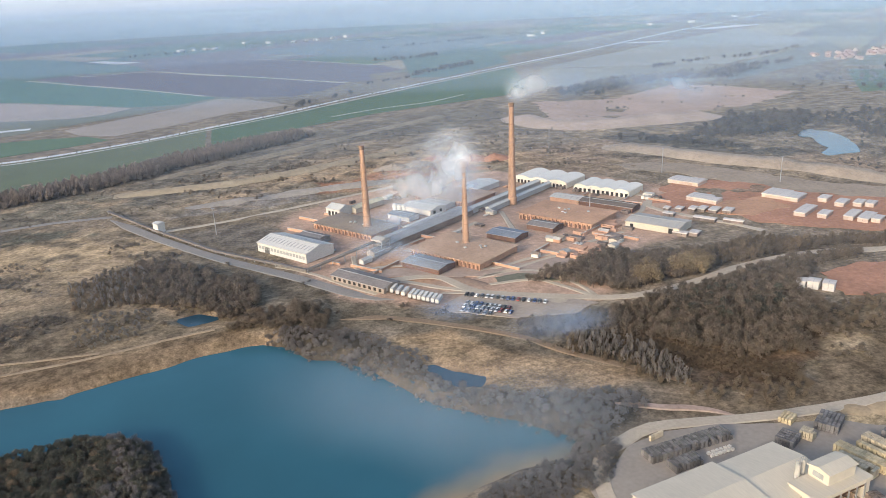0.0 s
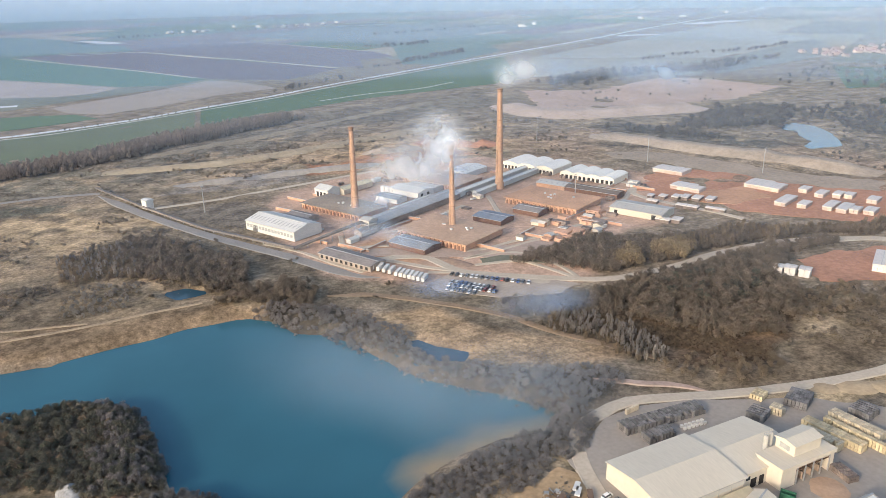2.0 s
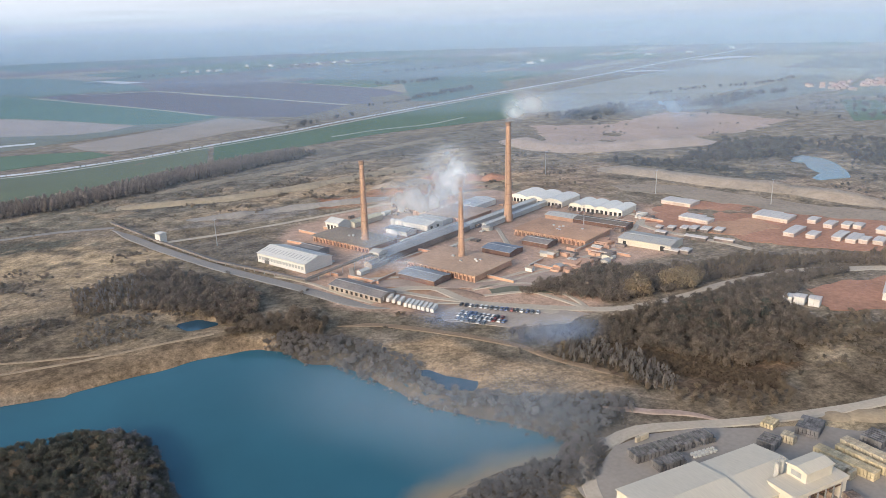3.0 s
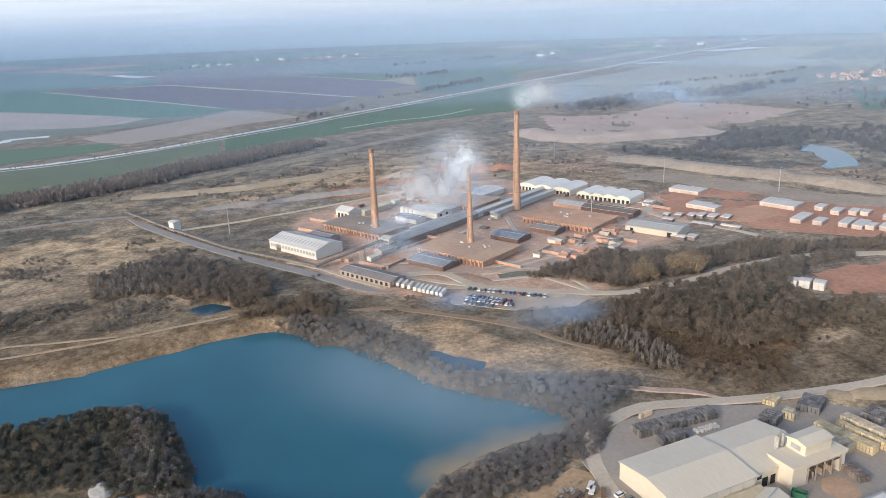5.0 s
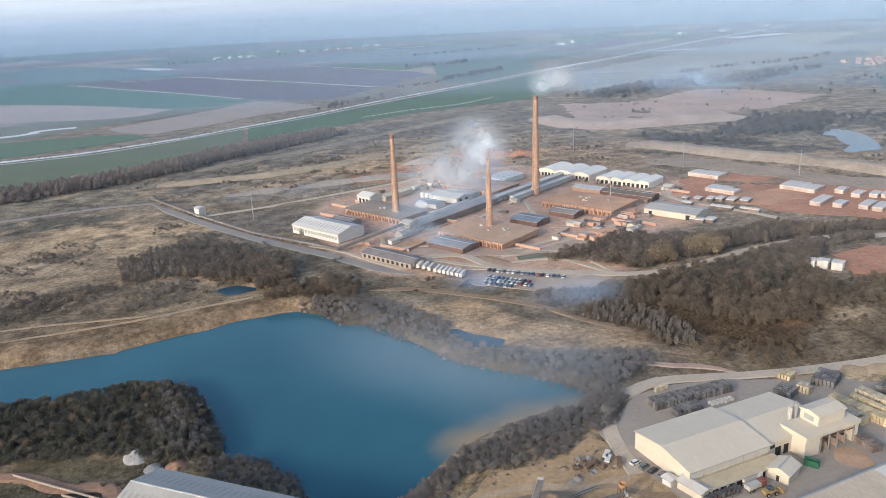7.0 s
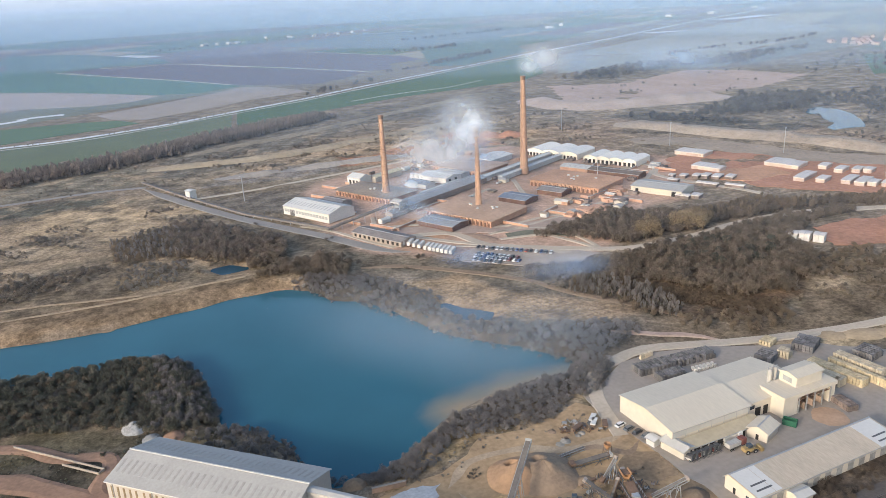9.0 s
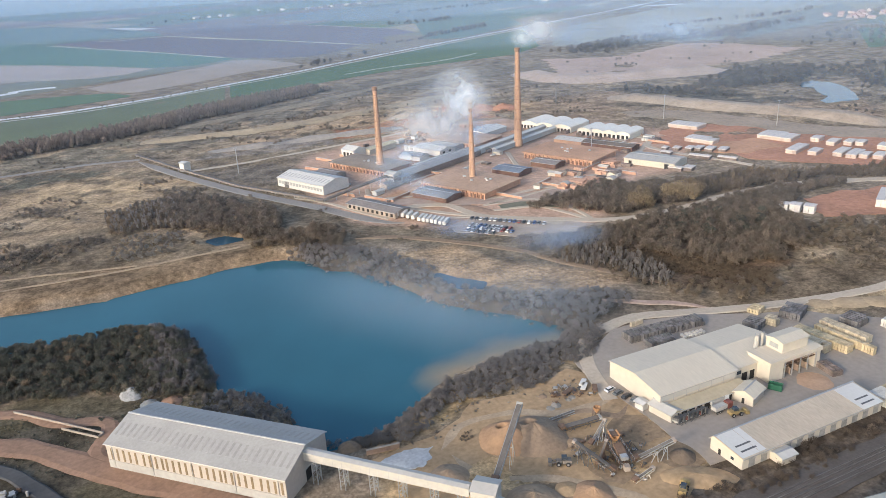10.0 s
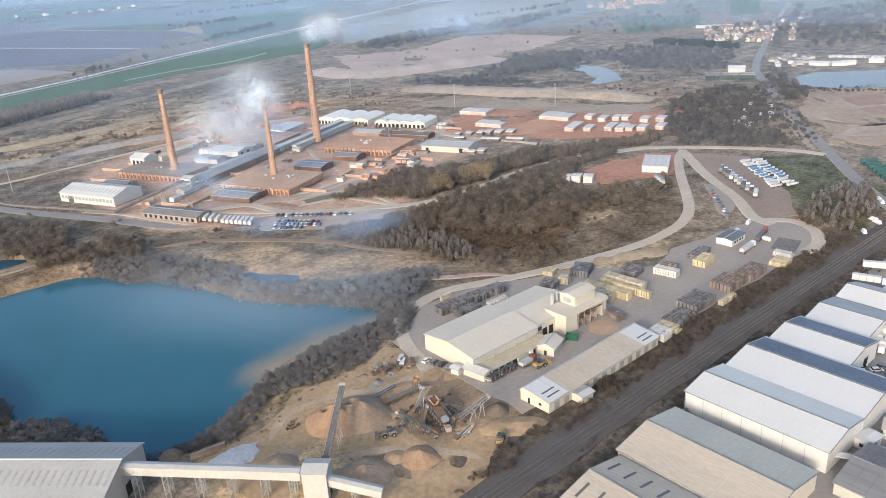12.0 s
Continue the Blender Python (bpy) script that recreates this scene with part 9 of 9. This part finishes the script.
def wisp_mesh(material):
    """A curled, dished wisp of unit size."""
    bm = bmesh.new()
    rows = []
    for k in range(7):
        rr = k / 6
        rows.append([bm.verts.new((rr * math.cos(a), rr * math.sin(a), 0.10 * rr * rr * math.sin(2 * a + 0.6))) for a in (2 * math.pi * i / 20 for i in range(20))])
    for a, b in zip(rows, rows[1:]):
        for i in range(20):
            bm.faces.new((a[i], b[i], b[(i + 1) % 20], a[(i + 1) % 20]))
    bmesh.ops.remove_doubles(bm, verts=bm.verts, dist=0.001)
    me = bpy.data.meshes.new("wisp")
    bm.to_mesh(me)
    bm.free()
    me.polygons.foreach_set("use_smooth", [True] * len(me.polygons))
    me.materials.append(material)
    return me


def plume(label, pts, material, tilt=(60, 110)):
    """A drift of wisps: x, y, z, radius, height of each."""
    t = thing("smoke_plume", pts[0][0], pts[0][1], 0, 0, label, "smoke", "kiln smoke", "stuff")
    me = wisp_mesh(material)
    for x, y, z, r, h in pts:
        ob = new("wisp", me)
        ob.parent = t
        ob.matrix_parent_inverse = t.matrix_world.inverted()
        ob.matrix_world = pose(x, y, z, random.uniform(*tilt), random.uniform(-15, 15), random.uniform(-50, 10)) @ Matrix.Diagonal((r, h, r * 0.6, 1))
    return t


THICK = smoke_mat("white_smoke", (0.76, 0.86, 0.98), 0.70, 0.05, (0.26, 0.60))
SOFT = smoke_mat("soft_white_smoke", (0.74, 0.85, 0.98), 0.50, 0.04, (0.24, 0.62))
JET = smoke_mat("rising_white_smoke", (0.76, 0.86, 0.98), 0.45, 0.05, (0.12, 0.5))
THIN = smoke_mat("thin_blue_smoke", (0.52, 0.71, 0.98), 0.56, 0.03, (0.36, 0.74))
EDGE = smoke_mat("blue_ground_smoke", (0.46, 0.65, 0.98), 0.40, 0.03, (0.1, 0.7))
HAZE = smoke_mat("lake_haze", (0.55, 0.70, 0.92), 0.155, 0.012, (0.2, 0.8))
plume("dense white smoke puff over the middle chimney", [(261, 492, 64, 27, 23)], THICK, (84, 96))
plume("soft smoke spreading from the middle chimney", [(256, 472, 58, 20, 19), (252, 502, 56, 42, 29), (238, 510, 42, 40, 24)], SOFT, (82, 97))
plume("thin smoke hanging round the middle kilns", [(230, 514, 18, 44, 17), (284, 528, 22, 40, 15), (206, 468, 12, 40, 11), (310, 566, 24, 44, 16)], THIN, (74, 92))
plume("thin white smoke trailing from the tallest chimney", [(404, 556, 92, 38, 19), (490, 540, 86, 70, 22)], THIN)
plume("white smoke leaving the tallest chimney", [(355, 565, 90, 14, 11), (366, 564, 95, 26, 15)], JET, (84, 96))
plume("faint smoke drifting low over the lake", [(150, 258, 22, 58, 30), (192, 262, 14, 40, 20), (120, 300, 20, 60, 28)], HAZE, (55, 68))
plume("thin blue smoke lying at the wood's edge", [(236, 338, 9, 34, 11), (200, 382, 8, 30, 8)], EDGE, (60, 75))

def haze_shell_mat(name, strength, rise):
    """See-through haze, added between low ground and the height of the eye."""
    mist = bpy.data.materials.new(name)
    mist.use_nodes = True
    mn, ml = mist.node_tree.nodes, mist.node_tree.links
    mn.remove(mn["Principled BSDF"])
    geo = mn.new("ShaderNodeNewGeometry")
    sep = mn.new("ShaderNodeSeparateXYZ")
    ml.new(geo.outputs["Position"], sep.inputs[0])
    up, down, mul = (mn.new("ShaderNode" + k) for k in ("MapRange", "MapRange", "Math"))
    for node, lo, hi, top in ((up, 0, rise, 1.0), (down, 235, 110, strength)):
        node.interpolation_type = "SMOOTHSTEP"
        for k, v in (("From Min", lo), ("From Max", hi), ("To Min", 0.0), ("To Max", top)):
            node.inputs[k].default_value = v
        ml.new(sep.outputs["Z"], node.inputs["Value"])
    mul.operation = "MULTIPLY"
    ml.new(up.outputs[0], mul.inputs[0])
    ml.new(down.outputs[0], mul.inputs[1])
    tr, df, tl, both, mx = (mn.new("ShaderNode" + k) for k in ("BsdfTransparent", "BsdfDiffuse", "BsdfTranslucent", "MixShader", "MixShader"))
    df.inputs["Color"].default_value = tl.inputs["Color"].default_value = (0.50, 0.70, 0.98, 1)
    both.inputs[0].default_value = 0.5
    ml.new(df.outputs[0], both.inputs[1])
    ml.new(tl.outputs[0], both.inputs[2])
    ml.new(mul.outputs[0], mx.inputs[0])
    ml.new(tr.outputs[0], mx.inputs[1])
    ml.new(both.outputs[0], mx.inputs[2])
    ml.new(mx.outputs[0], mn["Material Output"].inputs["Surface"])
    return mist


# nested shells added in place of air haze; each veils what lies behind
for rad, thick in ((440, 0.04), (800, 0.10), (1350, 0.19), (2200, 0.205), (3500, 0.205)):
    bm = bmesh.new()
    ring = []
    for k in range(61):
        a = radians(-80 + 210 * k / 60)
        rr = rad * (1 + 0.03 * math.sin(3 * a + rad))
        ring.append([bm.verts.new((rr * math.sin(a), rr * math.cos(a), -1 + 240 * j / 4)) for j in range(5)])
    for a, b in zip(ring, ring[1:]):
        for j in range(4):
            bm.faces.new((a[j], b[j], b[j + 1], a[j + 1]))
    tagged(part("mist_bank", bm, haze_shell_mat("haze_veil", thick, 45 if rad < 1000 else 20), None, smooth=True), "thin bluish haze shell added over the plain", "mist", "", "stuff")
